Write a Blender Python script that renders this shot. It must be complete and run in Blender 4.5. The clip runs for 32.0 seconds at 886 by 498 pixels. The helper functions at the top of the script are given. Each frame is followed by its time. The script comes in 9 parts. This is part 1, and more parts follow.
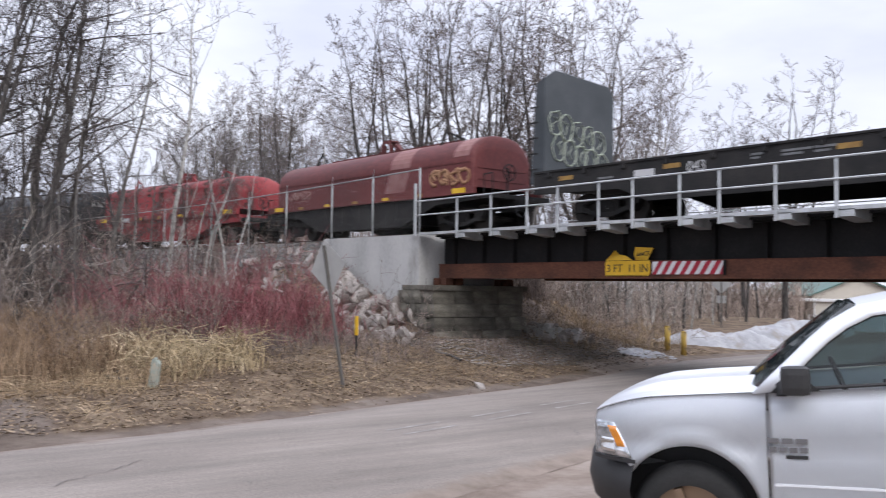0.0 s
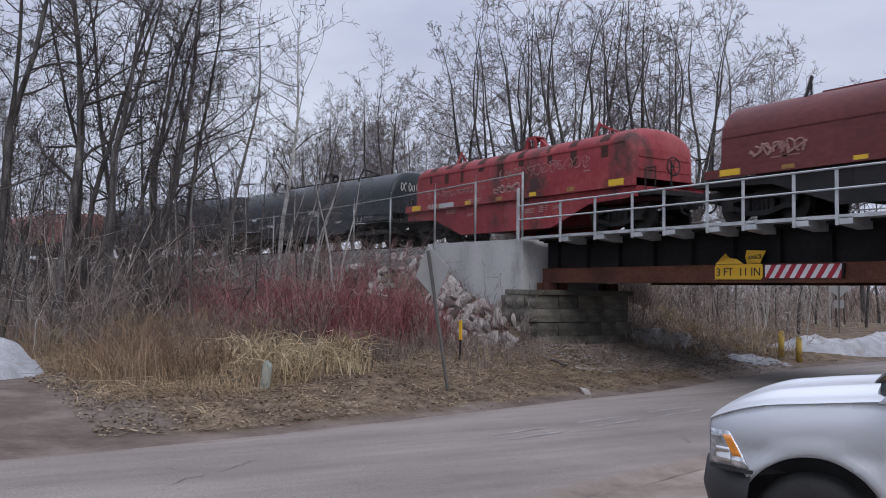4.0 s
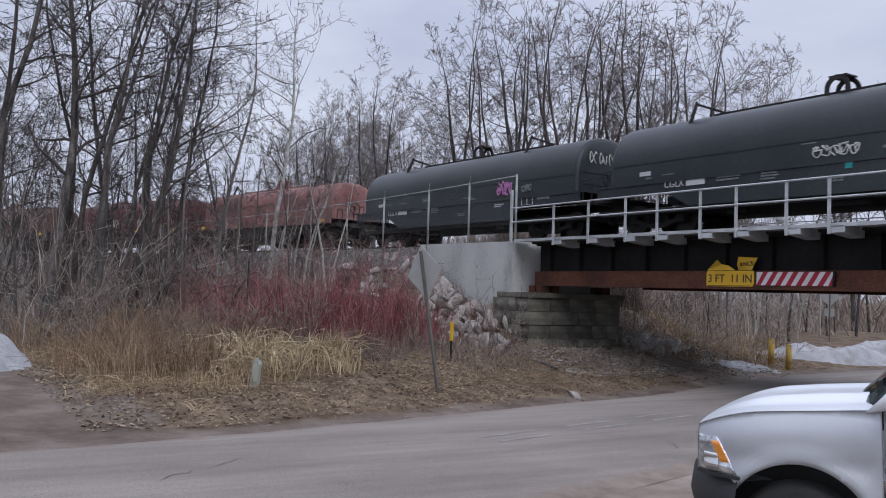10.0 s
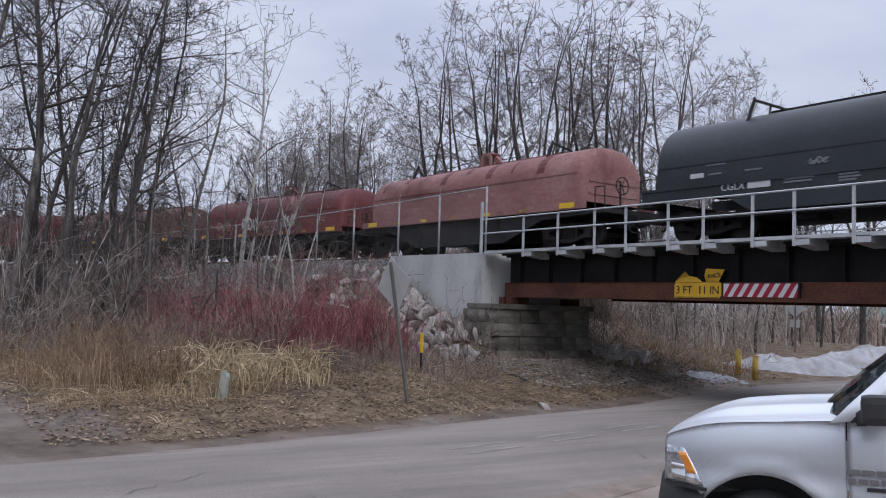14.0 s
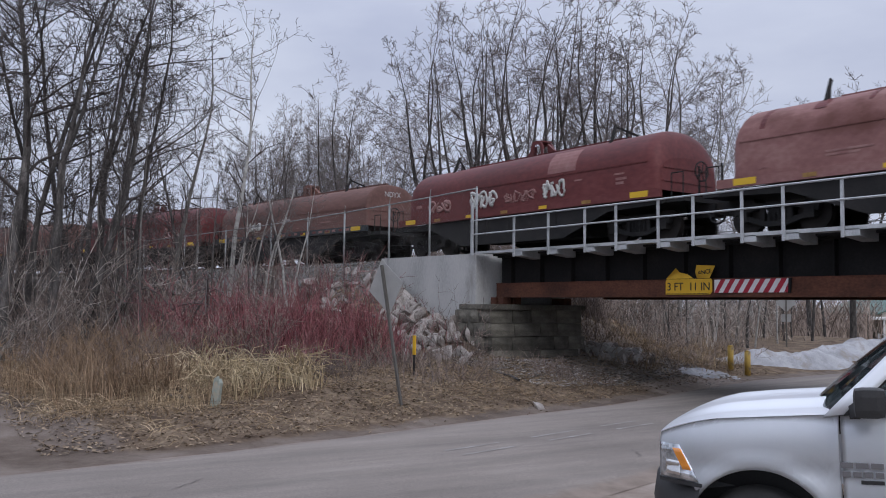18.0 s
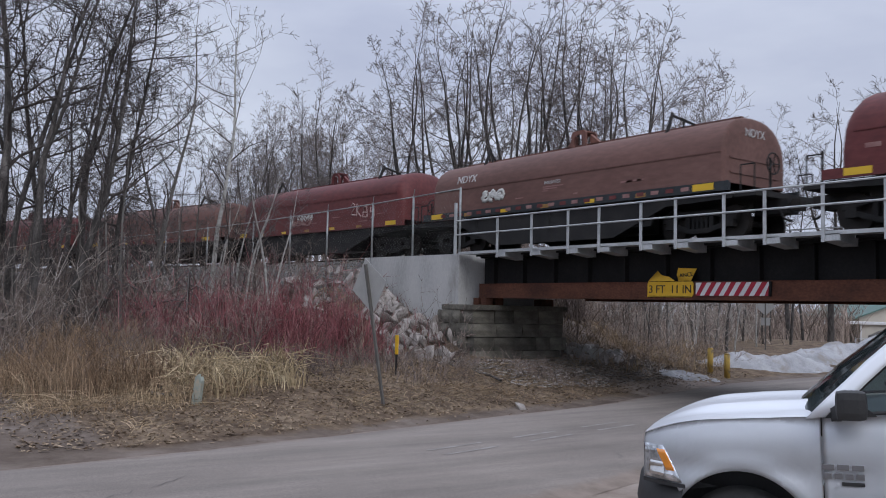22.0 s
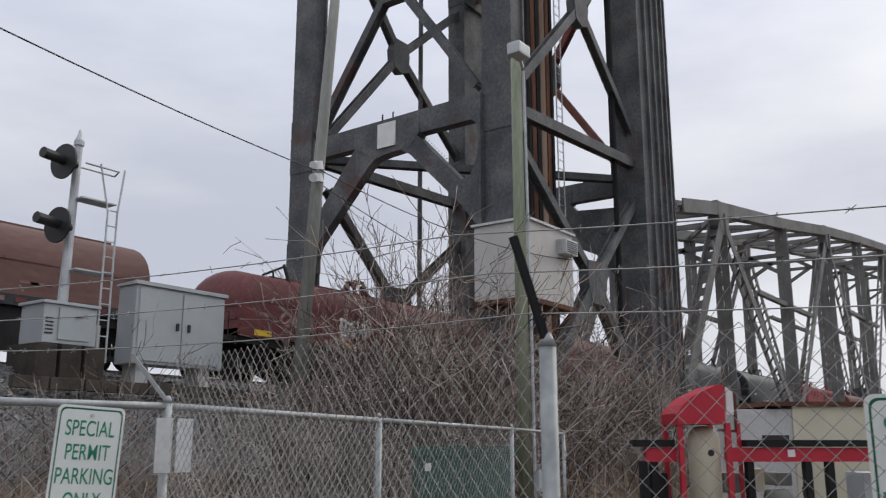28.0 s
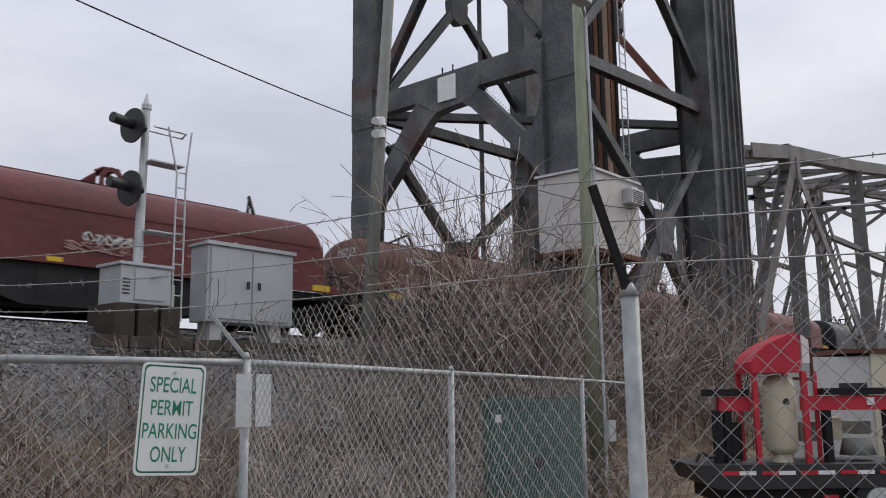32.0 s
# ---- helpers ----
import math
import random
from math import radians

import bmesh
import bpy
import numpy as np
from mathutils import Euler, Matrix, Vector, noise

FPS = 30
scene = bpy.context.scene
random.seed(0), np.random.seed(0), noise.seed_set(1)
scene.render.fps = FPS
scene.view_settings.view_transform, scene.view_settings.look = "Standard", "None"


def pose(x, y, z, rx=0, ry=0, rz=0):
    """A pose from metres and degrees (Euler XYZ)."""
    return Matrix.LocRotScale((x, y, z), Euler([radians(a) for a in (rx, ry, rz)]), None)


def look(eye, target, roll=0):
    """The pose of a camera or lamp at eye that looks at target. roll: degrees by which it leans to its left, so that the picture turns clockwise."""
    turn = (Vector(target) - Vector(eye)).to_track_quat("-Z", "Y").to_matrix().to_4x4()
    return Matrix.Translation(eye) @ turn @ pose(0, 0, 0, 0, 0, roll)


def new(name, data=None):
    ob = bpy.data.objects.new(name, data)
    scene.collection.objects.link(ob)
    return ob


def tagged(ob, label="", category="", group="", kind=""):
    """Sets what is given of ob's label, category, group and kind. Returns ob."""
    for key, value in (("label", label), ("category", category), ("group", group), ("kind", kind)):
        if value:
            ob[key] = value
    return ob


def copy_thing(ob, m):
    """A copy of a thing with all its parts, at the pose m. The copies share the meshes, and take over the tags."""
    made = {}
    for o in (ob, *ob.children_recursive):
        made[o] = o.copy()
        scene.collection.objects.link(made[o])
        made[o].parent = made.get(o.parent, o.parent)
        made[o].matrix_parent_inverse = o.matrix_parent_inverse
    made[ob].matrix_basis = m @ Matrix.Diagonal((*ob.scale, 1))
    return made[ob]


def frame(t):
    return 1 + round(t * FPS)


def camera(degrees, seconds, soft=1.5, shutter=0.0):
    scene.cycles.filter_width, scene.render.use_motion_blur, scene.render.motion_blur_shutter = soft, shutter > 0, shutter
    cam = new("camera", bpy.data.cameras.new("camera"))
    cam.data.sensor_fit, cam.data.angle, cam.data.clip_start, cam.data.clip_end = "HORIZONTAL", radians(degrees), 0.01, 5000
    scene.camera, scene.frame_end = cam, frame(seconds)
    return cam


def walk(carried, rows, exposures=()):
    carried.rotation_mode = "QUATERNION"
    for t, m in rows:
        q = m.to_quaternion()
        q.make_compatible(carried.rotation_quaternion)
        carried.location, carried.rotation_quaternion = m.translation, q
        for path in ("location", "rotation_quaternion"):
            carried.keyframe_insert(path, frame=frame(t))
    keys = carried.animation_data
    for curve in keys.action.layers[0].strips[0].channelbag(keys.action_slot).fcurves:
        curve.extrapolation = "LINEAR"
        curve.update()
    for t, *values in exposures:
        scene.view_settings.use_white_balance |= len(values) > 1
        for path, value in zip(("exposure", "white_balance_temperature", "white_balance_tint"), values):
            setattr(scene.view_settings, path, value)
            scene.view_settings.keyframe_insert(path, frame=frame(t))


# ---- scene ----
# World: x runs along the railway to the river, y away from the camera, z up; the yard is at z = 0.
cam = camera(53.1, 32.0, soft=1.0, shutter=0.4)
PATH = [
    (0.0, 0.061, 0.001, 1.845, 92.50, -0.83, 50.58),
    (0.5, 0.054, -0.024, 1.849, 92.61, -0.97, 55.11),
    (1.0, 0.053, -0.037, 1.842, 92.73, -0.85, 56.97),
    (1.5, 0.045, -0.033, 1.842, 92.70, -0.81, 57.18),
    (2.0, 0.037, -0.028, 1.842, 92.76, -0.82, 57.03),
    (2.5, 0.043, -0.033, 1.846, 92.75, -0.95, 56.91),
    (3.0, 0.047, -0.035, 1.847, 92.74, -1.01, 56.81),
    (3.5, 0.034, -0.022, 1.848, 92.73, -0.87, 57.00),
    (5.5, 0.051, -0.039, 1.842, 92.63, -0.77, 57.39),
    (6.0, 0.050, -0.042, 1.843, 92.67, -0.90, 57.43),
    (6.5, 0.048, -0.040, 1.841, 92.67, -0.97, 57.34),
    (7.0, 0.032, -0.030, 1.841, 92.65, -1.07, 57.26),
    (7.5, 0.022, -0.028, 1.843, 92.68, -1.28, 57.29),
    (8.0, 0.033, -0.036, 1.842, 92.66, -1.45, 57.19),
    (8.5, 0.038, -0.037, 1.841, 92.67, -1.50, 57.12),
    (9.0, 0.036, -0.040, 1.840, 92.69, -1.64, 56.96),
    (9.5, 0.033, -0.034, 1.845, 92.73, -1.75, 56.84),
    (10.0, 0.033, -0.013, 1.843, 92.78, -1.85, 56.66),
    (10.5, 0.032, -0.003, 1.844, 92.93, -1.94, 56.36),
    (11.0, 0.032, -0.002, 1.842, 93.01, -2.08, 56.16),
    (11.5, 0.039, -0.004, 1.845, 93.12, -2.18, 55.78),
    (12.0, 0.042, -0.001, 1.848, 93.23, -2.17, 55.51),
    (12.5, 0.034, 0.001, 1.845, 93.38, -2.07, 55.37),
    (13.0, 0.034, 0.005, 1.843, 93.46, -1.91, 55.05),
    (13.5, 0.034, 0.005, 1.844, 93.52, -1.91, 54.89),
    (14.0, 0.034, 0.001, 1.848, 93.57, -1.83, 54.76),
    (14.5, 0.031, 0.001, 1.848, 93.64, -1.74, 54.66),
    (16.5, 0.026, 0.009, 1.851, 93.63, -1.23, 54.42),
    (17.0, 0.029, 0.005, 1.853, 93.62, -1.09, 54.44),
    (17.5, 0.029, 0.001, 1.851, 93.64, -0.88, 54.37),
    (18.0, 0.030, 0.001, 1.849, 93.68, -0.68, 54.24),
    (18.5, 0.030, 0.006, 1.851, 93.69, -0.77, 54.12),
    (19.0, 0.047, -0.004, 1.851, 93.68, -0.93, 53.99),
    (19.5, 0.057, -0.017, 1.855, 93.70, -1.03, 53.85),
    (20.0, 0.062, -0.021, 1.853, 93.72, -1.16, 53.69),
    (20.5, 0.051, -0.019, 1.856, 93.78, -1.28, 53.59),
    (21.0, 0.039, -0.013, 1.854, 93.83, -1.35, 53.41),
    (21.5, 0.028, -0.031, 1.850, 93.90, -1.45, 53.29),
    (22.0, 0.018, -0.043, 1.844, 93.71, -1.29, 53.02),
    (22.5, 0.004, -0.028, 1.839, 93.38, -1.28, 52.96),
    (23.0, -0.059, -0.015, 1.836, 92.96, -1.00, 52.82),
    (23.5, -0.152, 0.012, 1.828, 92.84, -0.69, 52.81),
    (24.0, -0.245, 0.047, 1.823, 93.24, -0.52, 52.52),
    (24.5, -0.288, 0.073, 1.828, 93.58, 0.14, 43.96),
    (24.8, -0.269, 0.091, 1.828, 93.86, 0.48, 32.57),
    (25.0, -0.242, 0.108, 1.830, 94.30, 0.15, 24.13),
    (25.2, -0.220, 0.119, 1.835, 94.54, -0.13, 15.72),
    (25.3, -0.209, 0.130, 1.832, 94.81, 0.06, 11.37),
    (25.5, -0.183, 0.136, 1.829, 95.20, 0.49, 3.07),
    (25.6, -0.157, 0.144, 1.826, 95.42, 0.45, -0.47),
    (26.0, -0.115, 0.138, 1.832, 95.71, 0.30, -12.23),
    (26.5, -0.030, 0.124, 1.854, 96.43, 0.18, -26.06),
    (27.2, 0.020, 0.070, 1.870, 98.40, 0.15, -43.00),
    (27.8, 0.070, 0.000, 1.890, 101.80, 0.05, -52.80),
    (28.5, 0.097, -0.037, 1.898, 103.03, -0.01, -54.91),
    (29.0, 0.091, -0.022, 1.895, 102.63, -0.14, -54.39),
    (29.5, 0.097, -0.005, 1.893, 102.16, -0.29, -54.08),
    (30.0, 0.087, 0.003, 1.892, 101.11, 0.02, -53.02),
    (30.5, 0.098, 0.017, 1.894, 100.57, 0.32, -52.20),
    (31.0, 0.103, 0.022, 1.896, 100.33, 0.27, -51.41),
    (31.5, 0.095, 0.028, 1.895, 99.94, 0.51, -50.77),
    (32.0, 0.081, 0.037, 1.898, 99.58, 0.62, -49.88),
]
walk(cam, [(r[0], pose(*r[1:])) for r in PATH],
     exposures=[(0.0, 0.62, 6480, 12), (0.3, 0.38, 6400, 12), (0.6, -0.02, 6250, 12), (1.0, -0.16, 6210, 13), (2.0, -0.08, 6180, 13), (6.0, 0.0, 6150, 12), (14.0, 0.04, 6130, 12), (18.0, -0.06, 6130, 12), (20.0, 0.02, 6130, 12), (21.0, 0.0, 6130, 12), (22.0, -0.08, 6130, 11), (23.0, 0.12, 6180, 12), (23.5, 0.06, 6120, 10), (24.0, -0.2, 6080, 9), (25.0, 0.06, 6130, 9), (25.2, 0.03, 6120, 8), (26.0, -0.02, 6560, 8), (29.0, 0.10, 6750, 9), (32.0, 0.08, 6750, 10)])

# ---- world and light: an overcast early-spring day ----
world = bpy.data.worlds.new("overcast_sky")
scene.world = world
world.use_nodes = True
wn, wl = world.node_tree.nodes, world.node_tree.links
wn.clear()
w_out = wn.new("ShaderNodeOutputWorld")
w_bg = wn.new("ShaderNodeBackground")
w_sky = wn.new("ShaderNodeTexSky")
w_sky.sky_type, w_sky.sun_disc = "NISHITA", False
w_sky.sun_elevation, w_sky.sun_rotation = radians(38), radians(104)
w_sky.air_density, w_sky.dust_density = 1.0, 4.0
w_co = wn.new("ShaderNodeTexCoord")
w_map = wn.new("ShaderNodeMapping")
w_map.inputs["Scale"].default_value = (1.0, 1.0, 3.2)
w_noise = wn.new("ShaderNodeTexNoise")
w_noise.inputs["Scale"].default_value, w_noise.inputs["Detail"].default_value = 2.2, 6.0
w_noise.inputs["Roughness"].default_value = 0.52
w_ramp = wn.new("ShaderNodeValToRGB")
w_ramp.color_ramp.elements[0].position, w_ramp.color_ramp.elements[0].color = 0.34, (5.0, 5.3, 6.45, 1)
w_ramp.color_ramp.elements[1].position, w_ramp.color_ramp.elements[1].color = 0.70, (7.1, 7.4, 8.2, 1)
w_mix = wn.new("ShaderNodeMixRGB")
w_mix.inputs[0].default_value = 0.93
wl.new(w_co.outputs["Generated"], w_map.inputs["Vector"])
wl.new(w_map.outputs["Vector"], w_noise.inputs["Vector"])
wl.new(w_noise.outputs["Fac"], w_ramp.inputs["Fac"])
wl.new(w_sky.outputs["Color"], w_mix.inputs[1])
wl.new(w_ramp.outputs["Color"], w_mix.inputs[2])
# an overcast sky is brighter overhead than near the horizon
w_sep = wn.new("ShaderNodeSeparateXYZ")
wl.new(w_co.outputs["Generated"], w_sep.inputs["Vector"])
w_up = wn.new("ShaderNodeMapRange")
w_up.interpolation_type = "SMOOTHSTEP"
for key, val in (("From Min", 0.22), ("From Max", 0.95), ("To Min", 1.0), ("To Max", 2.0)):
    w_up.inputs[key].default_value = val
wl.new(w_sep.outputs["Z"], w_up.inputs["Value"])
w_mul = wn.new("ShaderNodeMixRGB")
w_mul.blend_type = "MULTIPLY"
w_mul.inputs[0].default_value = 1.0
wl.new(w_mix.outputs["Color"], w_mul.inputs[1])
wl.new(w_up.outputs["Result"], w_mul.inputs[2])
wl.new(w_mul.outputs["Color"], w_bg.inputs["Color"])
w_bg.inputs["Strength"].default_value = 0.105
wl.new(w_bg.outputs["Background"], w_out.inputs["Surface"])

sun = new("sun", bpy.data.lights.new("sun", "SUN"))
sun.data.energy, sun.data.angle, sun.data.color = 1.0, radians(30), (1.0, 0.97, 0.93)
sun.matrix_world = look((0, 0, 60), (-39, 9.7, 28.6))

# ---- materials ----
MATS = {}


def material(name, colours, rough=0.8, metal=0.0, scale=3.0, fine=40.0, bump=0.2, stain=None, stain_amount=0.0,
             stretch=(1, 1, 1), island=0.0, random_ob=0.0, spec=0.4):
    """A surface with two or three colours mixed by coarse and fine noise in object space, and stains of a colour of their own."""
    if name in MATS:
        return MATS[name]
    m = bpy.data.materials.new(name)
    m.use_nodes = True
    n, l = m.node_tree.nodes, m.node_tree.links
    b = n["Principled BSDF"]
    co = n.new("ShaderNodeTexCoord")
    mp = n.new("ShaderNodeMapping")
    mp.inputs["Scale"].default_value = stretch
    l.new(co.outputs["Object"], mp.inputs["Vector"])
    coarse, grain = n.new("ShaderNodeTexNoise"), n.new("ShaderNodeTexNoise")
    coarse.inputs["Scale"].default_value, coarse.inputs["Detail"].default_value = scale, 5.0
    grain.inputs["Scale"].default_value, grain.inputs["Detail"].default_value = fine, 3.0
    l.new(mp.outputs["Vector"], coarse.inputs["Vector"])
    l.new(mp.outputs["Vector"], grain.inputs["Vector"])
    mixed = n.new("ShaderNodeMath")
    mixed.operation = "MULTIPLY_ADD"
    mixed.inputs[1].default_value = 0.35
    l.new(grain.outputs["Fac"], mixed.inputs[0])
    half = n.new("ShaderNodeMath")
    half.operation = "MULTIPLY"
    half.inputs[1].default_value = 0.65
    l.new(coarse.outputs["Fac"], half.inputs[0])
    l.new(half.outputs[0], mixed.inputs[2])
    ramp = n.new("ShaderNodeValToRGB")
    ramp.color_ramp.elements[0].position, ramp.color_ramp.elements[1].position = 0.36, 0.64
    ramp.color_ramp.elements[0].color = (*colours[0], 1)
    ramp.color_ramp.elements[1].color = (*colours[-1], 1)
    if len(colours) == 3:
        ramp.color_ramp.elements.new(0.5).color = (*colours[1], 1)
    l.new(mixed.outputs[0], ramp.inputs["Fac"])
    colour = ramp.outputs["Color"]
    if stain:
        sn = n.new("ShaderNodeTexNoise")
        sn.inputs["Scale"].default_value, sn.inputs["Detail"].default_value = scale * 0.6, 8.0
        sn.inputs["Roughness"].default_value = 0.65
        sm = n.new("ShaderNodeMapping")
        sm.inputs["Location"].default_value = (7.3, 2.1, 4.4)
        sm.inputs["Scale"].default_value = stretch
        l.new(co.outputs["Object"], sm.inputs["Vector"])
        l.new(sm.outputs["Vector"], sn.inputs["Vector"])
        sr = n.new("ShaderNodeValToRGB")
        edge = 0.72 - 0.34 * stain_amount
        sr.color_ramp.elements[0].position, sr.color_ramp.elements[1].position = edge, edge + 0.1
        l.new(sn.outputs["Fac"], sr.inputs["Fac"])
        mx = n.new("ShaderNodeMixRGB")
        mx.inputs[2].default_value = (*stain, 1)
        l.new(sr.outputs["Color"], mx.inputs[0])
        l.new(colour, mx.inputs[1])
        colour = mx.outputs["Color"]
    if island or random_ob:
        src = n.new("ShaderNodeNewGeometry").outputs["Random Per Island"] if island else n.new("ShaderNodeObjectInfo").outputs["Random"]
        amount = island or random_ob
        mr = n.new("ShaderNodeMapRange")
        mr.inputs["To Min"].default_value, mr.inputs["To Max"].default_value = 1 - amount, 1 + amount
        l.new(src, mr.inputs["Value"])
        hv = n.new("ShaderNodeHueSaturation")
        l.new(mr.outputs["Result"], hv.inputs["Value"])
        l.new(colour, hv.inputs["Color"])
        colour = hv.outputs["Color"]
    l.new(colour, b.inputs["Base Color"])
    b.inputs["Roughness"].default_value, b.inputs["Metallic"].default_value = rough, metal
    b.inputs["Specular IOR Level"].default_value = spec
    if bump:
        bp = n.new("ShaderNodeBump")
        bp.inputs["Strength"].default_value, bp.inputs["Distance"].default_value = bump, 0.02
        l.new(mixed.outputs[0], bp.inputs["Height"])
        l.new(bp.outputs["Normal"], b.inputs["Normal"])
    MATS[name] = m
    return m


def plain(name, colour, rough=0.5, metal=0.0, spec=0.5, coat=0.0, emit=0.0):
    if name in MATS:
        return MATS[name]
    m = bpy.data.materials.new(name)
    m.use_nodes = True
    b = m.node_tree.nodes["Principled BSDF"]
    b.inputs["Base Color"].default_value = (*colour, 1)
    b.inputs["Roughness"].default_value, b.inputs["Metallic"].default_value = rough, metal
    b.inputs["Specular IOR Level"].default_value, b.inputs["Coat Weight"].default_value = spec, coat
    if emit:
        b.inputs["Emission Color"].default_value, b.inputs["Emission Strength"].default_value = (*colour, 1), emit
    MATS[name] = m
    return m


M_CONCRETE = material("concrete", [(0.36, 0.36, 0.35), (0.46, 0.46, 0.45), (0.52, 0.52, 0.5)], 0.9, scale=0.8, fine=25, bump=0.25, stain=(0.27, 0.26, 0.24), stain_amount=0.3, stretch=(1, 1, 0.4))
M_STONE = material("dark_stone", [(0.062, 0.057, 0.047), (0.115, 0.107, 0.089), (0.19, 0.178, 0.148)], 0.95, scale=1.5, fine=22, bump=0.6, random_ob=0.3, stain=(0.11, 0.12, 0.08), stain_amount=0.4)
M_RUBBLE = material("rubble", [(0.17, 0.15, 0.135), (0.26, 0.236, 0.218), (0.38, 0.352, 0.33)], 0.95, scale=1.5, fine=18, bump=0.5, random_ob=0.3, island=0.3)
M_BALLAST = material("ballast", [(0.09, 0.088, 0.085), (0.16, 0.155, 0.15), (0.26, 0.25, 0.24)], 0.95, scale=4, fine=30, bump=0.8, island=0.35)
M_STEEL_BLACK = material("black_steel", [(0.004, 0.004, 0.0045), (0.008, 0.008, 0.009), (0.016, 0.015, 0.0145)], 0.85, scale=1.2, fine=20, bump=0.15)
M_STEEL_RUST = material("rusty_flange", [(0.055, 0.022, 0.014), (0.10, 0.038, 0.022), (0.15, 0.06, 0.034)], 0.85, scale=1.3, fine=24, bump=0.2, stain=(0.03, 0.016, 0.012), stain_amount=0.45, stretch=(0.6, 1, 1))
M_GALV = material("galvanised", [(0.36, 0.38, 0.39), (0.46, 0.48, 0.49), (0.55, 0.57, 0.58)], 0.5, metal=0.35, scale=3, fine=30, bump=0.05)
M_MESH = material("mesh_wire", [(0.22, 0.225, 0.22), (0.33, 0.335, 0.325)], 0.6, metal=0.3, bump=0)
M_TOWER = material("tower_paint", [(0.046, 0.051, 0.056), (0.082, 0.087, 0.092), (0.14, 0.14, 0.142)], 0.72, scale=0.8, fine=9, bump=0.2, stain=(0.085, 0.052, 0.046), stain_amount=0.46)
M_TRUSS = material("truss_paint", [(0.10, 0.10, 0.095), (0.145, 0.145, 0.14), (0.19, 0.185, 0.18)], 0.8, scale=0.6, fine=16, bump=0.1, stain=(0.10, 0.06, 0.045), stain_amount=0.2)
M_TOWER_RED = material("red_lead_paint", [(0.10, 0.035, 0.028), (0.16, 0.055, 0.04), (0.20, 0.085, 0.065)], 0.75, scale=0.9, fine=14, bump=0.1)
M_GUIDE_RUST = material("guide_rust", [(0.05, 0.024, 0.016), (0.12, 0.05, 0.028), (0.20, 0.095, 0.05)], 0.85, scale=0.8, fine=14, bump=0.2, stretch=(2, 2, 0.15))
M_GUIDE_TAN = material("guide_tan", [(0.16, 0.10, 0.065), (0.26, 0.18, 0.13), (0.34, 0.25, 0.19)], 0.8, scale=0.8, fine=14, bump=0.2, stretch=(2, 2, 0.15))
M_POLE = material("weathered_pole", [(0.15, 0.155, 0.14), (0.20, 0.205, 0.185), (0.27, 0.27, 0.245)], 0.9, scale=2, fine=20, bump=0.3, stretch=(1, 1, 0.15))
M_RAILSTEEL = material("rail_steel", [(0.06, 0.045, 0.04), (0.12, 0.09, 0.075)], 0.6, metal=0.5)
M_TIE = material("tie_wood", [(0.035, 0.028, 0.023), (0.07, 0.058, 0.048)], 0.95, fine=30, bump=0.5, random_ob=0.3)
M_SNOW = material("dirty_snow", [(0.23, 0.232, 0.24), (0.32, 0.322, 0.335), (0.42, 0.422, 0.435)], 0.7, scale=1.6, fine=20, bump=0.5, stain=(0.24, 0.215, 0.19), stain_amount=0.5)
M_BARK = material("grey_bark", [(0.032, 0.029, 0.027), (0.070, 0.064, 0.060), (0.15, 0.138, 0.13)], 0.95, scale=7, fine=45, bump=0.8, stretch=(1, 1, 0.3), random_ob=0.25)
M_BIRCH = material("pale_bark", [(0.20, 0.19, 0.175), (0.34, 0.33, 0.31), (0.42, 0.41, 0.39)], 0.9, scale=2, fine=14, bump=0.2, stain=(0.06, 0.055, 0.05), stain_amount=0.35, stretch=(1, 1, 2.5))
M_TWIG = material("twigs", [(0.036, 0.031, 0.030), (0.065, 0.056, 0.053), (0.105, 0.092, 0.087)], 0.95, scale=2, bump=0, random_ob=0.2)
M_DOGWOOD = material("red_stems", [(0.115, 0.033, 0.040), (0.19, 0.062, 0.068), (0.29, 0.16, 0.155)], 0.8, scale=1.2, bump=0, island=0.6)
M_BRUSH = material("dry_brush", [(0.10, 0.076, 0.066), (0.17, 0.133, 0.115), (0.26, 0.21, 0.185)], 0.95, scale=1, bump=0, island=0.55)
M_BRUSH_R = material("grey_brush", [(0.15, 0.118, 0.10), (0.25, 0.20, 0.17), (0.36, 0.30, 0.26)], 0.95, scale=1, bump=0, island=0.6)
M_BRUSH_PALE = material("pale_grey_brush", [(0.19, 0.165, 0.145), (0.31, 0.275, 0.245), (0.44, 0.395, 0.355)], 0.95, scale=1, bump=0, island=0.6)
M_BRUSH_MIX = material("mixed_brush", [(0.085, 0.066, 0.056), (0.21, 0.17, 0.145), (0.42, 0.365, 0.32)], 0.95, scale=1, bump=0, island=0.9)
M_REED = material("bleached_reed", [(0.27, 0.205, 0.12), (0.38, 0.30, 0.185), (0.50, 0.42, 0.29)], 0.9, scale=0.8, bump=0, island=0.5)
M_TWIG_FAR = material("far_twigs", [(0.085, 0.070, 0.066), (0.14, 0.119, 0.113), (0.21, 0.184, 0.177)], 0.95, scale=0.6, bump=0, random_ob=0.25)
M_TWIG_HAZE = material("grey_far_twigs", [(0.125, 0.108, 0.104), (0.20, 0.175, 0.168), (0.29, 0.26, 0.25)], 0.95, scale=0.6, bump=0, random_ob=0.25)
M_WEED = material("brown_weed", [(0.12, 0.076, 0.046), (0.20, 0.135, 0.085), (0.31, 0.225, 0.15)], 0.95, scale=0.8, bump=0, island=0.6)
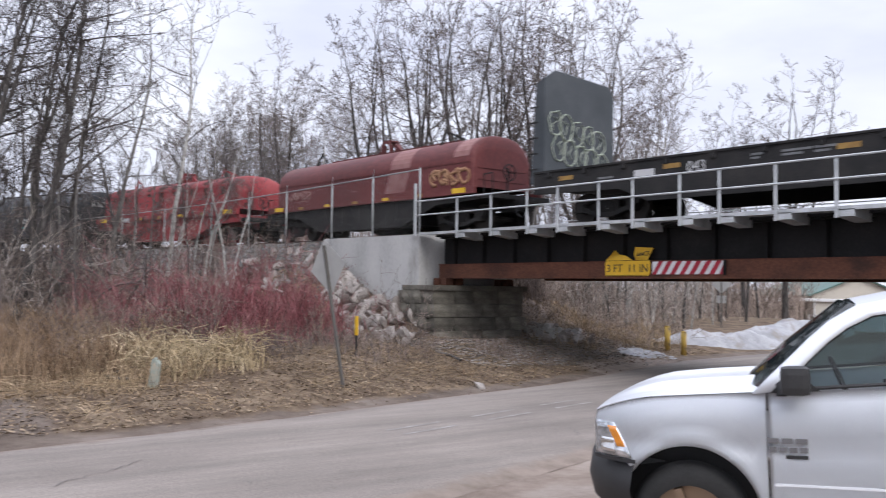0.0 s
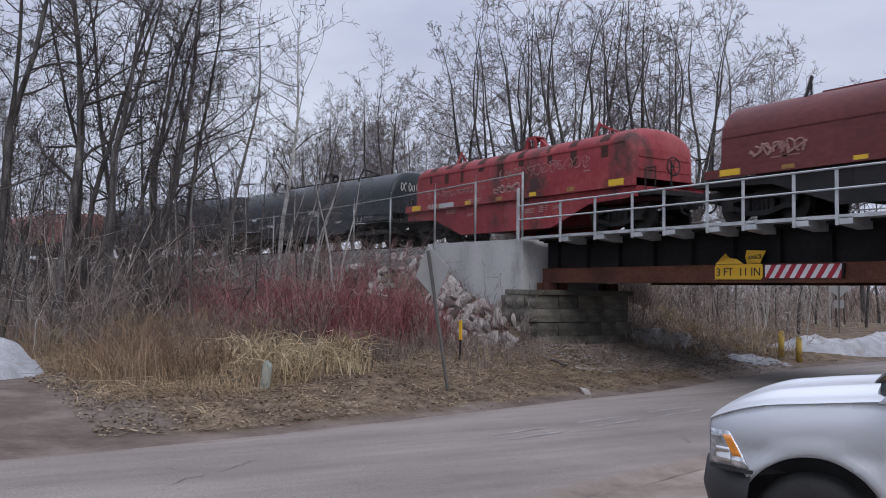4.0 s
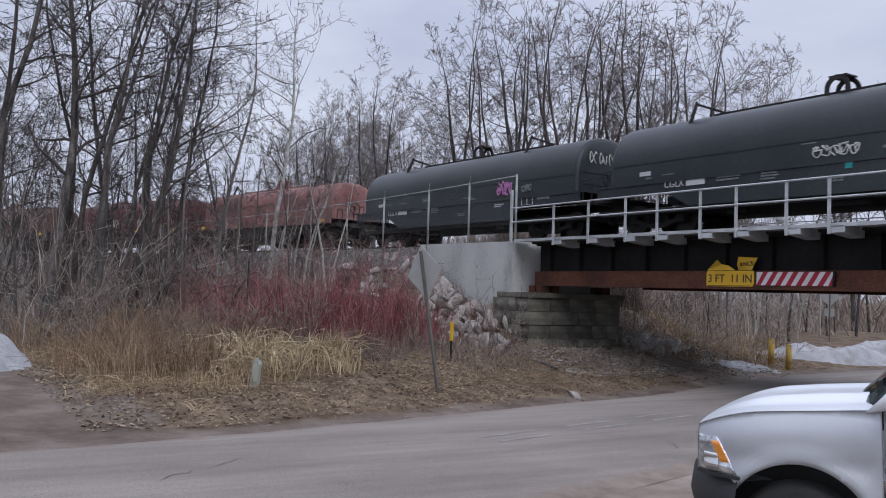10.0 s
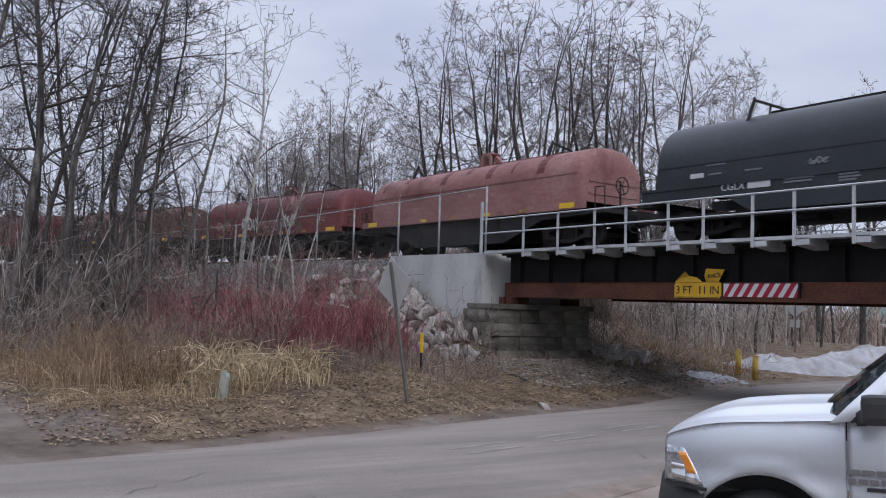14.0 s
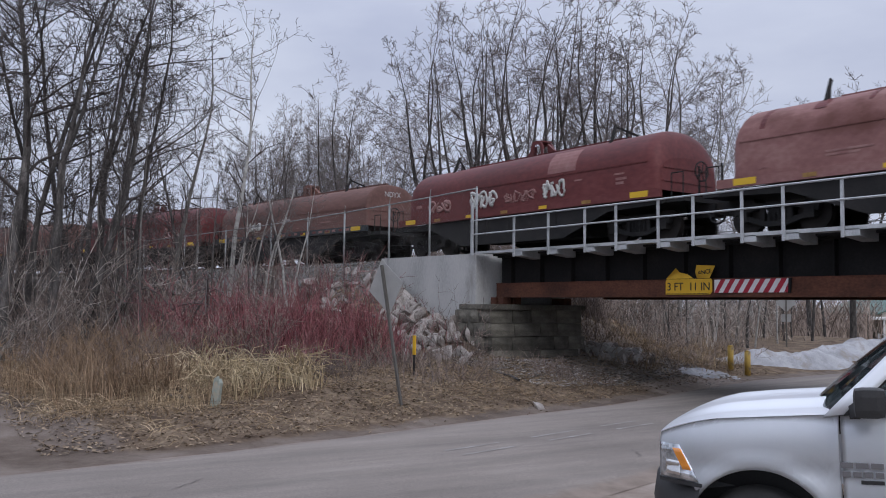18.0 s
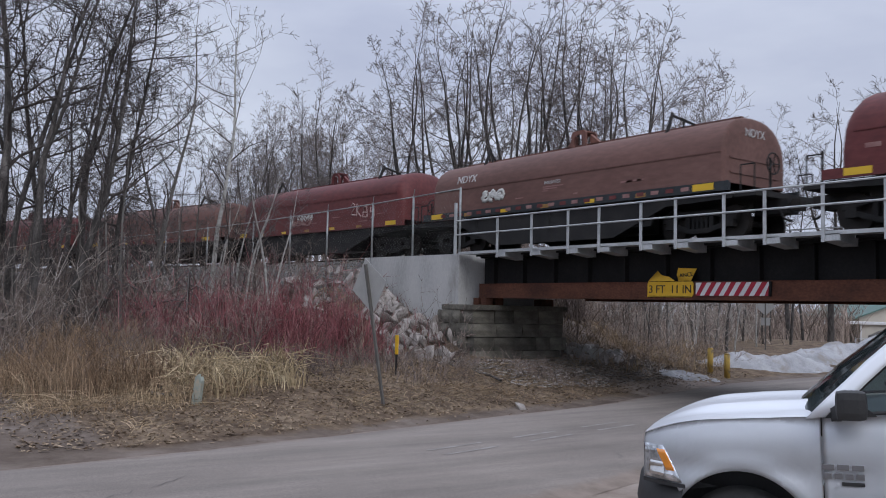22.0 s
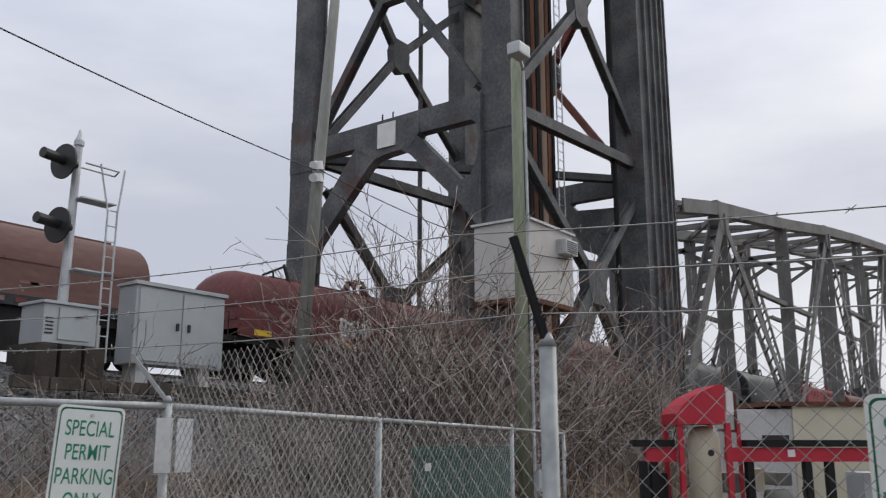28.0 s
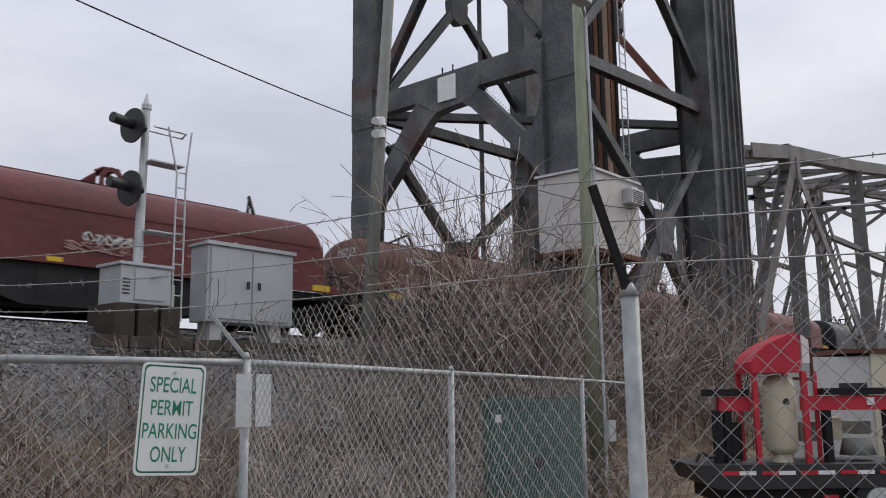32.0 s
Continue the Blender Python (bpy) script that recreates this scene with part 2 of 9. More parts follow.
M_GRASS = material("dry_grass", [(0.17, 0.118, 0.072), (0.27, 0.195, 0.122), (0.40, 0.31, 0.20)], 0.9, scale=0.8, bump=0, island=0.55)
M_LEAF = material("dead_leaves", [(0.13, 0.095, 0.065), (0.21, 0.155, 0.105), (0.31, 0.245, 0.17)], 0.95, scale=1, bump=0, island=0.6)
M_RUBBER = material("tyre_rubber", [(0.012, 0.012, 0.012), (0.025, 0.025, 0.025)], 0.85, fine=60, bump=0.2)
M_WHITE = material("white_paint", [(0.60, 0.60, 0.60), (0.70, 0.70, 0.70)], 0.6, bump=0.05)
M_YELLOW = material("yellow_paint", [(0.62, 0.36, 0.015), (0.72, 0.44, 0.03)], 0.55, bump=0.05, stain=(0.36, 0.22, 0.05), stain_amount=0.25)
M_YELLOW_OLD = material("weathered_yellow", [(0.36, 0.24, 0.05), (0.50, 0.34, 0.08)], 0.75, scale=5, bump=0.1, stain=(0.24, 0.18, 0.09), stain_amount=0.45)
M_BLACK = plain("black_paint", (0.015, 0.015, 0.016), 0.55)

# ---- mesh helpers ----


def part(name, bm, mat, parent=None, label="", smooth=False):
    me = bpy.data.meshes.new(name)
    bm.normal_update()
    bm.to_mesh(me)
    bm.free()
    for mm in mat if isinstance(mat, (list, tuple)) else [mat]:
        me.materials.append(mm)
    if smooth:
        for p in me.polygons:
            p.use_smooth = True
    ob = new(name, me)
    if parent:
        ob.parent = parent
    if label:
        tagged(ob, label)
    return ob


def raw(name, verts, faces, mat, parent=None, label="", smooth=False):
    me = bpy.data.meshes.new(name)
    me.from_pydata([tuple(v) for v in verts], [], faces)
    for mm in mat if isinstance(mat, (list, tuple)) else [mat]:
        me.materials.append(mm)
    if smooth:
        me.polygons.foreach_set("use_smooth", [True] * len(me.polygons))
    ob = new(name, me)
    if parent:
        ob.parent = parent
    if label:
        tagged(ob, label)
    return ob


def thing(name, label, category, m=None, group="", kind=""):
    e = new(name)
    e.empty_display_size = 0.2
    if m is not None:
        e.matrix_basis = m
    return tagged(e, label, category, group, kind)


def box(bm, x0, x1, y0, y1, z0, z1, m=None, bevel=0.0):
    c = bmesh.ops.create_cube(bm, size=1.0)
    vs = c["verts"]
    for v in vs:
        v.co = Vector(((x0 + x1) / 2 + v.co.x * (x1 - x0), (y0 + y1) / 2 + v.co.y * (y1 - y0), (z0 + z1) / 2 + v.co.z * (z1 - z0)))
    if bevel:
        es = list({e for v in vs for e in v.link_edges})
        r = bmesh.ops.bevel(bm, geom=es, offset=bevel, segments=2, profile=0.7, affect="EDGES")
        vs = list({v for f in r["faces"] for v in f.verts} | {v for v in vs if v.is_valid})
    if m is not None:
        for v in vs:
            v.co = m @ v.co
    return vs


def beam(bm, a, b, w, h, up=(0, 0, 1), bevel=0.0):
    """A bar of w by h from a to b."""
    a, b = Vector(a), Vector(b)
    d = b - a
    x = d.normalized()
    u = Vector(up)
    if abs(x.dot(u)) > 0.98:
        u = Vector((0, 1, 0))
    y = u.cross(x).normalized()
    z = x.cross(y)
    m = Matrix((x, y, z)).transposed().to_4x4()
    m.translation = (a + b) / 2
    L = d.length / 2
    return box(bm, -L, L, -w / 2, w / 2, -h / 2, h / 2, m, bevel)


def rod(bm, a, b, r0, r1=None, sides=8, caps=True):
    a, b = Vector(a), Vector(b)
    r1 = r0 if r1 is None else r1
    x = (b - a).normalized()
    u = Vector((0, 0, 1)) if abs(x.z) < 0.95 else Vector((1, 0, 0))
    y = u.cross(x).normalized()
    z = x.cross(y)
    ra, rb = [], []
    for i in range(sides):
        w = 2 * math.pi * i / sides
        o = y * math.cos(w) + z * math.sin(w)
        ra.append(bm.verts.new(a + o * r0))
        rb.append(bm.verts.new(b + o * r1))
    for i in range(sides):
        j = (i + 1) % sides
        bm.faces.new((ra[i], ra[j], rb[j], rb[i]))
    if caps:
        bm.faces.new(ra[::-1])
        bm.faces.new(rb)


def pipe(bm, pts, r, sides=6):
    for a, b in zip(pts, pts[1:]):
        rod(bm, a, b, r, sides=sides)


def prism(bm, outline, y0, y1, axis="y"):
    """An outline in x, z pulled from y0 to y1."""
    def at(p, d):
        return Vector((p[0], d, p[1])) if axis == "y" else (Vector((d, p[0], p[1])) if axis == "x" else Vector((p[0], p[1], d)))
    a = [bm.verts.new(at(p, y0)) for p in outline]
    b = [bm.verts.new(at(p, y1)) for p in outline]
    n = len(a)
    fs = [bm.faces.new(a), bm.faces.new(b[::-1])]
    for i in range(n):
        fs.append(bm.faces.new((a[i], b[i], b[(i + 1) % n], a[(i + 1) % n])))
    bmesh.ops.recalc_face_normals(bm, faces=fs)
    return a + b


class Tubes:
    """Many thin tubes and blades, gathered for one mesh."""

    def __init__(self):
        self.v, self.f = [], []

    def add(self, pts, radii, sides=3):
        base = len(self.v)
        k = len(pts)
        for i, p in enumerate(pts):
            d = (pts[min(i + 1, k - 1)] - pts[max(i - 1, 0)])
            n = math.sqrt(d[0] ** 2 + d[1] ** 2 + d[2] ** 2) or 1
            d = d / n
            u = np.array((0.0, 0.0, 1.0)) if abs(d[2]) < 0.9 else np.array((1.0, 0.0, 0.0))
            y = np.array((u[1] * d[2] - u[2] * d[1], u[2] * d[0] - u[0] * d[2], u[0] * d[1] - u[1] * d[0]))
            y /= math.sqrt(y[0] ** 2 + y[1] ** 2 + y[2] ** 2)
            z = np.array((d[1] * y[2] - d[2] * y[1], d[2] * y[0] - d[0] * y[2], d[0] * y[1] - d[1] * y[0]))
            for s in range(sides):
                w = 2 * math.pi * s / sides
                self.v.append(p + radii[i] * (math.cos(w) * y + math.sin(w) * z))
        for i in range(k - 1):
            for s in range(sides):
                t = (s + 1) % sides
                self.f.append((base + i * sides + s, base + i * sides + t, base + (i + 1) * sides + t, base + (i + 1) * sides + s))

    def make(self, name, mat, parent=None, label="", smooth=True):
        return raw(name, self.v, self.f, mat, parent, label, smooth)


def text_mesh(name, s, size, mat, parent, m, depth=0.004, label="", align="CENTER"):
    cu = bpy.data.curves.new(name, "FONT")
    cu.body, cu.size, cu.extrude = s, size, depth
    cu.align_x, cu.align_y = align, "CENTER"
    cu.materials.append(mat)
    ob = new(name, cu)
    ob.parent = parent
    ob.matrix_basis = m
    if label:
        tagged(ob, label)
    return ob

# ---- ground ----
RAIL_Z, TRACK_Y = 3.66, 19.6


def track_y(x):
    return TRACK_Y - (0.0045 * (x + 24) ** 2 if x < -24 else 0.0)


ROAD = [(-40, -7.8), (-12, -8.2), (1.5, -8.62), (4.4, -9.12), (6.5, -9.62), (9.0, -10.2), (11.9, -10.85), (14.8, -11.4), (19.6, -12.9), (23.6, -14.0), (28.7, -14.3), (40, -13.0), (60, -8.0), (90, 4.0)]


def road_x(y):
    return float(np.interp(y, [p[0] for p in ROAD], [p[1] for p in ROAD]))


def dip(y):
    """The land falls gently beyond the bridge."""
    u = min(1, max(0, (y - 45) / 40))
    return -1.35 * u * u * (3 - 2 * u)


def road_z(y):
    return dip(y) + float(np.interp(y, [-40, 0, 8, 16, 30, 90], [0.0, -0.12, -0.25, -0.32, -0.3, -0.1]))


ROAD_HALF = 2.72


def outside(x, y, x0, x1, y0, y1):
    dx, dy = max(x0 - x, 0, x - x1), max(y0 - y, 0, y - y1)
    return math.hypot(dx, dy)


def ground_z(x, y):
    ty = track_y(x)
    near = abs(x - road_x(y))
    z = road_z(y) - 0.03
    t = min(1, max(0, (near - ROAD_HALF) / 4))
    z = z * (1 - t) + dip(y) * t
    if x < road_x(y):
        z += 0.28 * t * min(1, max(0, (y - 3) / 5))
    a = 3.34 - 0.55 * outside(x, y, -400, -26.6, ty - 2.6, ty + 2.9)
    b = 1.65 - 0.47 * outside(x, y, -400, -23.0, 16.9, 22.6)
    c = 3.30 - 0.52 * outside(x, y, -1.3, 60, ty - 3.3, ty + 2.9) - 2.2 * max(0, -1.25 - x)
    d = 1.45 - 0.42 * outside(x, y, -5.4, 60, 15.9, 22.6)
    bank = max(a, b, c, d)
    n = noise.noise((x * 0.35, y * 0.35, 0.3)) * 0.12 + noise.noise((x * 1.3, y * 1.3, 3.3)) * 0.05
    n *= min(1, max(0.1, (near - ROAD_HALF) / 2.5))
    return max(z, bank if near > ROAD_HALF + 0.3 else z) + n


xs = np.concatenate([[-2500, -900, -400, -200, -120], np.arange(-80, -45, 2.0), np.arange(-45, 18, 0.45), np.arange(18, 60, 1.5), [70, 100, 160, 300, 900, 2500]])
ys = np.concatenate([[-2500, -600, -150, -60, -30, -14], np.arange(-8, 30, 0.45), np.arange(30, 60, 2.0), [70, 90, 130, 200, 400, 900, 2500]])
gv = [(x, y, ground_z(x, y)) for y in ys for x in xs]
W_ = len(xs)
gf = [(j * W_ + i, j * W_ + i + 1, (j + 1) * W_ + i + 1, (j + 1) * W_ + i) for j in range(len(ys) - 1) for i in range(W_ - 1)]


def soil_material():
    """Leaf litter and dead grass, sandy dirt by the road and the drive, and grey stone on the railway banks. The sand
    colour also lightens the shaded ground under the bridge.
    """
    m = bpy.data.materials.new("soil")
    m.use_nodes = True
    n, l = m.node_tree.nodes, m.node_tree.links
    b = n["Principled BSDF"]
    at = n.new("ShaderNodeVertexColor")
    at.layer_name = "soil_kind"
    sep = n.new("ShaderNodeSeparateColor")
    l.new(at.outputs["Color"], sep.inputs["Color"])
    co = n.new("ShaderNodeTexCoord")

    def cloud(scale, detail, cols):
        t = n.new("ShaderNodeTexNoise")
        t.inputs["Scale"].default_value, t.inputs["Detail"].default_value, t.inputs["Roughness"].default_value = scale, detail, 0.7
        l.new(co.outputs["Object"], t.inputs["Vector"])
        r = n.new("ShaderNodeValToRGB")
        r.color_ramp.elements[0].position, r.color_ramp.elements[1].position = 0.33, 0.67
        r.color_ramp.elements[0].color, r.color_ramp.elements[1].color = (*cols[0], 1), (*cols[-1], 1)
        if len(cols) == 3:
            r.color_ramp.elements.new(0.5).color = (*cols[1], 1)
        l.new(t.outputs["Fac"], r.inputs["Fac"])
        return t, r.outputs["Color"]

    t1, leaves = cloud(2.2, 10, [(0.066, 0.045, 0.032), (0.135, 0.097, 0.066), (0.245, 0.187, 0.13)])
    t2, dirt = cloud(0.9, 10, [(0.085, 0.064, 0.05), (0.14, 0.11, 0.09), (0.21, 0.175, 0.15)])
    t4, sand = cloud(0.9, 10, [(0.17, 0.13, 0.105), (0.26, 0.21, 0.175), (0.35, 0.30, 0.26)])
    t3, stone = cloud(13.0, 8, [(0.07, 0.069, 0.068), (0.125, 0.123, 0.12), (0.22, 0.216, 0.21)])
    edge = n.new("ShaderNodeTexNoise")
    edge.inputs["Scale"].default_value, edge.inputs["Detail"].default_value = 1.6, 6

    def blend(channel, under, over):
        add = n.new("ShaderNodeMath")
        add.operation = "MULTIPLY_ADD"
        add.inputs[1].default_value = 0.9
        l.new(edge.outputs["Fac"], add.inputs[0])
        l.new(sep.outputs[channel], add.inputs[2])
        r = n.new("ShaderNodeMapRange")
        r.inputs["From Min"].default_value, r.inputs["From Max"].default_value = 0.85, 1.1
        l.new(add.outputs[0], r.inputs["Value"])
        mx = n.new("ShaderNodeMixRGB")
        l.new(r.outputs["Result"], mx.inputs[0])
        l.new(under, mx.inputs[1])
        l.new(over, mx.inputs[2])
        return mx.outputs["Color"]

    l.new(co.outputs["Object"], edge.inputs["Vector"])
    c = blend("Red", leaves, dirt)
    c = blend("Blue", c, sand)
    c = blend("Green", c, stone)
    l.new(c, b.inputs["Base Color"])
    b.inputs["Roughness"].default_value = 0.95
    b.inputs["Specular IOR Level"].default_value = 0.2
    bp = n.new("ShaderNodeBump")
    bp.inputs["Strength"].default_value, bp.inputs["Distance"].default_value = 0.5, 0.06
    l.new(t3.outputs["Fac"], bp.inputs["Height"])
    l.new(bp.outputs["Normal"], b.inputs["Normal"])
    return m


ground = raw("ground", gv, gf, soil_material(), smooth=True)
tagged(ground, "brown leaf-strewn ground with sandy verges and stony railway banks", "ground", kind="structure")
kind_layer = ground.data.color_attributes.new("soil_kind", "FLOAT_COLOR", "POINT")
for i, (x, y, z) in enumerate(gv):
    near = abs(x - road_x(y)) - ROAD_HALF
    dirt = 1 - min(1, max(0, near / (0.9 if x < road_x(y) else 30)))
    if x < road_x(y):
        dirt = max(dirt, 1 - min(1, max(0, abs(y - 1.6) - 1.4) / 1.6))
    if x > -2 and y > 8.0:
        dirt = max(0, 0.55 - (y - 8.0) * 0.15)
    ty = track_y(x)
    stone = 0.0
    if (x > -5 or x < -20) and abs(y - ty) < 4.6 and z > 1.4:
        stone = 1.0 if z > 2.3 else (z - 1.4) / 0.9
    if x > -2 and y > 9 and z > 0.9:
        stone = max(stone, min(1.0, (z - 0.9) / 1.0))
    sandy = 0.0 if x < road_x(y) or y > 9 else 0.9 * (1 - min(1, max(0, near / 14)))
    if x < road_x(y) and -24 < x and 17.0 < y < 24.5:
        sandy = max(sandy, 0.75 * min(1, (y - 17.0) / 1.5, (24.5 - y) / 2.0))  # sand colour lightens the ground here to offset the bridge's shade
    kind_layer.data[i].color = (dirt, stone, sandy, 1)

# ---- road ----
rv_, rf_ = [], []
road_ys = np.concatenate([np.arange(-40, -4, 3.0), np.arange(-4, 32, 0.8), np.arange(32, 92, 4.0)])
across = np.linspace(-1, 1, 17)
for y in road_ys:
    for u in across:
        wob = 0.10 * noise.noise((y * 0.9, u, 1.0)) if abs(u) == 1 else 0
        rv_.append((road_x(y) + u * ROAD_HALF + wob, y, road_z(y) + 0.05 * (1 - u * u) + (0.012 if abs(u) < 1 else -0.025)))
for j in range(len(road_ys) - 1):
    for i in range(16):
        rf_.append((j * 17 + i, j * 17 + i + 1, (j + 1) * 17 + i + 1, (j + 1) * 17 + i))


def road_material():
    """Worn asphalt, greyer in the wheel tracks, with dirt carried over both edges."""
    m = bpy.data.materials.new("road_asphalt")
    m.use_nodes = True
    n, l = m.node_tree.nodes, m.node_tree.links
    b = n["Principled BSDF"]
    co = n.new("ShaderNodeTexCoord")

    def cloud(scale, detail, lo, hi, cols, stretch=(1, 1, 1), rough=0.6):
        mp = n.new("ShaderNodeMapping")
        mp.inputs["Scale"].default_value = stretch
        l.new(co.outputs["Object"], mp.inputs["Vector"])
        t = n.new("ShaderNodeTexNoise")
        t.inputs["Scale"].default_value, t.inputs["Detail"].default_value, t.inputs["Roughness"].default_value = scale, detail, rough
        l.new(mp.outputs["Vector"], t.inputs["Vector"])
        r = n.new("ShaderNodeValToRGB")
        r.color_ramp.elements[0].position, r.color_ramp.elements[1].position = lo, hi
        r.color_ramp.elements[0].color, r.color_ramp.elements[1].color = (*cols[0], 1), (*cols[1], 1)
        l.new(t.outputs["Fac"], r.inputs["Fac"])
        return t, r.outputs["Color"]

    _, base = cloud(0.45, 8, 0.34, 0.68, [(0.180, 0.157, 0.140), (0.276, 0.243, 0.217)], (1.6, 0.5, 1))
    grit, speck = cloud(55, 4, 0.3, 0.7, [(0.72, 0.72, 0.72), (1.25, 1.25, 1.25)])
    _, streak = cloud(1.4, 6, 0.35, 0.7, [(0.88, 0.88, 0.88), (1.08, 1.07, 1.06)], (3.0, 0.22, 1))
    _, dirt = cloud(2.2, 9, 0.33, 0.68, [(0.15, 0.118, 0.095), (0.27, 0.22, 0.185)])

    def times(a, c):
        mx = n.new("ShaderNodeMixRGB")
        mx.blend_type = "MULTIPLY"
        mx.inputs[0].default_value = 1.0
        l.new(a, mx.inputs[1])
        l.new(c, mx.inputs[2])
        return mx.outputs["Color"]

    colour = times(times(base, speck), streak)
    at = n.new("ShaderNodeVertexColor")
    at.layer_name = "road_edge"
    sep = n.new("ShaderNodeSeparateColor")
    l.new(at.outputs["Color"], sep.inputs["Color"])
    fray = n.new("ShaderNodeTexNoise")
    fray.inputs["Scale"].default_value, fray.inputs["Detail"].default_value, fray.inputs["Roughness"].default_value = 2.6, 8, 0.7
    l.new(co.outputs["Object"], fray.inputs["Vector"])
    add = n.new("ShaderNodeMath")
    add.operation = "ADD"
    l.new(fray.outputs["Fac"], add.inputs[0])
    l.new(sep.outputs["Red"], add.inputs[1])
    mr = n.new("ShaderNodeMapRange")
    mr.inputs["From Min"].default_value, mr.inputs["From Max"].default_value = 0.92, 1.22
    l.new(add.outputs[0], mr.inputs["Value"])
    mx = n.new("ShaderNodeMixRGB")
    l.new(mr.outputs["Result"], mx.inputs[0])
    l.new(colour, mx.inputs[1])
    l.new(dirt, mx.inputs[2])
    l.new(mx.outputs["Color"], b.inputs["Base Color"])
    b.inputs["Roughness"].default_value, b.inputs["Specular IOR Level"].default_value = 0.9, 0.3
    bp = n.new("ShaderNodeBump")
    bp.inputs["Strength"].default_value, bp.inputs["Distance"].default_value = 0.35, 0.01
    l.new(grit.outputs["Fac"], bp.inputs["Height"])
    l.new(bp.outputs["Normal"], b.inputs["Normal"])
    return m


road = tagged(raw("road", rv_, rf_, road_material(), smooth=True), "worn grey asphalt road passing under the railway bridge", "road", kind="structure")
edge_layer = road.data.color_attributes.new("road_edge", "FLOAT_COLOR", "POINT")
for i in range(len(rv_)):
    u = abs(across[i % len(across)])
    e = max(0.0, (u - 0.72) / 0.28)
    edge_layer.data[i].color = (e, e, e, 1)
M_LINE = material("worn_road_line", [(0.215, 0.198, 0.184), (0.235, 0.215, 0.20), (0.36, 0.345, 0.33)], 0.9, scale=4, fine=40, bump=0.1)
for u in (-0.12, 0.03):
    lv, lf = [], []
    yy = np.arange(6.6, 13.5, 0.4)
    for y in yy:
        z = road_z(y) + 0.05 * (1 - u * u) + 0.017
        lv += [(road_x(y) + u * ROAD_HALF - 0.035, y, z), (road_x(y) + u * ROAD_HALF + 0.035, y, z)]
    for j in range(len(yy) - 1):
        if (j * 7) % 5 not in (0, 2):
            lf.append((2 * j, 2 * j + 1, 2 * j + 3, 2 * j + 2))
    raw("road_marking", lv, lf, M_LINE, road, "worn pale centre line")
M_CRACK = plain("tar_crack", (0.125, 0.115, 0.106), 0.9)
crack_rng = random.Random(4)
for _ in range(7):
    y = crack_rng.uniform(2, 13)
    u = crack_rng.uniform(-0.7, 0.7)
    cv, cf = [], []
    k = 9
    hx, hy = crack_rng.uniform(-0.5, 0.5), crack_rng.uniform(-0.4, 0.4)
    for i in range(k):
        s = i / (k - 1)
        px = road_x(y) + u * ROAD_HALF + hx * s * 1.6 + crack_rng.uniform(-0.05, 0.05)
        py = y + hy * s * 1.6 + crack_rng.uniform(-0.05, 0.05)
        uu = (px - road_x(py)) / ROAD_HALF
        pz = road_z(py) + 0.05 * (1 - uu * uu) + 0.018
        w = 0.006 * math.sin(math.pi * (0.05 + 0.9 * s))
        cv += [(px - w, py - w, pz), (px + w, py + w, pz)]
    for i in range(k - 1):
        cf.append((2 * i, 2 * i + 1, 2 * i + 3, 2 * i + 2))
    raw("crack", cv, cf, M_CRACK, road)

# ---- railway bridge over the road ----
bridge = thing("railway_bridge", "low steel girder railway bridge with grey railing and rusty lower flange", "bridge", kind="structure")
BX0, BX1, GY = -20.9, -5.6, 17.3
for gy, sgn in ((GY, -1), (21.9, 1)):
    bm = bmesh.new()
    box(bm, BX0, BX1, gy - 0.02, gy + 0.02, 2.16, 3.36)
    box(bm, BX0, BX1, gy - 0.2, gy + 0.2, 3.33, 3.38)
    web = part("girder_web", bm, M_STEEL_BLACK, bridge, "near-black riveted girder web")
    for i in range(12):
        x = BX0 + 0.6 + i * (BX1 - BX0 - 1.2) / 11
        for fy in (-1, 1):
            bm = bmesh.new()
            box(bm, x - 0.015, x + 0.015, gy + fy * 0.095 - 0.075, gy + fy * 0.095 + 0.075, 2.56, 3.33)
            part("stiffener", bm, M_STEEL_BLACK, web)
    bm = bmesh.new()
    box(bm, BX0, BX1, gy - 0.24, gy + 0.24, 2.13, 2.165)
    box(bm, BX0, BX1, gy - 0.225, gy - 0.19, 2.165, 2.54)
    box(bm, BX0, BX1, gy - 0.24, gy - 0.03, 2.54, 2.56)
    for i in range(56):
        x = BX0 + 0.2 + i * 0.272
        box(bm, x - 0.012, x + 0.012, gy - 0.236, gy - 0.224, 2.20, 2.225)
        box(bm, x - 0.012, x + 0.012, gy - 0.236, gy - 0.224, 2.48, 2.505)
    part("lower_flange", bm, M_STEEL_RUST, bridge, "rust-brown lower flange")
for i in range(9):
    x = BX0 + 0.9 + i * 1.68
    bm = bmesh.new()
    box(bm, x - 0.12, x + 0.12, GY + 0.2, 21.7, 2.5, 3.0)
    part("floor_beam", bm, M_STEEL_BLACK, bridge)
bm = bmesh.new()
box(bm, BX0 - 0.1, BX1 + 0.1, 17.0, 22.3, 3.385, 3.47)
part("deck", bm, M_STEEL_BLACK, bridge, "dark bridge deck plate")
bm = bmesh.new()
box(bm, BX0 - 0.2, BX1 + 0.2, 16.42, 16.98, 3.44, 3.475)
box(bm, BX0 - 0.2, BX1 + 0.2, 16.40, 16.44, 3.42, 3.50)
part("walkway", bm, M_GALV, bridge, "galvanised steel walkway")
POSTS = [-19.3, -17.86, -16.46, -15.37, -14.02, -13.0, -11.7, -10.7, -9.41, -8.16, -6.88, -5.75]
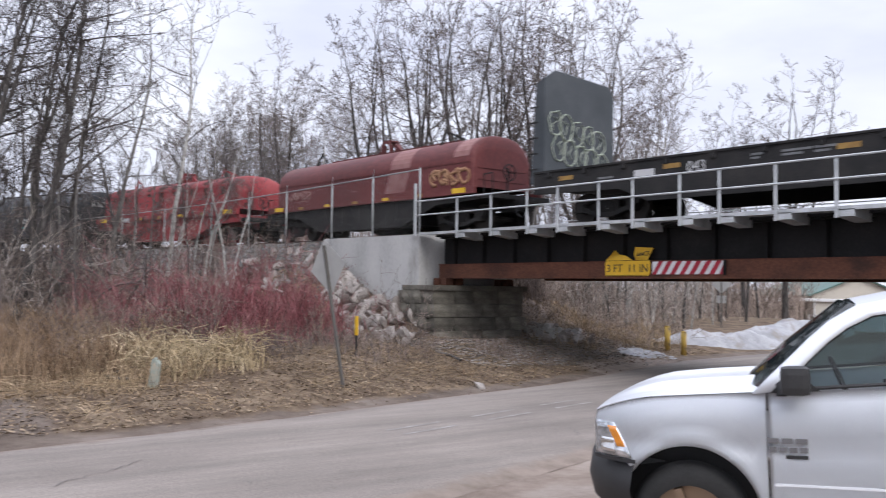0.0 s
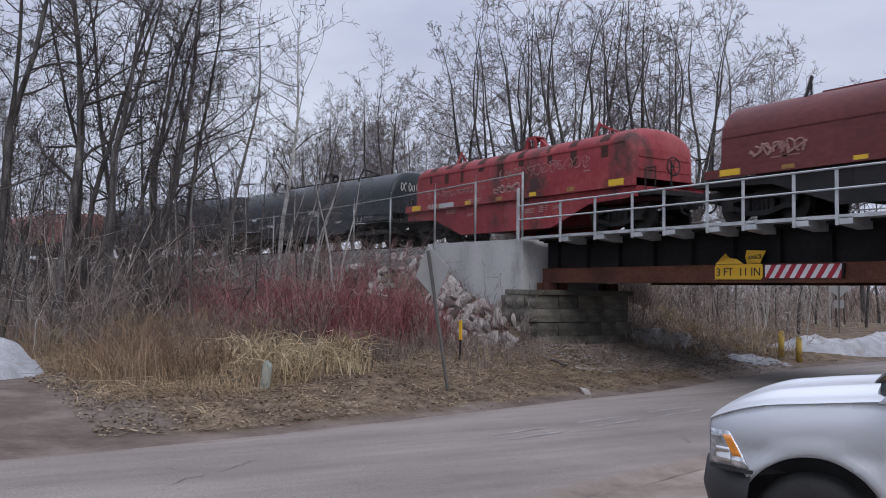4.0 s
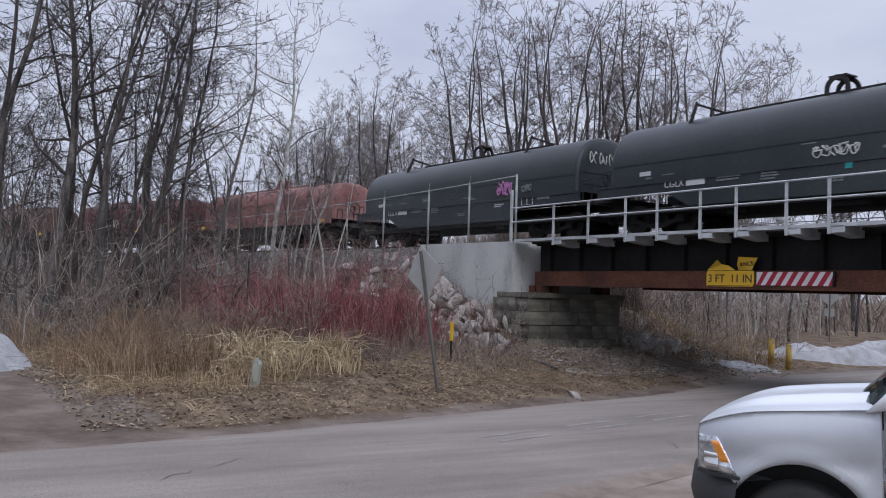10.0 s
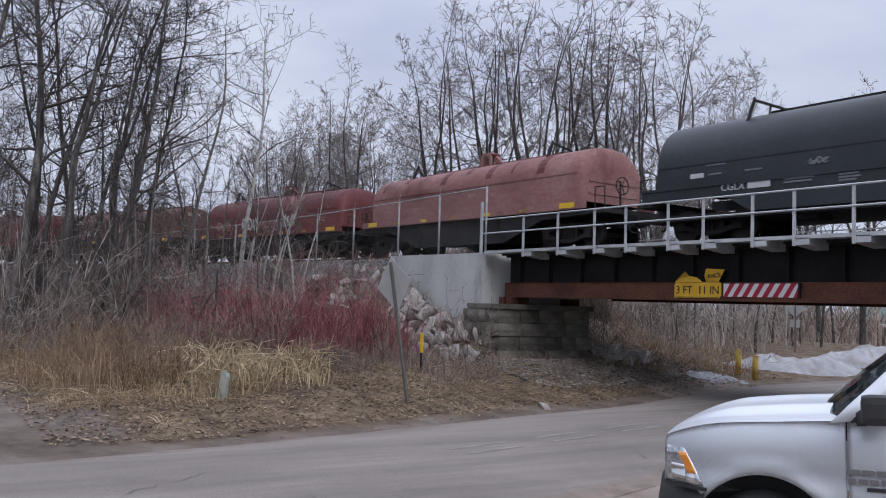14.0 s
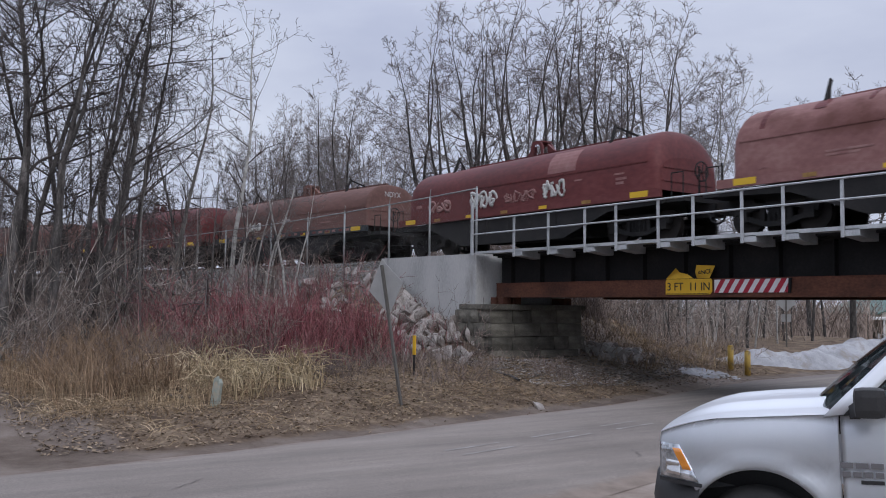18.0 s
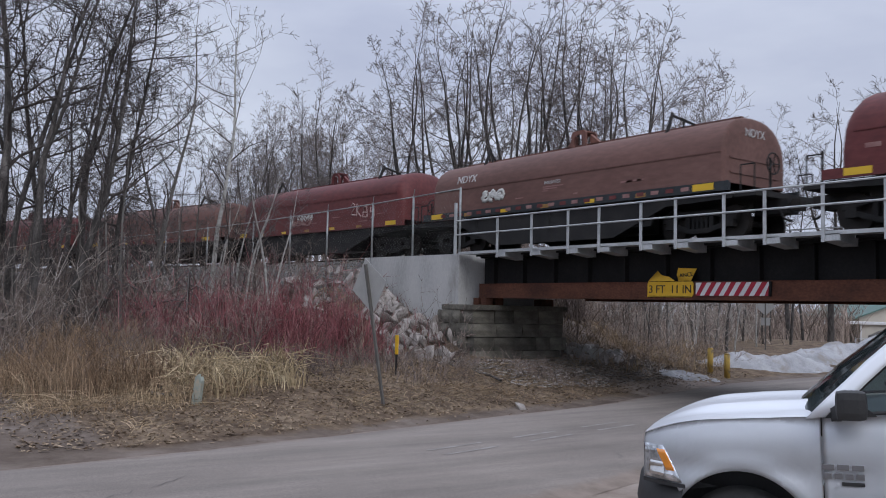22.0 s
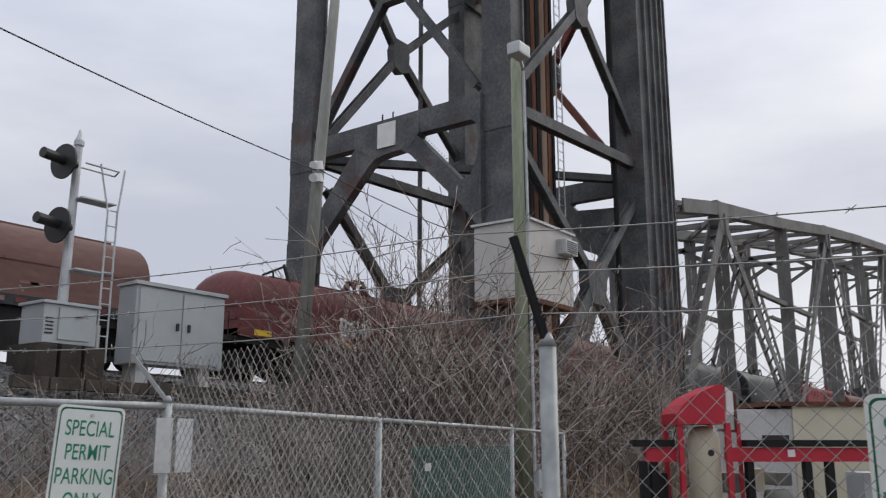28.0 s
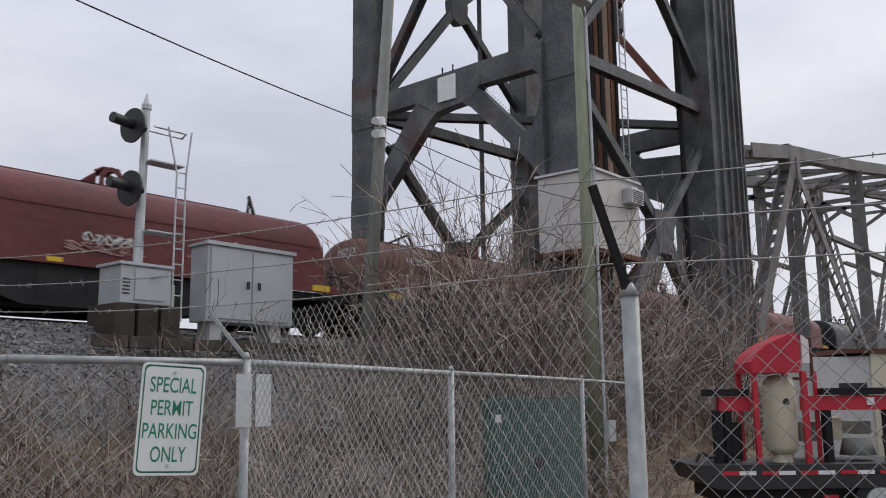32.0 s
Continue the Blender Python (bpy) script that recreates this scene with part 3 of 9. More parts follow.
for x in POSTS:
    bm = bmesh.new()
    prism(bm, [(16.40, 3.44), (17.1, 3.44), (17.1, 3.22), (16.62, 3.27), (16.40, 3.30)], x + 0.005, x + 0.335, axis="x")
    part("bracket", bm, M_GALV, bridge, "galvanised walkway bracket")
    bm = bmesh.new()
    box(bm, x - 0.035, x + 0.035, 16.37, 16.40, 3.28, 4.46)
    box(bm, x - 0.035, x - 0.025, 16.40, 16.46, 3.32, 4.46)
    part("railing_post", bm, M_GALV, bridge)
for z in (4.44, 4.02):
    bm = bmesh.new()
    rod(bm, (BX0 - 0.3, 16.36, z), (BX1 + 0.4, 16.36, z), 0.024, sides=6)
    part("handrail", bm, M_GALV, bridge, "galvanised handrail")
bm = bmesh.new()
box(bm, BX0 - 0.4, BX0 - 0.33, 16.36, 16.43, 3.40, 5.0)
part("tall_post", bm, M_GALV, bridge)
for zz in (3.7, 3.95, 4.2):
    bm = bmesh.new()
    beam(bm, (BX0 - 0.05, 22.6, zz), (BX1, 22.6, zz), 0.03, 0.03)
    part("far_cable", bm, M_GALV, bridge)

# clearance board, bent by a blow, and striped board on the girder
board = thing("clearance_sign", "bent yellow metal clearance board with black lettering on the girder", "sign")
bm = bmesh.new()
lower = [(-14.36, 2.19), (-13.06, 2.19), (-13.0, 2.26), (-13.0, 2.52), (-13.03, 2.56), (-14.33, 2.56), (-14.36, 2.5)]
prism(bm, lower, 17.05, 17.065)
part("lower_panel", bm, M_YELLOW, board)
bm = bmesh.new()
a = [Vector(p) for p in ((-13.42, 17.04, 2.57), (-13.06, 17.04, 2.57), (-12.96, 17.12, 2.86), (-13.5, 17.13, 2.89), (-13.5, 17.08, 2.72))]
bm.faces.new([bm.verts.new(p) for p in a])
bmesh.ops.solidify(bm, geom=bm.faces[:], thickness=0.012)
part("folded_panel", bm, M_YELLOW, board, "crumpled upper corner of the board")
bm = bmesh.new()
a = [Vector(p) for p in ((-14.34, 17.04, 2.57), (-13.5, 17.02, 2.57), (-13.72, 17.07, 2.68), (-13.95, 17.08, 2.72), (-14.1, 17.11, 2.83))]
bm.faces.new([bm.verts.new(p) for p in a])
bmesh.ops.solidify(bm, geom=bm.faces[:], thickness=0.012)
part("torn_panel", bm, M_YELLOW, board, "torn and curled edge of the board")
FRONT = pose(0, 0, 0, 90, 0, 0)
text_mesh("lettering", "3 FT  11 IN", 0.27, M_BLACK, board, Matrix.Translation((-13.68, 17.045, 2.37)) @ FRONT, label="black lettering")
text_mesh("lettering", "ANCE", 0.15, M_BLACK, board, Matrix.Translation((-13.21, 17.058, 2.71)) @ pose(0, 0, 0, 106, 0, 0) @ pose(0, 0, 0, 0, 0, 6), label="black lettering")
bm = bmesh.new()
prism(bm, [(-14.33, 2.205), (-13.08, 2.205), (-13.08, 2.215), (-14.33, 2.215)], 17.035, 17.048)
part("border_line", bm, M_BLACK, board)
stripes = thing("striped_board", "red and white diagonal hazard board on the bridge girder", "sign")
bm = bmesh.new()
box(bm, -12.94, -11.0, 17.06, 17.07, 2.23, 2.53)
part("backing", bm, M_WHITE, stripes, "white reflective backing")
M_RED_SIGN = material("red_sign", [(0.30, 0.012, 0.030), (0.38, 0.02, 0.042)], 0.5, bump=0.02)
for i in range(8):
    x = -12.96 + i * 0.26
    o = [(max(-12.94, min(-11.0, px)), pz) for px, pz in ((x, 2.23), (x + 0.13, 2.23), (x + 0.33, 2.53), (x + 0.2, 2.53))]
    if o[1][0] - o[0][0] > 0.01 or o[2][0] - o[3][0] > 0.01:
        bm = bmesh.new()
        prism(bm, o, 17.052, 17.059)
        part("stripe", bm, M_RED_SIGN, stripes, "red diagonal stripe")
bm = bmesh.new()
beam(bm, (-11.0, 17.04, 2.22), (-10.97, 17.02, 2.54), 0.05, 0.05)
part("bent_edge", bm, M_STEEL_BLACK, stripes)

# ---- abutments ----
abut = thing("abutment_1", "pale concrete bridge abutment on old dark stone blocks", "abutment", kind="structure")
bm = bmesh.new()
prism(bm, [(-26.6, 3.49), (-21.2, 3.45), (-21.2, 1.72), (-21.6, 1.2), (-26.8, 1.2)], 16.5, 17.0)
part("wing_wall", bm, M_CONCRETE, abut, "pale grey concrete wing wall")
bm = bmesh.new()
box(bm, -21.6, -21.19, 16.52, 20.2, 1.9, 3.47, bevel=0.02)
box(bm, -21.6, -21.19, 20.2, 23.0, 2.35, 3.47)
part("back_wall", bm, M_CONCRETE, abut)
bm = bmesh.new()
box(bm, -21.7, -20.15, 16.25, 20.1, 1.76, 1.92, bevel=0.03)
part("bridge_seat", bm, M_STONE, abut, "dark stone bridge seat")
bm = bmesh.new()
for x in (-20.9, -20.55):
    for y in (17.1, 17.5, 19.6):
        box(bm, x - 0.12, x + 0.12, y - 0.15, y + 0.15, 1.92, 2.13, bevel=0.01)
part("bearing", bm, M_STEEL_RUST, abut, "rusty steel bearing blocks")
stone_meshes = []
srng = random.Random(11)
for k in range(6):
    bm = bmesh.new()
    vs = box(bm, -0.5, 0.5, -0.5, 0.5, -0.5, 0.5)
    bmesh.ops.subdivide_edges(bm, edges=bm.edges[:], cuts=1, use_grid_fill=True)
    for v in bm.verts:
        inner = sum(abs(c) > 0.49 for c in v.co)
        v.co += v.co.normalized() * (0.06 if inner == 1 else 0) + Vector([srng.uniform(-0.02, 0.02) for _ in range(3)])
    me = bpy.data.meshes.new("stone_block")
    bm.to_mesh(me)
    bm.free()
    me.materials.append(M_STONE)
    stone_meshes.append(me)


def block(parent, cx, cy, cz, sx, sy, sz):
    ob = new("stone_block", srng.choice(stone_meshes))
    ob.parent = parent
    ob.matrix_basis = Matrix.Translation((cx, cy, cz)) @ Matrix.Diagonal((sx, sy, sz, 1))


for row in range(5):
    z = 1.76 - 0.40 * (row + 0.5)
    y = 16.3
    while y < 19.4:
        w = srng.uniform(0.55, 1.15)
        block(abut, -20.6 + 0.05 * row, y + w / 2, z, 0.7, w - 0.02, 0.385)
        y += w
    x = -21.9
    while x < -20.85:
        w = srng.uniform(0.4, 0.6)
        block(abut, x + w / 2, 16.5 - 0.03 * row, z, w - 0.02, 0.5, 0.385)
        x += w
abut2 = thing("abutment_2", "pale concrete bridge abutment with a steel stair and fenced walkway", "abutment", kind="structure")
bm = bmesh.new()
prism(bm, [(-5.3, 3.40), (-1.2, 3.44), (-1.2, 1.75), (-5.3, 1.70)], 16.0, 16.6)
part("wing_wall", bm, M_CONCRETE, abut2, "pale grey concrete wing wall")
bm = bmesh.new()
box(bm, -5.6, -5.25, 16.02, 23.0, 0.9, 3.42, bevel=0.02)
part("back_wall", bm, M_CONCRETE, abut2)
for row in range(5):
    z = 1.62 - 0.37 * (row + 0.5)
    y = 16.4
    while y < 22:
        w = srng.uniform(0.6, 1.15)
        block(abut2, -5.75 - 0.03 * row, y + w / 2, z, 0.6, w - 0.03, 0.345)
        y += w
# steel stair up the second abutment
stair = thing("steel_stair", "steep galvanised steel stair against the concrete wall", "stair")
for dx in (0, 0.62):
    bm = bmesh.new()
    beam(bm, (-4.48 + dx, 15.75, 3.45), (-4.72 + dx, 14.6, 1.3), 0.05, 0.16)
    part("stringer", bm, M_STEEL_BLACK, stair, "dark steel stringer")
for i in range(10):
    s = i / 9.5
    bm = bmesh.new()
    box(bm, -4.46 - 0.24 * s, -3.88 - 0.24 * s, 15.62 - 1.15 * s, 15.86 - 1.15 * s, 3.40 - 2.12 * s, 3.44 - 2.12 * s)
    part("tread", bm, M_GALV, stair)
for dx in (0, 0.62):
    bm = bmesh.new()
    pipe(bm, [(-4.48 + dx, 15.7, 4.5), (-4.72 + dx, 14.55, 2.3), (-4.72 + dx, 14.6, 1.4)], 0.02)
    part("stair_handrail", bm, M_STEEL_BLACK, stair)
# fenced gate frame on top of that wall
cage = thing("walkway_gate", "galvanised pipe gate frame with white notices on the abutment", "gate")
for x in (-5.1, -4.47, -3.78, -2.37):
    bm = bmesh.new()
    rod(bm, (x, 15.85, 3.4), (x, 15.85, 5.36), 0.035, sides=8)
    part("post", bm, M_GALV, cage)
for x0, x1, z in ((-5.1, -4.47, 5.1), (-3.78, -1.0, 5.05), (-5.1, -1.0, 4.5), (-5.1, -1.0, 3.6)):
    bm = bmesh.new()
    rod(bm, (x0, 15.85, z), (x1, 15.85, z), 0.02, sides=6)
    part("rail", bm, M_GALV, cage)
for x, z, h in ((-4.28, 4.4, 0.36), (-3.62, 3.7, 0.62)):
    bm = bmesh.new()
    box(bm, x, x + 0.34, 15.78, 15.79, z, z + h)
    part("notice", bm, M_WHITE, cage, "white metal notice")
    for i in range(4):
        bm = bmesh.new()
        zz = z + h * (0.82 - 0.2 * i)
        box(bm, x + 0.05, x + 0.29 - 0.05 * (i % 2), 15.772, 15.779, zz, zz + 0.03)
        part("print_bar", bm, M_BLACK, cage)

# ---- track: rails and ties, along the whole line ----
rail_xs = list(np.arange(-172, -24, 4.0)) + [-24, 130]
for side in (-0.75, 0.75):
    bm = bmesh.new()
    for a, b in zip(rail_xs, rail_xs[1:]):
        beam(bm, (a, track_y(a) + side, RAIL_Z - 0.02), (b, track_y(b) + side, RAIL_Z - 0.02), 0.07, 0.04)
        beam(bm, (a, track_y(a) + side, RAIL_Z - 0.09), (b, track_y(b) + side, RAIL_Z - 0.09), 0.02, 0.12)
        beam(bm, (a, track_y(a) + side, RAIL_Z - 0.155), (b, track_y(b) + side, RAIL_Z - 0.155), 0.14, 0.02)
    tagged(part("rail", bm, M_RAILSTEEL), "rusty steel running rail", "rail", kind="structure")
ties = thing("railway_ties", "weathered dark timber ties under the rails", "ties", kind="structure")
bm = bmesh.new()
box(bm, -0.115, 0.115, -1.3, 1.3, -0.09, 0.09, bevel=0.012)
tie_mesh = part("tie", bm, M_TIE, ties)
tie_mesh.matrix_basis = pose(-34, track_y(-34), RAIL_Z - 0.255)
for i in range(1, 150):
    x = -34 + i * 0.52
    o = new("tie", tie_mesh.data)
    o.parent = ties
    o.matrix_basis = pose(x, track_y(x), RAIL_Z - 0.255 + srng.uniform(-0.01, 0.01), 0, 0, srng.uniform(-1, 1))
# ballast shoulders on both embankments
brng = random.Random(21)
bt_v, bt_f = [], []


def pebble(x, y, z, r, rng, vs, fs):
    b = len(vs)
    pts = [(1, 0, 0), (-1, 0, 0), (0, 1, 0), (0, -1, 0), (0, 0, 1), (0, 0, -1)]
    q = Euler((rng.uniform(0, 6), rng.uniform(0, 6), rng.uniform(0, 6))).to_matrix()
    for p in pts:
        v = q @ Vector((p[0] * r * rng.uniform(0.7, 1.2), p[1] * r * rng.uniform(0.7, 1.2), p[2] * r * rng.uniform(0.6, 1.0)))
        vs.append((x + v.x, y + v.y, z + v.z))
    for f_ in ((0, 2, 4), (2, 1, 4), (1, 3, 4), (3, 0, 4), (2, 0, 5), (1, 2, 5), (3, 1, 5), (0, 3, 5)):
        fs.append(tuple(b + i for i in f_))


for x0, x1, count in ((-45, -21.6, 5200), (-5.2, 18, 6200)):
    bm = bmesh.new()
    pts = [(-2.6, RAIL_Z - 0.45), (-1.75, RAIL_Z - 0.17), (1.75, RAIL_Z - 0.17), (2.6, RAIL_Z - 0.45)]
    seg = np.linspace(x0, x1 if x1 < 0 else 120, 14)
    rows_ = []
    for x in seg:
        rows_.append([bm.verts.new((x, track_y(x) + p[0], p[1])) for p in pts])
    for r0, r1 in zip(rows_, rows_[1:]):
        for i in range(3):
            bm.faces.new((r0[i], r1[i], r1[i + 1], r0[i + 1]))
    tagged(part("ballast_bed", bm, M_BALLAST), "grey crushed-stone ballast bed", "ballast", kind="structure")
    for _ in range(count):
        x = brng.uniform(x0, x1)
        off = brng.uniform(-5.2, -0.9)
        y = track_y(x) + off
        g = ground_z(x, y)
        bed = float(np.interp(off, [-2.6, -1.75, 0], [RAIL_Z - 0.45, RAIL_Z - 0.17, RAIL_Z - 0.17])) if off > -2.6 else -9
        pebble(x, y, max(g, bed) + 0.01, brng.uniform(0.025, 0.07), brng, bt_v, bt_f)
tagged(raw("ballast_stones", bt_v, bt_f, M_BALLAST), "loose grey ballast stones on the bank", "ballast", kind="stuff")

# ---- the train ----
M_HOOD = {
    "dark_red": material("hood_dark_red", [(0.085, 0.019, 0.019), (0.122, 0.027, 0.026), (0.155, 0.042, 0.04)], 0.6, scale=0.5, fine=8, bump=0.05, stain=(0.10, 0.05, 0.045), stain_amount=0.2, stretch=(0.5, 1, 1)),
    "red": material("hood_red", [(0.19, 0.020, 0.026), (0.25, 0.030, 0.036), (0.30, 0.06, 0.06)], 0.62, scale=0.9, fine=8, bump=0.05, stain=(0.055, 0.026, 0.024), stain_amount=0.52, stretch=(0.9, 1, 0.6)),
    "black": material("hood_black", [(0.013, 0.017, 0.020), (0.019, 0.024, 0.028), (0.030, 0.036, 0.040)], 0.40, scale=0.5, fine=10, bump=0.04),
    "rust": material("hood_rust", [(0.19, 0.085, 0.078), (0.24, 0.115, 0.105), (0.31, 0.17, 0.155)], 0.7, scale=0.6, fine=9, bump=0.08, stain=(0.13, 0.05, 0.04), stain_amount=0.5, stretch=(0.6, 1, 1)),
    "brown": material("hood_brown", [(0.11, 0.056, 0.046), (0.145, 0.074, 0.061), (0.185, 0.10, 0.082)], 0.7, scale=0.5, fine=9, bump=0.06, stain=(0.20, 0.092, 0.068), stain_amount=0.45, stretch=(0.35, 1, 1)),
}
M_CHASSIS = material("car_chassis", [(0.010, 0.010, 0.010), (0.018, 0.017, 0.017), (0.032, 0.029, 0.027)], 0.8, scale=1.5, bump=0.1)
M_WHEEL = material("wheel_steel", [(0.018, 0.016, 0.015), (0.04, 0.034, 0.03)], 0.7, metal=0.3, bump=0.1)
M_GRAFFITI = material("spray_white", [(0.42, 0.42, 0.40), (0.6, 0.6, 0.57)], 0.7, bump=0)
M_PALE = material("faded_paint", [(0.20, 0.085, 0.08), (0.28, 0.15, 0.14)], 0.7, bump=0)
M_STENCIL = plain("stencil_white", (0.5, 0.5, 0.5), 0.7)
M_FADED = material("chalky_wear", [(0.21, 0.10, 0.095), (0.33, 0.20, 0.18)], 0.85, scale=3, bump=0)
M_CHALK = material("chalk_marks", [(0.28, 0.10, 0.10), (0.42, 0.24, 0.23)], 0.85, scale=5, bump=0)
M_OCHRE = material("spray_ochre", [(0.26, 0.13, 0.07), (0.36, 0.21, 0.12)], 0.8, scale=4, bump=0)
M_PINK = plain("spray_pink", (0.42, 0.16, 0.36), 0.7)
M_REFLECT = plain("reflector_yellow", (0.66, 0.42, 0.02), 0.5)
M_REFLECT_OLD = material("reflector_faded", [(0.22, 0.12, 0.04), (0.36, 0.22, 0.06)], 0.7, scale=6, bump=0)
M_STENCIL_DIM = material("stencil_grey", [(0.10, 0.105, 0.11), (0.22, 0.225, 0.23)], 0.8, scale=9, fine=60, bump=0)
M_TEAL = plain("spray_teal", (0.02, 0.26, 0.25), 0.7)
M_RUSTMARK = material("rust_marks", [(0.04, 0.016, 0.013), (0.075, 0.03, 0.024)], 0.9, scale=5, bump=0)
HL = 5.95


FOOT = {}
HT = 3.13  # crown of a hood over the rail


def hood_section(seam, foot, high):
    """Half-round top over upright sides, from the foot on one side to the foot on the other."""
    pts = [(-1.52, foot), (-1.52, seam)]
    for i in range(1, 14):
        a = math.pi * (1 - i / 14)
        pts.append((1.52 * math.copysign(abs(math.cos(a)) ** 0.85, math.cos(a)), seam + (high - seam) * math.sin(a) ** 0.9))
    pts += [(1.52, seam), (1.52, foot)]
    return pts


def bogie(parent, cx):
    b = new("bogie")
    b.empty_display_size = 0.2
    b.parent = parent
    b.matrix_basis = pose(cx, 0, 0)
    for wx in (-0.89, 0.89):
        for sy in (-1, 1):
            bm = bmesh.new()
            rod(bm, (wx, sy * 0.68, 0.43), (wx, sy * 0.80, 0.43), 0.43, sides=24)
            rod(bm, (wx, sy * 0.66, 0.43), (wx, sy * 0.69, 0.43), 0.46, sides=24)
            rod(bm, (wx, sy * 0.80, 0.43), (wx, sy * 0.86, 0.43), 0.14, sides=12)
            part("wheel", bm, M_WHEEL, b)
        bm = bmesh.new()
        rod(bm, (wx, -0.68, 0.43), (wx, 0.68, 0.43), 0.08, sides=8)
        part("axle", bm, M_WHEEL, b)
    for sy in (-1, 1):
        bm = bmesh.new()
        y = sy * 0.93
        beam(bm, (-1.12, y, 0.55), (-0.5, y, 0.68), 0.16, 0.16)
        beam(bm, (-0.5, y, 0.68), (0.5, y, 0.68), 0.16, 0.14)
        beam(bm, (0.5, y, 0.68), (1.12, y, 0.55), 0.16, 0.16)
        beam(bm, (-0.95, y, 0.45), (-0.28, y, 0.24), 0.14, 0.12)
        beam(bm, (-0.28, y, 0.24), (0.28, y, 0.24), 0.14, 0.12)
        beam(bm, (0.28, y, 0.24), (0.95, y, 0.45), 0.14, 0.12)
        for x in (-0.36, 0.36):
            beam(bm, (x, y, 0.26), (x, y, 0.66), 0.12, 0.09)
        for x in (-0.2, -0.07, 0.07, 0.2):
            rod(bm, (x, y, 0.28), (x, y, 0.6), 0.05, sides=8)
        for x in (-0.89, 0.89):
            box(bm, x - 0.13, x + 0.13, y - 0.1, y + 0.1, 0.31, 0.57, bevel=0.02)
        part("side_frame", bm, M_CHASSIS, b)
    bm = bmesh.new()
    beam(bm, (0, -0.95, 0.58), (0, 0.95, 0.58), 0.34, 0.2)
    part("bolster", bm, M_CHASSIS, b)


def squiggle(seed, x0, z0, w, h, n, mat, parent, name="graffiti", r=0.028, y=-1.535):
    """Sprayed strokes with no legible letters: loops side by side."""
    rng = random.Random(seed)
    t = Tubes()
    for k in range(n):
        cx, cw = x0 + w * (k + 0.5) / n, 0.55 * w / n
        for stroke in range(2):
            c = [np.array((cx + cw * rng.uniform(-1, 1), y, z0 + h * rng.uniform(-0.05, 1.05))) for _ in range(5)]
            if stroke == 0:
                a0 = rng.uniform(0, 6.28)
                c = [np.array((cx + cw * rng.uniform(0.5, 1.1) * math.cos(a0 + 0.85 * i), y, z0 + h * (0.5 + rng.uniform(0.3, 0.6) * math.sin(a0 + 0.85 * i)))) for i in range(7)]
            pts = []
            for i in range(len(c) - 1):
                p0, p1, p2, p3 = c[max(0, i - 1)], c[i], c[i + 1], c[min(len(c) - 1, i + 2)]
                for u in (0, 0.2, 0.4, 0.6, 0.8):
                    pts.append(0.5 * (2 * p1 + (p2 - p0) * u + (2 * p0 - 5 * p1 + 4 * p2 - p3) * u * u + (3 * p1 - p0 - 3 * p2 + p3) * u ** 3))
            t.add(pts, [r * rng.uniform(0.8, 1.1) for _ in pts], 4)
    ob = t.make(name, mat, parent)
    for v in ob.data.vertices:
        v.co.y = y + (v.co.y - y) * 0.25
    return ob


def bars(parent, x, z, widths, h=0.07, mat=None, y=-1.526):
    for i, w in enumerate(widths):
        bm = bmesh.new()
        box(bm, x, x + w, y - 0.004, y + 0.002, z - i * h * 1.7, z - i * h * 1.7 + h)
        part("stencil_bar", bm, mat or M_STENCIL, parent)


def arch_plate(bm, y, thick, w, h, band, z0, square):
    """An upright plate with an arched opening, standing along the car at y."""
    outer, inner = [], []
    n = 10
    for k in range(n + 1):
        a = math.pi * (1 - k / n)
        inner.append((math.cos(a) * (w / 2 - band), z0 + (h - w / 2) + math.sin(a) * (w / 2 - band)))
        if square:
            c, q = math.cos(a), math.sin(a)
            f = 1 / max(abs(c), abs(q))
            outer.append((c * f * w / 2, z0 + (h - w / 2) + q * f * w / 2))
        else:
            outer.append((math.cos(a) * w / 2, z0 + (h - w / 2) + math.sin(a) * w / 2))
    inner = [(-(w / 2 - band), z0)] + inner + [(w / 2 - band, z0)]
    outer = [(-w / 2, z0)] + outer + [(w / 2, z0)]
    rings = []
    for yy in (y - thick / 2, y + thick / 2):
        rings.append(([bm.verts.new((p[0], yy, p[1])) for p in outer], [bm.verts.new((p[0], yy, p[1])) for p in inner]))
    (o0, i0), (o1, i1) = rings
    for k in range(len(outer) - 1):
        bm.faces.new((o0[k], o0[k + 1], i0[k + 1], i0[k]))
        bm.faces.new((o1[k], i1[k], i1[k + 1], o1[k + 1]))
        bm.faces.new((o0[k], o1[k], o1[k + 1], o0[k + 1]))
        bm.faces.new((i0[k], i0[k + 1], i1[k + 1], i1[k]))


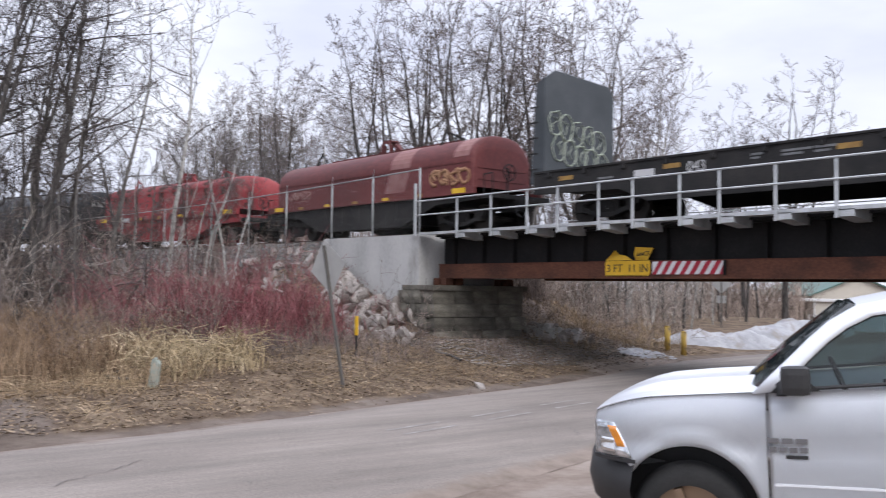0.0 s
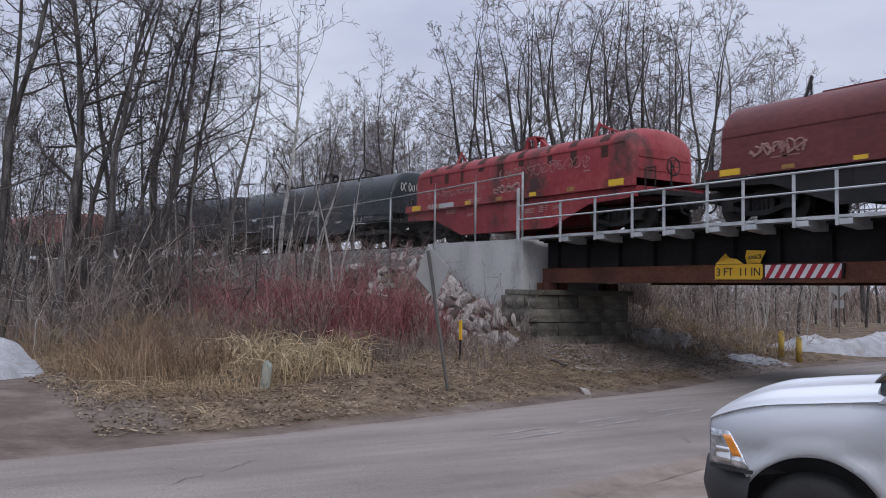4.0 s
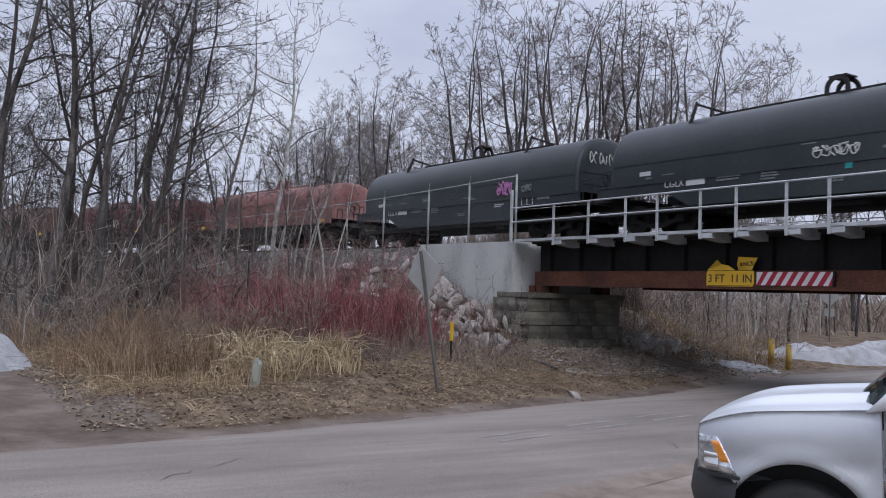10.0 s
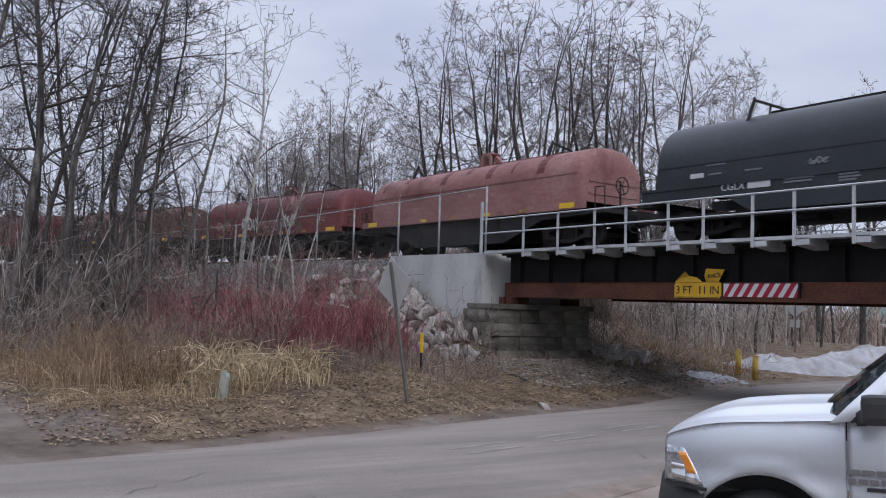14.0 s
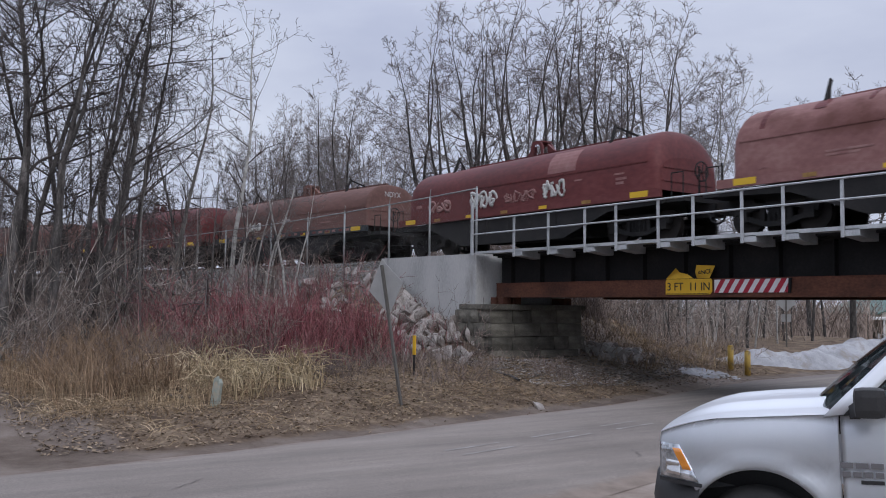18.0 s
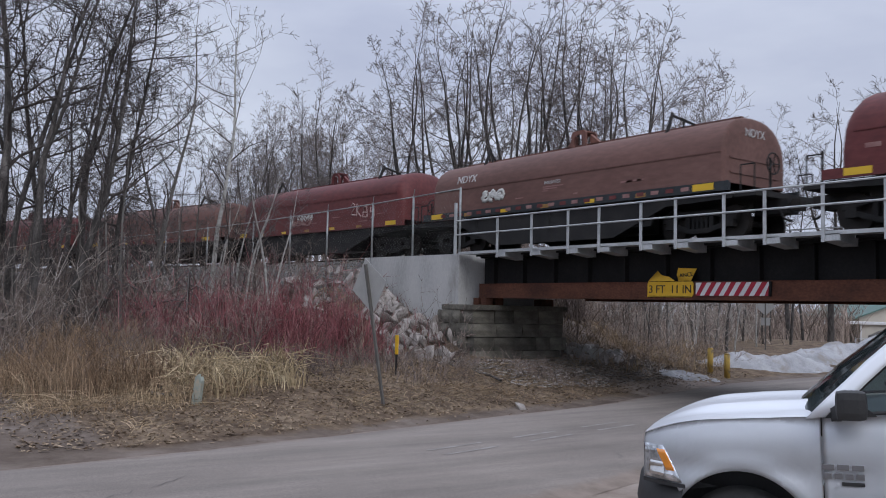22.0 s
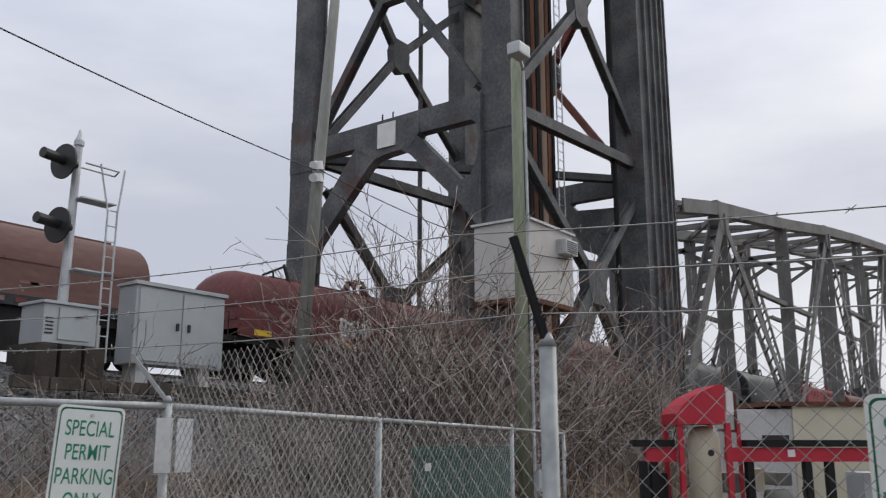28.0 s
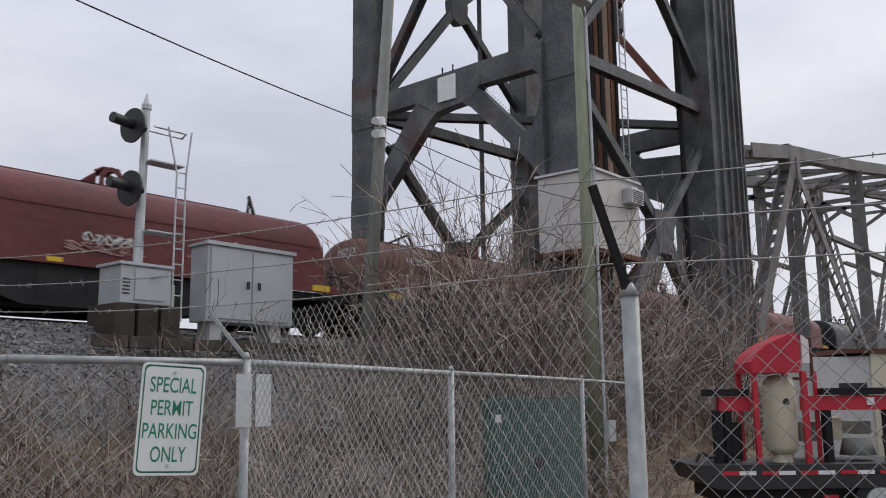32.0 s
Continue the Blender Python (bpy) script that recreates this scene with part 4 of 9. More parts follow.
def coil_car(label, colour, seam=2.3, dome=0.4, sill=(1.12, 1.36), sill_mat="black", belly="black", gussets=True, half=HL, high=HT):
    """A coil car: rounded hood on a sill, lifting saddle and guide frames on the ridge, deep or open belly."""
    car = thing("coil_car", label, "rail car")
    mat = M_HOOD[colour]
    foot = sill[1] + 0.03
    FOOT[car] = foot
    sec = hood_section(seam, foot, high)
    sl, pe = half + 0.30, half + 0.60 if half < 6.2 else half + 0.36  # sill end, middle of the end platform
    bm = bmesh.new()
    ends = []
    for k in range(6):
        u = 1 - k / 5
        ends.append((dome * (1 - u), 1 - (0.16 + 0.30 * min(1, dome / 0.45)) * (1 - math.sqrt(max(0.0, 1 - u * u)))))
    stations = [(-half + d, q) for d, q in ends] + [(0, 1.0)] + [(half - d, q) for d, q in ends[::-1]]
    rings = []
    for x, q in stations:
        w = 1 - 0.22 * (1 - q)
        rings.append([bm.verts.new((x, p[0] * w, foot + (p[1] - foot) * q)) for p in sec])
    for r0, r1 in zip(rings, rings[1:]):
        for i in range(len(sec) - 1):
            bm.faces.new((r0[i], r1[i], r1[i + 1], r0[i + 1]))
    bm.faces.new(rings[0])
    bm.faces.new(rings[-1][::-1])
    bmesh.ops.recalc_face_normals(bm, faces=bm.faces[:])
    hood = part("hood", bm, mat, car, "", smooth=False)
    for p in hood.data.polygons:
        p.use_smooth = len(p.vertices) == 4
    # seam rib, base lip, lugs and the ribs of the end walls
    for sy in (-1, 1):
        bm = bmesh.new()
        box(bm, -half + dome * 0.7, half - dome * 0.7, sy * 1.525 - 0.014, sy * 1.525 + 0.014, seam - 0.02, seam + 0.012)
        part("seam_rib", bm, mat, hood)
        bm = bmesh.new()
        box(bm, -half + 0.1, half - 0.1, sy * 1.53 - 0.03, sy * 1.53 + 0.03, foot - 0.02, foot + 0.04)
        part("base_lip", bm, mat, hood)
        for i in range(5):
            x = -4.6 + i * 2.3
            bm = bmesh.new()
            box(bm, x - 0.035, x + 0.035, sy * 1.535 - 0.014, sy * 1.535 + 0.014, seam - 0.03, seam + 0.04, bevel=0.005)
            part("lug", bm, mat, hood)
    for x in (-half - 0.012, half + 0.012):
        for z in (foot + 0.25, foot + 0.62):
            bm = bmesh.new()
            box(bm, x - 0.012, x + 0.012, -1.2, 1.2, z, z + 0.05)
            part("end_rib", bm, mat, hood)
    # ridge bar, lifting saddle, guide frames
    top = mat if gussets else M_CHASSIS
    rl = 5.6 if belly == "deep" else 3.85
    bm = bmesh.new()
    box(bm, -rl, rl, -0.07, 0.07, high - 0.03, high + 0.11)
    part("ridge_bar", bm, top, hood)
    bm = bmesh.new()
    w, h = (0.62, 0.50) if gussets else (0.66, 0.46)
    for y in (-0.26, 0.26):
        arch_plate(bm, y, 0.06, w, h, 0.11, high + 0.02, belly == "deep")
    box(bm, -w * 0.36, w * 0.36, -0.26, 0.26, high + h - 0.03, high + h + 0.012)
    part("lifting_saddle", bm, top, hood, "arched steel lifting saddle on the hood ridge")
    if gussets:
        for q in (-1, 1):
            bm = bmesh.new()
            prism(bm, [(q * w / 2, high + 0.05), (q * (w / 2 + 0.46), high + 0.05), (q * w / 2, high + 0.4)], -0.07, 0.07)
            part("saddle_gusset", bm, top, hood)
    for x, q in ((-3.8 if gussets else -4.0, -1), (3.8 if gussets else 3.45, 1)):
        for sy in (-1,):
            bm = bmesh.new()
            out = 0.36 * q if gussets else 0.55
            beam(bm, (x, sy * 0.98, high - 0.32), (x, sy * 0.62, high + 0.40), 0.05, 0.10)
            beam(bm, (x, sy * 0.64, high + 0.34), (x + out, sy * 0.02, high + 0.09), 0.05, 0.06)
            beam(bm, (x + out * 0.5, sy * 0.33, high + 0.2), (x + out * 0.5, sy * 0.36, high - 0.02), 0.04, 0.05)
            part("guide_frame", bm, M_CHASSIS if colour != "red" else top, hood, "steel guide frame over the hood")
    # underframe: deep-bellied side plates, or an open centre sill
    body = bmesh.new()
    if belly == "open":
        box(body, -sl, sl, -0.35, 0.35, 0.62, sill[0] + 0.1)
        for x, w in ((0.9, 0.5), (2.5, 0.22), (-2.2, 0.3)):
            box(body, x - w, x + w, -1.1, -0.5, 0.42, 0.75, bevel=0.04)
        for i in range(7):
            box(body, -3 + i - 0.05, -3 + i + 0.05, -1.35, 1.35, 0.66, sill[0])
    else:
        low = 0.16 if belly == "deep" else 0.24
        for sy in (-1, 1):
            prism(body, [(-sl, sill[0]), (sl, sill[0]), (sl, 0.95), (4.3, 0.88), (2.5, low), (-2.5, low), (-4.3, 0.88), (-sl, 0.95)], sy * 1.40 - 0.03, sy * 1.40 + 0.03)
            if belly == "deep":
                prism(body, [(-3.95, 0.9), (3.95, 0.9), (3.75, 0.42), (-3.75, 0.42)], sy * 1.33 - 0.03, sy * 1.33 + 0.03)
            for x in (-3.4, 0.0, 3.4) if belly == "deep" else (-2.2, -1.1, 0, 1.1, 2.2):
                box(body, x - 0.02, x + 0.02, sy * 1.40 - 0.05, sy * 1.40 + 0.05, 0.5, sill[0])
        box(body, -2.6, 2.6, -0.4, 0.4, 0.36, 1.0)
    box(body, -sl, sl, -1.4, 1.4, sill[0] - 0.12, sill[0] + 0.02)
    part("underframe", body, M_HOOD["red"] if belly == "red" else M_CHASSIS, car, "steel underframe")
    for sy in (-1, 1):
        bm = bmesh.new()
        if belly == "open":
            prism(bm, [(-sl, sill[1]), (sl, sill[1]), (sl, sill[1] - 0.3), (4.2, sill[1] - 0.32), (3.4, sill[0]), (-3.4, sill[0]), (-4.2, sill[1] - 0.32), (-sl, sill[1] - 0.3)], sy * 1.47 - 0.04, sy * 1.47 + 0.04)
            box(bm, -sl, sl, sy * 1.50 - 0.05, sy * 1.50 + 0.05, sill[1] - 0.06, sill[1])
        else:
            box(bm, -sl, sl, sy * 1.50 - 0.05, sy * 1.50 + 0.05, sill[0] + 0.02, sill[1])
        part("side_sill", bm, M_HOOD[sill_mat] if sill_mat in M_HOOD else M_CHASSIS, car, "side sill")
        if colour != "black":
            for i in range(7):
                x = -5.75 + i * 1.83
                bm = bmesh.new()
                big = i in (0, 6)
                box(bm, x, x + (0.62 if big else 0.34), sy * 1.556 - 0.004, sy * 1.556 + 0.004, sill[0] + 0.06, sill[1] - (0.02 if big else 0.08))
                part("reflector", bm, M_REFLECT if i % 2 == 0 else M_REFLECT_OLD, car, "reflective strip")
    # end platforms, draft gear, brake wheel and grab rails
    for s in (-1, 1):
        bm = bmesh.new()
        box(bm, s * pe - 0.3, s * pe + 0.3, -1.3, 1.3, 0.98, 1.12)
        part("end_platform", bm, M_CHASSIS, car)
        bm = bmesh.new()
        box(bm, s * pe - 0.45, s * pe + 0.45, -0.25, 0.25, 0.62, 0.98)
        part("draft_sill", bm, M_CHASSIS, car)
    for s in (-1, 1):
        bm = bmesh.new()
        beam(bm, (s * 6.85, 0, 0.82), (s * 7.28, 0, 0.82), 0.16, 0.2, bevel=0.02)
        box(bm, s * 7.17 - 0.11, s * 7.17 + 0.11, -0.16, 0.16, 0.68, 0.98, bevel=0.03)
        part("coupler", bm, M_WHEEL, car)
        for y in (-1.25, 1.25):
            bm = bmesh.new()
            pipe(bm, [(s * (pe + 0.23), y, 1.1), (s * (pe + 0.23), y, 1.75), (s * (pe - 0.15), y, 1.75), (s * (pe - 0.15), y, 1.1)], 0.018)
            part("grab_rail", bm, M_CHASSIS, car)
        bm = bmesh.new()
        pipe(bm, [(s * (pe + 0.23), -0.6, 1.1), (s * (pe + 0.23), -0.6, 1.95)], 0.03)
        part("brake_post", bm, M_CHASSIS, car)
        bm = bmesh.new()
        pipe(bm, [(s * (pe + 0.25), -0.3, 0.8), (s * 6.95, -0.32, 0.5), (s * 7.1, -0.3, 0.42), (s * 7.18, -0.3, 0.43)], 0.03)
        part("brake_hose", bm, M_RUBBER, car)
    bm = bmesh.new()
    for i in range(16):
        a, b = 2 * math.pi * i / 16, 2 * math.pi * (i + 1) / 16
        rod(bm, (pe + 0.31, -0.6 + 0.26 * math.cos(a), 1.8 + 0.26 * math.sin(a)), (pe + 0.31, -0.6 + 0.26 * math.cos(b), 1.8 + 0.26 * math.sin(b)), 0.02, sides=5)
    for i in range(5):
        a = 2 * math.pi * i / 5
        rod(bm, (pe + 0.31, -0.6, 1.8), (pe + 0.31, -0.6 + 0.26 * math.cos(a), 1.8 + 0.26 * math.sin(a)), 0.014, sides=5)
    part("brake_wheel", bm, M_CHASSIS, car)
    for cx in (-5.0, 5.0):
        bogie(car, cx)
    return car


SIDE = pose(0, 0, 0, 90, 0, 0)
TRAIN = []


def add_car(offset, car):
    TRAIN.append((offset, car))
    return car


# bulkhead flat car at the head
flat = thing("bulkhead_flat_car", "black bulkhead flat car with a sprayed grey end wall", "rail car")
bm = bmesh.new()
box(bm, -8.6, 8.6, -1.45, 1.45, 1.05, 1.2)
for sy in (-1, 1):
    prism(bm, [(-8.6, 1.50), (8.6, 1.50), (8.6, 0.88), (5.5, 0.82), (4.6, 0.45), (-4.6, 0.45), (-5.5, 0.82), (-8.6, 0.88)], sy * 1.5 - 0.04, sy * 1.5 + 0.04)
    box(bm, -8.6, 8.6, sy * 1.53 - 0.05, sy * 1.53 + 0.05, 1.47, 1.52)
part("deck", bm, M_CHASSIS, flat, "black flat-car deck and sills")
for i in range(13):
    bm = bmesh.new()
    box(bm, -8.0 + i * 1.33 - 0.06, -8.0 + i * 1.33 + 0.06, -1.60, -1.54, 1.33, 1.46, bevel=0.01)
    part("stake_pocket", bm, M_CHASSIS, flat)
M_BULK = material("bulkhead_grey", [(0.040, 0.048, 0.054), (0.055, 0.063, 0.07), (0.075, 0.084, 0.091)], 0.6, scale=0.8, bump=0.06)
bm = bmesh.new()
prism(bm, [(-1.5, 1.2), (1.5, 1.2), (1.5, 4.0), (1.42, 4.22), (1.25, 4.36), (-1.05, 4.5), (-1.5, 4.22)], -8.35, -8.22, axis="x")
part("bulkhead", bm, M_BULK, flat, "tall dark grey steel bulkhead")
for y in (-1.42, -0.5, 0.5, 1.42):
    bm = bmesh.new()
    prism(bm, [(-8.78, 1.2), (-8.35, 1.2), (-8.35, 4.2), (-8.6, 4.1)], y - 0.06, y + 0.06)
    part("bulkhead_strut", bm, M_BULK, flat)
for k in range(5):
    bm = bmesh.new()
    box(bm, -8.82, -8.5, -1.50, -1.46, 1.6 + k * 0.45, 1.64 + k * 0.45)
    part("rung", bm, M_CHASSIS, flat)
M_SPRAY_GREEN = material("spray_pale_green", [(0.30, 0.35, 0.28), (0.46, 0.50, 0.42)], 0.7, scale=4, bump=0)
rng_g = random.Random(5)
for row, (zc, n_, hh) in enumerate(((2.95, 5, 0.40), (2.28, 5, 0.40))):
    for k in range(n_):
        cy = -1.08 + 0.47 * k + 0.16 * row
        zz = zc - 0.09 * k - 0.02 * row
        gt = Tubes()
        a0 = rng_g.uniform(0, 1)
        pts = [np.array((-8.205, cy + 0.29 * math.cos(a) * rng_g.uniform(0.75, 1.1), zz + hh * math.sin(a) * rng_g.uniform(0.8, 1.1))) for a in np.linspace(a0, a0 + 6.3, 12)]
        gt.add(pts, [0.022] * 12, 4)
        pts = [np.array((-8.205, cy + rng_g.uniform(-0.14, 0.14), zz + q * hh)) for q in (-0.5, -0.1, 0.25, 0.5)]
        gt.add(pts, [0.018] * 4, 4)
        gt.make("sprayed_letter", M_SPRAY_GREEN, flat, "pale green sprayed outline")
text_mesh("lettering", "043", 0.36, M_STENCIL, flat, Matrix.Translation((-3.15, -1.545, 1.18)) @ SIDE, label="white numerals")
bars(flat, -5.0, 1.08, [0.62], h=0.17, y=-1.545)
for i, w in enumerate((0.3, 0.7, 0.5)):
    bars(flat, -1.7 + i * 0.75, 1.28, [w, w * 0.7], h=0.05, mat=M_STENCIL_DIM, y=-1.545)
bars(flat, -6.2, 1.12, [0.5, 0.5], h=0.05, mat=M_STENCIL_DIM, y=-1.545)
for i, x in enumerate((-7.6, -4.1, 0.3, 4.2, 7.4)):
    bm = bmesh.new()
    box(bm, x, x + 0.5, -1.552, -1.545, 1.2, 1.32)
    part("reflector", bm, M_REFLECT_OLD, flat)
for cx in (-6.4, 6.4):
    bogie(flat, cx)
add_car(105.95, flat)


def patch(car, x0, x1, z0, z1, lean, mat, label):
    bm = bmesh.new()
    prism(bm, [(x0, z0), (x1, z0), (x1 + lean, z1), (x0 + lean, z1)], -1.531, -1.524)
    part("paint_patch", bm, mat, car, label)


def crown_patch(car, x0, x1, seam, a0, a1, mat, label):
    """Paint that follows the round of a hood between two angles from the near side."""
    vs, fs = [], []
    for x in (x0, x1):
        for k in range(7):
            a = math.pi * (1 - (a0 + (a1 - a0) * k / 6) / 180)
            vs.append((x, 1.526 * math.copysign(abs(math.cos(a)) ** 0.85, math.cos(a)), seam + (HT + 0.006 - seam) * math.sin(a) ** 0.9))
    for k in range(6):
        fs.append((k, k + 7, k + 8, k + 1))
    raw("paint_patch", vs, fs, mat, car, label)


def word(car, s, x, z, size, mat=None, y=-1.53):
    text_mesh("lettering", s, size, mat or M_STENCIL, car, Matrix.Translation((x, y, z)) @ SIDE, label="white lettering")


c = add_car(88.42, coil_car("dark red coil car with pale patches and sprayed lettering", "dark_red", 2.2, 0.12, (1.12, 1.36), "dark_red"))
squiggle(3, 3.9, 1.52, 1.9, 0.5, 4, M_OCHRE, c, r=0.06)
patch(c, 1.4, 2.5, 1.45, 2.17, 0.3, M_PALE, "faded pink paint patch")
crown_patch(c, 1.7, 2.8, 2.2, 3, 62, M_PALE, "faded pink paint patch")
crown_patch(c, 5.0, 5.75, 2.2, 10, 80, M_PALE, "pale scraped paint")
squiggle(8, -5.0, 1.6, 1.6, 0.3, 5, M_FADED, c, r=0.03)
c = add_car(73.35, coil_car("bright red coil car with rust patches and chalky tags", "red", 2.62, 0.42, (1.25, 1.52), "red", "red"))
squiggle(13, -5.0, 1.75, 3.4, 0.22, 11, M_CHALK, c, r=0.012)
squiggle(15, -0.4, 2.05, 4.6, 0.34, 12, M_CHALK, c, r=0.012)
squiggle(14, -0.7, 1.56, 1.5, 0.3, 4, M_FADED, c, r=0.05)
word(c, "FURX", -4.25, 1.38, 0.27, y=-1.556)
bars(c, -3.82, 1.30, [0.98], h=0.17, mat=M_STENCIL, y=-1.556)
bars(c, -1.9, 1.44, [0.8, 0.7], h=0.05, mat=M_CHALK, y=-1.556)
bars(c, -3.5, 1.15, [0.7, 0.55], h=0.05, mat=M_CHALK, y=-1.438)
for k, x in enumerate((-2.2, 1.2, 1.9, 2.6)):
    bars(c, x, 0.95 - 0.05 * (k % 2), [0.5, 0.4, 0.45, 0.3][: 2 + k % 3], h=0.035, mat=M_CHALK, y=-1.438)
rust_rng = random.Random(12)
for k in range(9):
    x = -4.9 + k * 1.15 + rust_rng.uniform(-0.3, 0.3)
    crown_patch(c, x, x + rust_rng.uniform(0.15, 0.55), 2.62, rust_rng.uniform(2, 25), rust_rng.uniform(40, 90), M_RUSTMARK, "bare rusty patch")
    patch(c, x + 0.1, x + 0.25 + rust_rng.uniform(0, 0.2), 2.62 - rust_rng.uniform(0.15, 0.5), 2.6, 0.0, M_RUSTMARK, "rust streak below the seam")
for off_, seed_, tag_mat in ((58.95, 23, M_GRAFFITI), (44.33, 33, M_PINK)):
    c = add_car(off_, coil_car("black coil car with white stencils and a sprayed tag" if seed_ == 23 else "black coil car with a pink sprayed tag and white stencils", "black", 1.98, 0.14, (0.66, 1.40), "black", "open", False, half=6.53, high=3.24))
    word(c, "CGLX", -3.5, 1.27, 0.26)
    bars(c, -3.08, 1.19, [0.62], h=0.16)
    bars(c, -2.1, 1.3, [0.75, 0.7], h=0.045, mat=M_STENCIL_DIM)
    bars(c, -0.75, 1.28, [0.45, 0.5, 0.4], h=0.04, mat=M_STENCIL_DIM)
    bars(c, -4.95, 1.62, [0.42], h=0.12)
    bars(c, 3.1, 1.2, [0.5, 0.4], h=0.035)
    bars(c, 1.0, 1.0, [0.4, 0.4], h=0.035, mat=M_STENCIL_DIM)
    bars(c, 5.3, 1.25, [0.6], h=0.09, mat=M_STENCIL_DIM)
    bm = bmesh.new()
    for a, b in (((4.55, 1.12), (5.1, 1.12)), ((4.55, 1.36), (5.1, 1.36)), ((4.55, 1.12), (4.55, 1.36)), ((5.1, 1.12), (5.1, 1.36)), ((4.82, 1.12), (4.82, 1.36))):
        beam(bm, (a[0], -1.527, a[1]), (b[0], -1.527, b[1]), 0.008, 0.02, up=(0, 1, 0))
    part("stencil_frame", bm, M_STENCIL, c, "white outlined stencil panel")
    if seed_ == 23:
        squiggle(23, 0.5, 1.56, 1.15, 0.26, 5, M_GRAFFITI, c, r=0.018)
        patch(c, 1.45, 1.62, 1.2, 1.39, 0.0, M_TEAL, "teal sprayed smudge")
        bars(c, 2.2, 1.6, [0.9], h=0.06, mat=M_STENCIL_DIM)
    else:
        squiggle(33, 3.0, 1.56, 0.85, 0.42, 4, M_PINK, c, r=0.04)
        squiggle(37, 4.3, 1.6, 0.5, 0.2, 3, M_STENCIL_DIM, c, r=0.03)
        squiggle(35, -1.6, 1.62, 0.5, 0.14, 3, M_STENCIL_DIM, c, r=0.02)
    for ob in list(c.children):
        if ob.name.split(".")[0] in ("lettering", "stencil_bar", "graffiti", "stencil_frame", "paint_patch"):
            ob.location.x -= 0.4
    for z, n_ in ((2.55, 3),):
        t = Tubes()
        for k in range(n_):
            y0 = -0.65 + 0.42 * k
            t.add([np.array((6.55, y0 + 0.15 * math.cos(a), z + 0.2 * math.sin(2 * a) * 0.9)) for a in np.linspace(0.4 + k, 5.6 + k, 13)], [0.022] * 13, 4)
        t.make("sprayed_letter", M_GRAFFITI, c, "white tag on the end wall")
c = add_car(29.02, coil_car("pinkish rust-coloured coil car with worn paint", "rust", 2.25, 0.3, (1.1, 1.34), "rust"))
bars(c, 0.4, 1.9, [0.5], h=0.12, mat=M_FADED)
bars(c, -3.5, 1.7, [1.1, 0.8], h=0.05, mat=M_FADED)
crown_patch(c, 5.0, 5.1, 2.25, 4, 176, M_STENCIL_DIM, "pale band over the hood")
for k in range(8):
    x = -5.2 + k * 1.3
    crown_patch(c, x, x + rust_rng.uniform(0.1, 0.5), 2.25, rust_rng.uniform(5, 40), rust_rng.uniform(50, 95), M_HOOD["dark_red"], "darker worn paint")
c = add_car(14.73, coil_car("dark red coil car with white sprayed letters", "dark_red", 2.16, 0.45, (1.1, 1.34), "dark_red"))
squiggle(43, -2.1, 1.5, 1.4, 0.5, 3, M_GRAFFITI, c, r=0.055)
squiggle(44, 1.5, 1.55, 1.0, 0.45, 3, M_GRAFFITI, c, r=0.05)
squiggle(46, -0.3, 1.55, 1.5, 0.3, 4, M_FADED, c, r=0.03)
squiggle(45, -4.6, 1.55, 1.4, 0.34, 3, M_FADED, c, r=0.06)
crown_patch(c, 1.7, 2.9, 2.16, 3, 48, M_PALE, "paler faded paint on the crown")
bars(c, -5.4, 1.75, [0.35], h=0.1, mat=M_FADED)
bars(c, 4.5, 1.75, [0.4, 0.3], h=0.07, mat=M_FADED)
c = add_car(-0.16, coil_car("brown insulated coil car with rusty roof and red-white sill stripes", "brown", 2.15, 0.08, (1.11, 1.36), "black", "deep"))
text_mesh("lettering", "NDYX", 0.36, M_STENCIL, c, Matrix.Translation((-4.15, -1.475, 2.45)) @ pose(0, 0, 0, 76, 0, 0), label="white lettering")
for q in (-1, 1):
    text_mesh("lettering", "NDYX", 0.30, M_STENCIL, c, Matrix.Translation((q * (HL + 0.016), 0.0, 2.72)) @ pose(0, 0, 0, 90, 0, 90 * q), label="white lettering on the end wall")
word(c, "INSULATED", 0.0, 1.96, 0.13)
bars(c, -0.4, 1.82, [0.85, 0.6, 0.2], h=0.035, mat=M_FADED)
squiggle(53, -3.3, 1.62, 1.1, 0.3, 3, M_GRAFFITI, c, r=0.07)
for i in range(22):
    bm = bmesh.new()
    box(bm, -5.2 + i * 0.48, -5.2 + i * 0.48 + 0.24, -1.565, -1.558, 1.2, 1.3)
    part("sill_stripe", bm, M_FADED if i % 2 else M_HOOD["dark_red"], c)
c = add_car(-14.13, coil_car("dark red coil car with yellow sill patches and a white tag", "dark_red", 2.4, 0.45, (1.1, 1.34), "dark_red", high=3.27))
squiggle(63, -1.2, 1.68, 1.2, 0.22, 5, M_GRAFFITI, c, r=0.02)
M_TAG = material("spray_pinkish_white", [(0.40, 0.27, 0.25), (0.58, 0.46, 0.44)], 0.8, scale=5, bump=0)
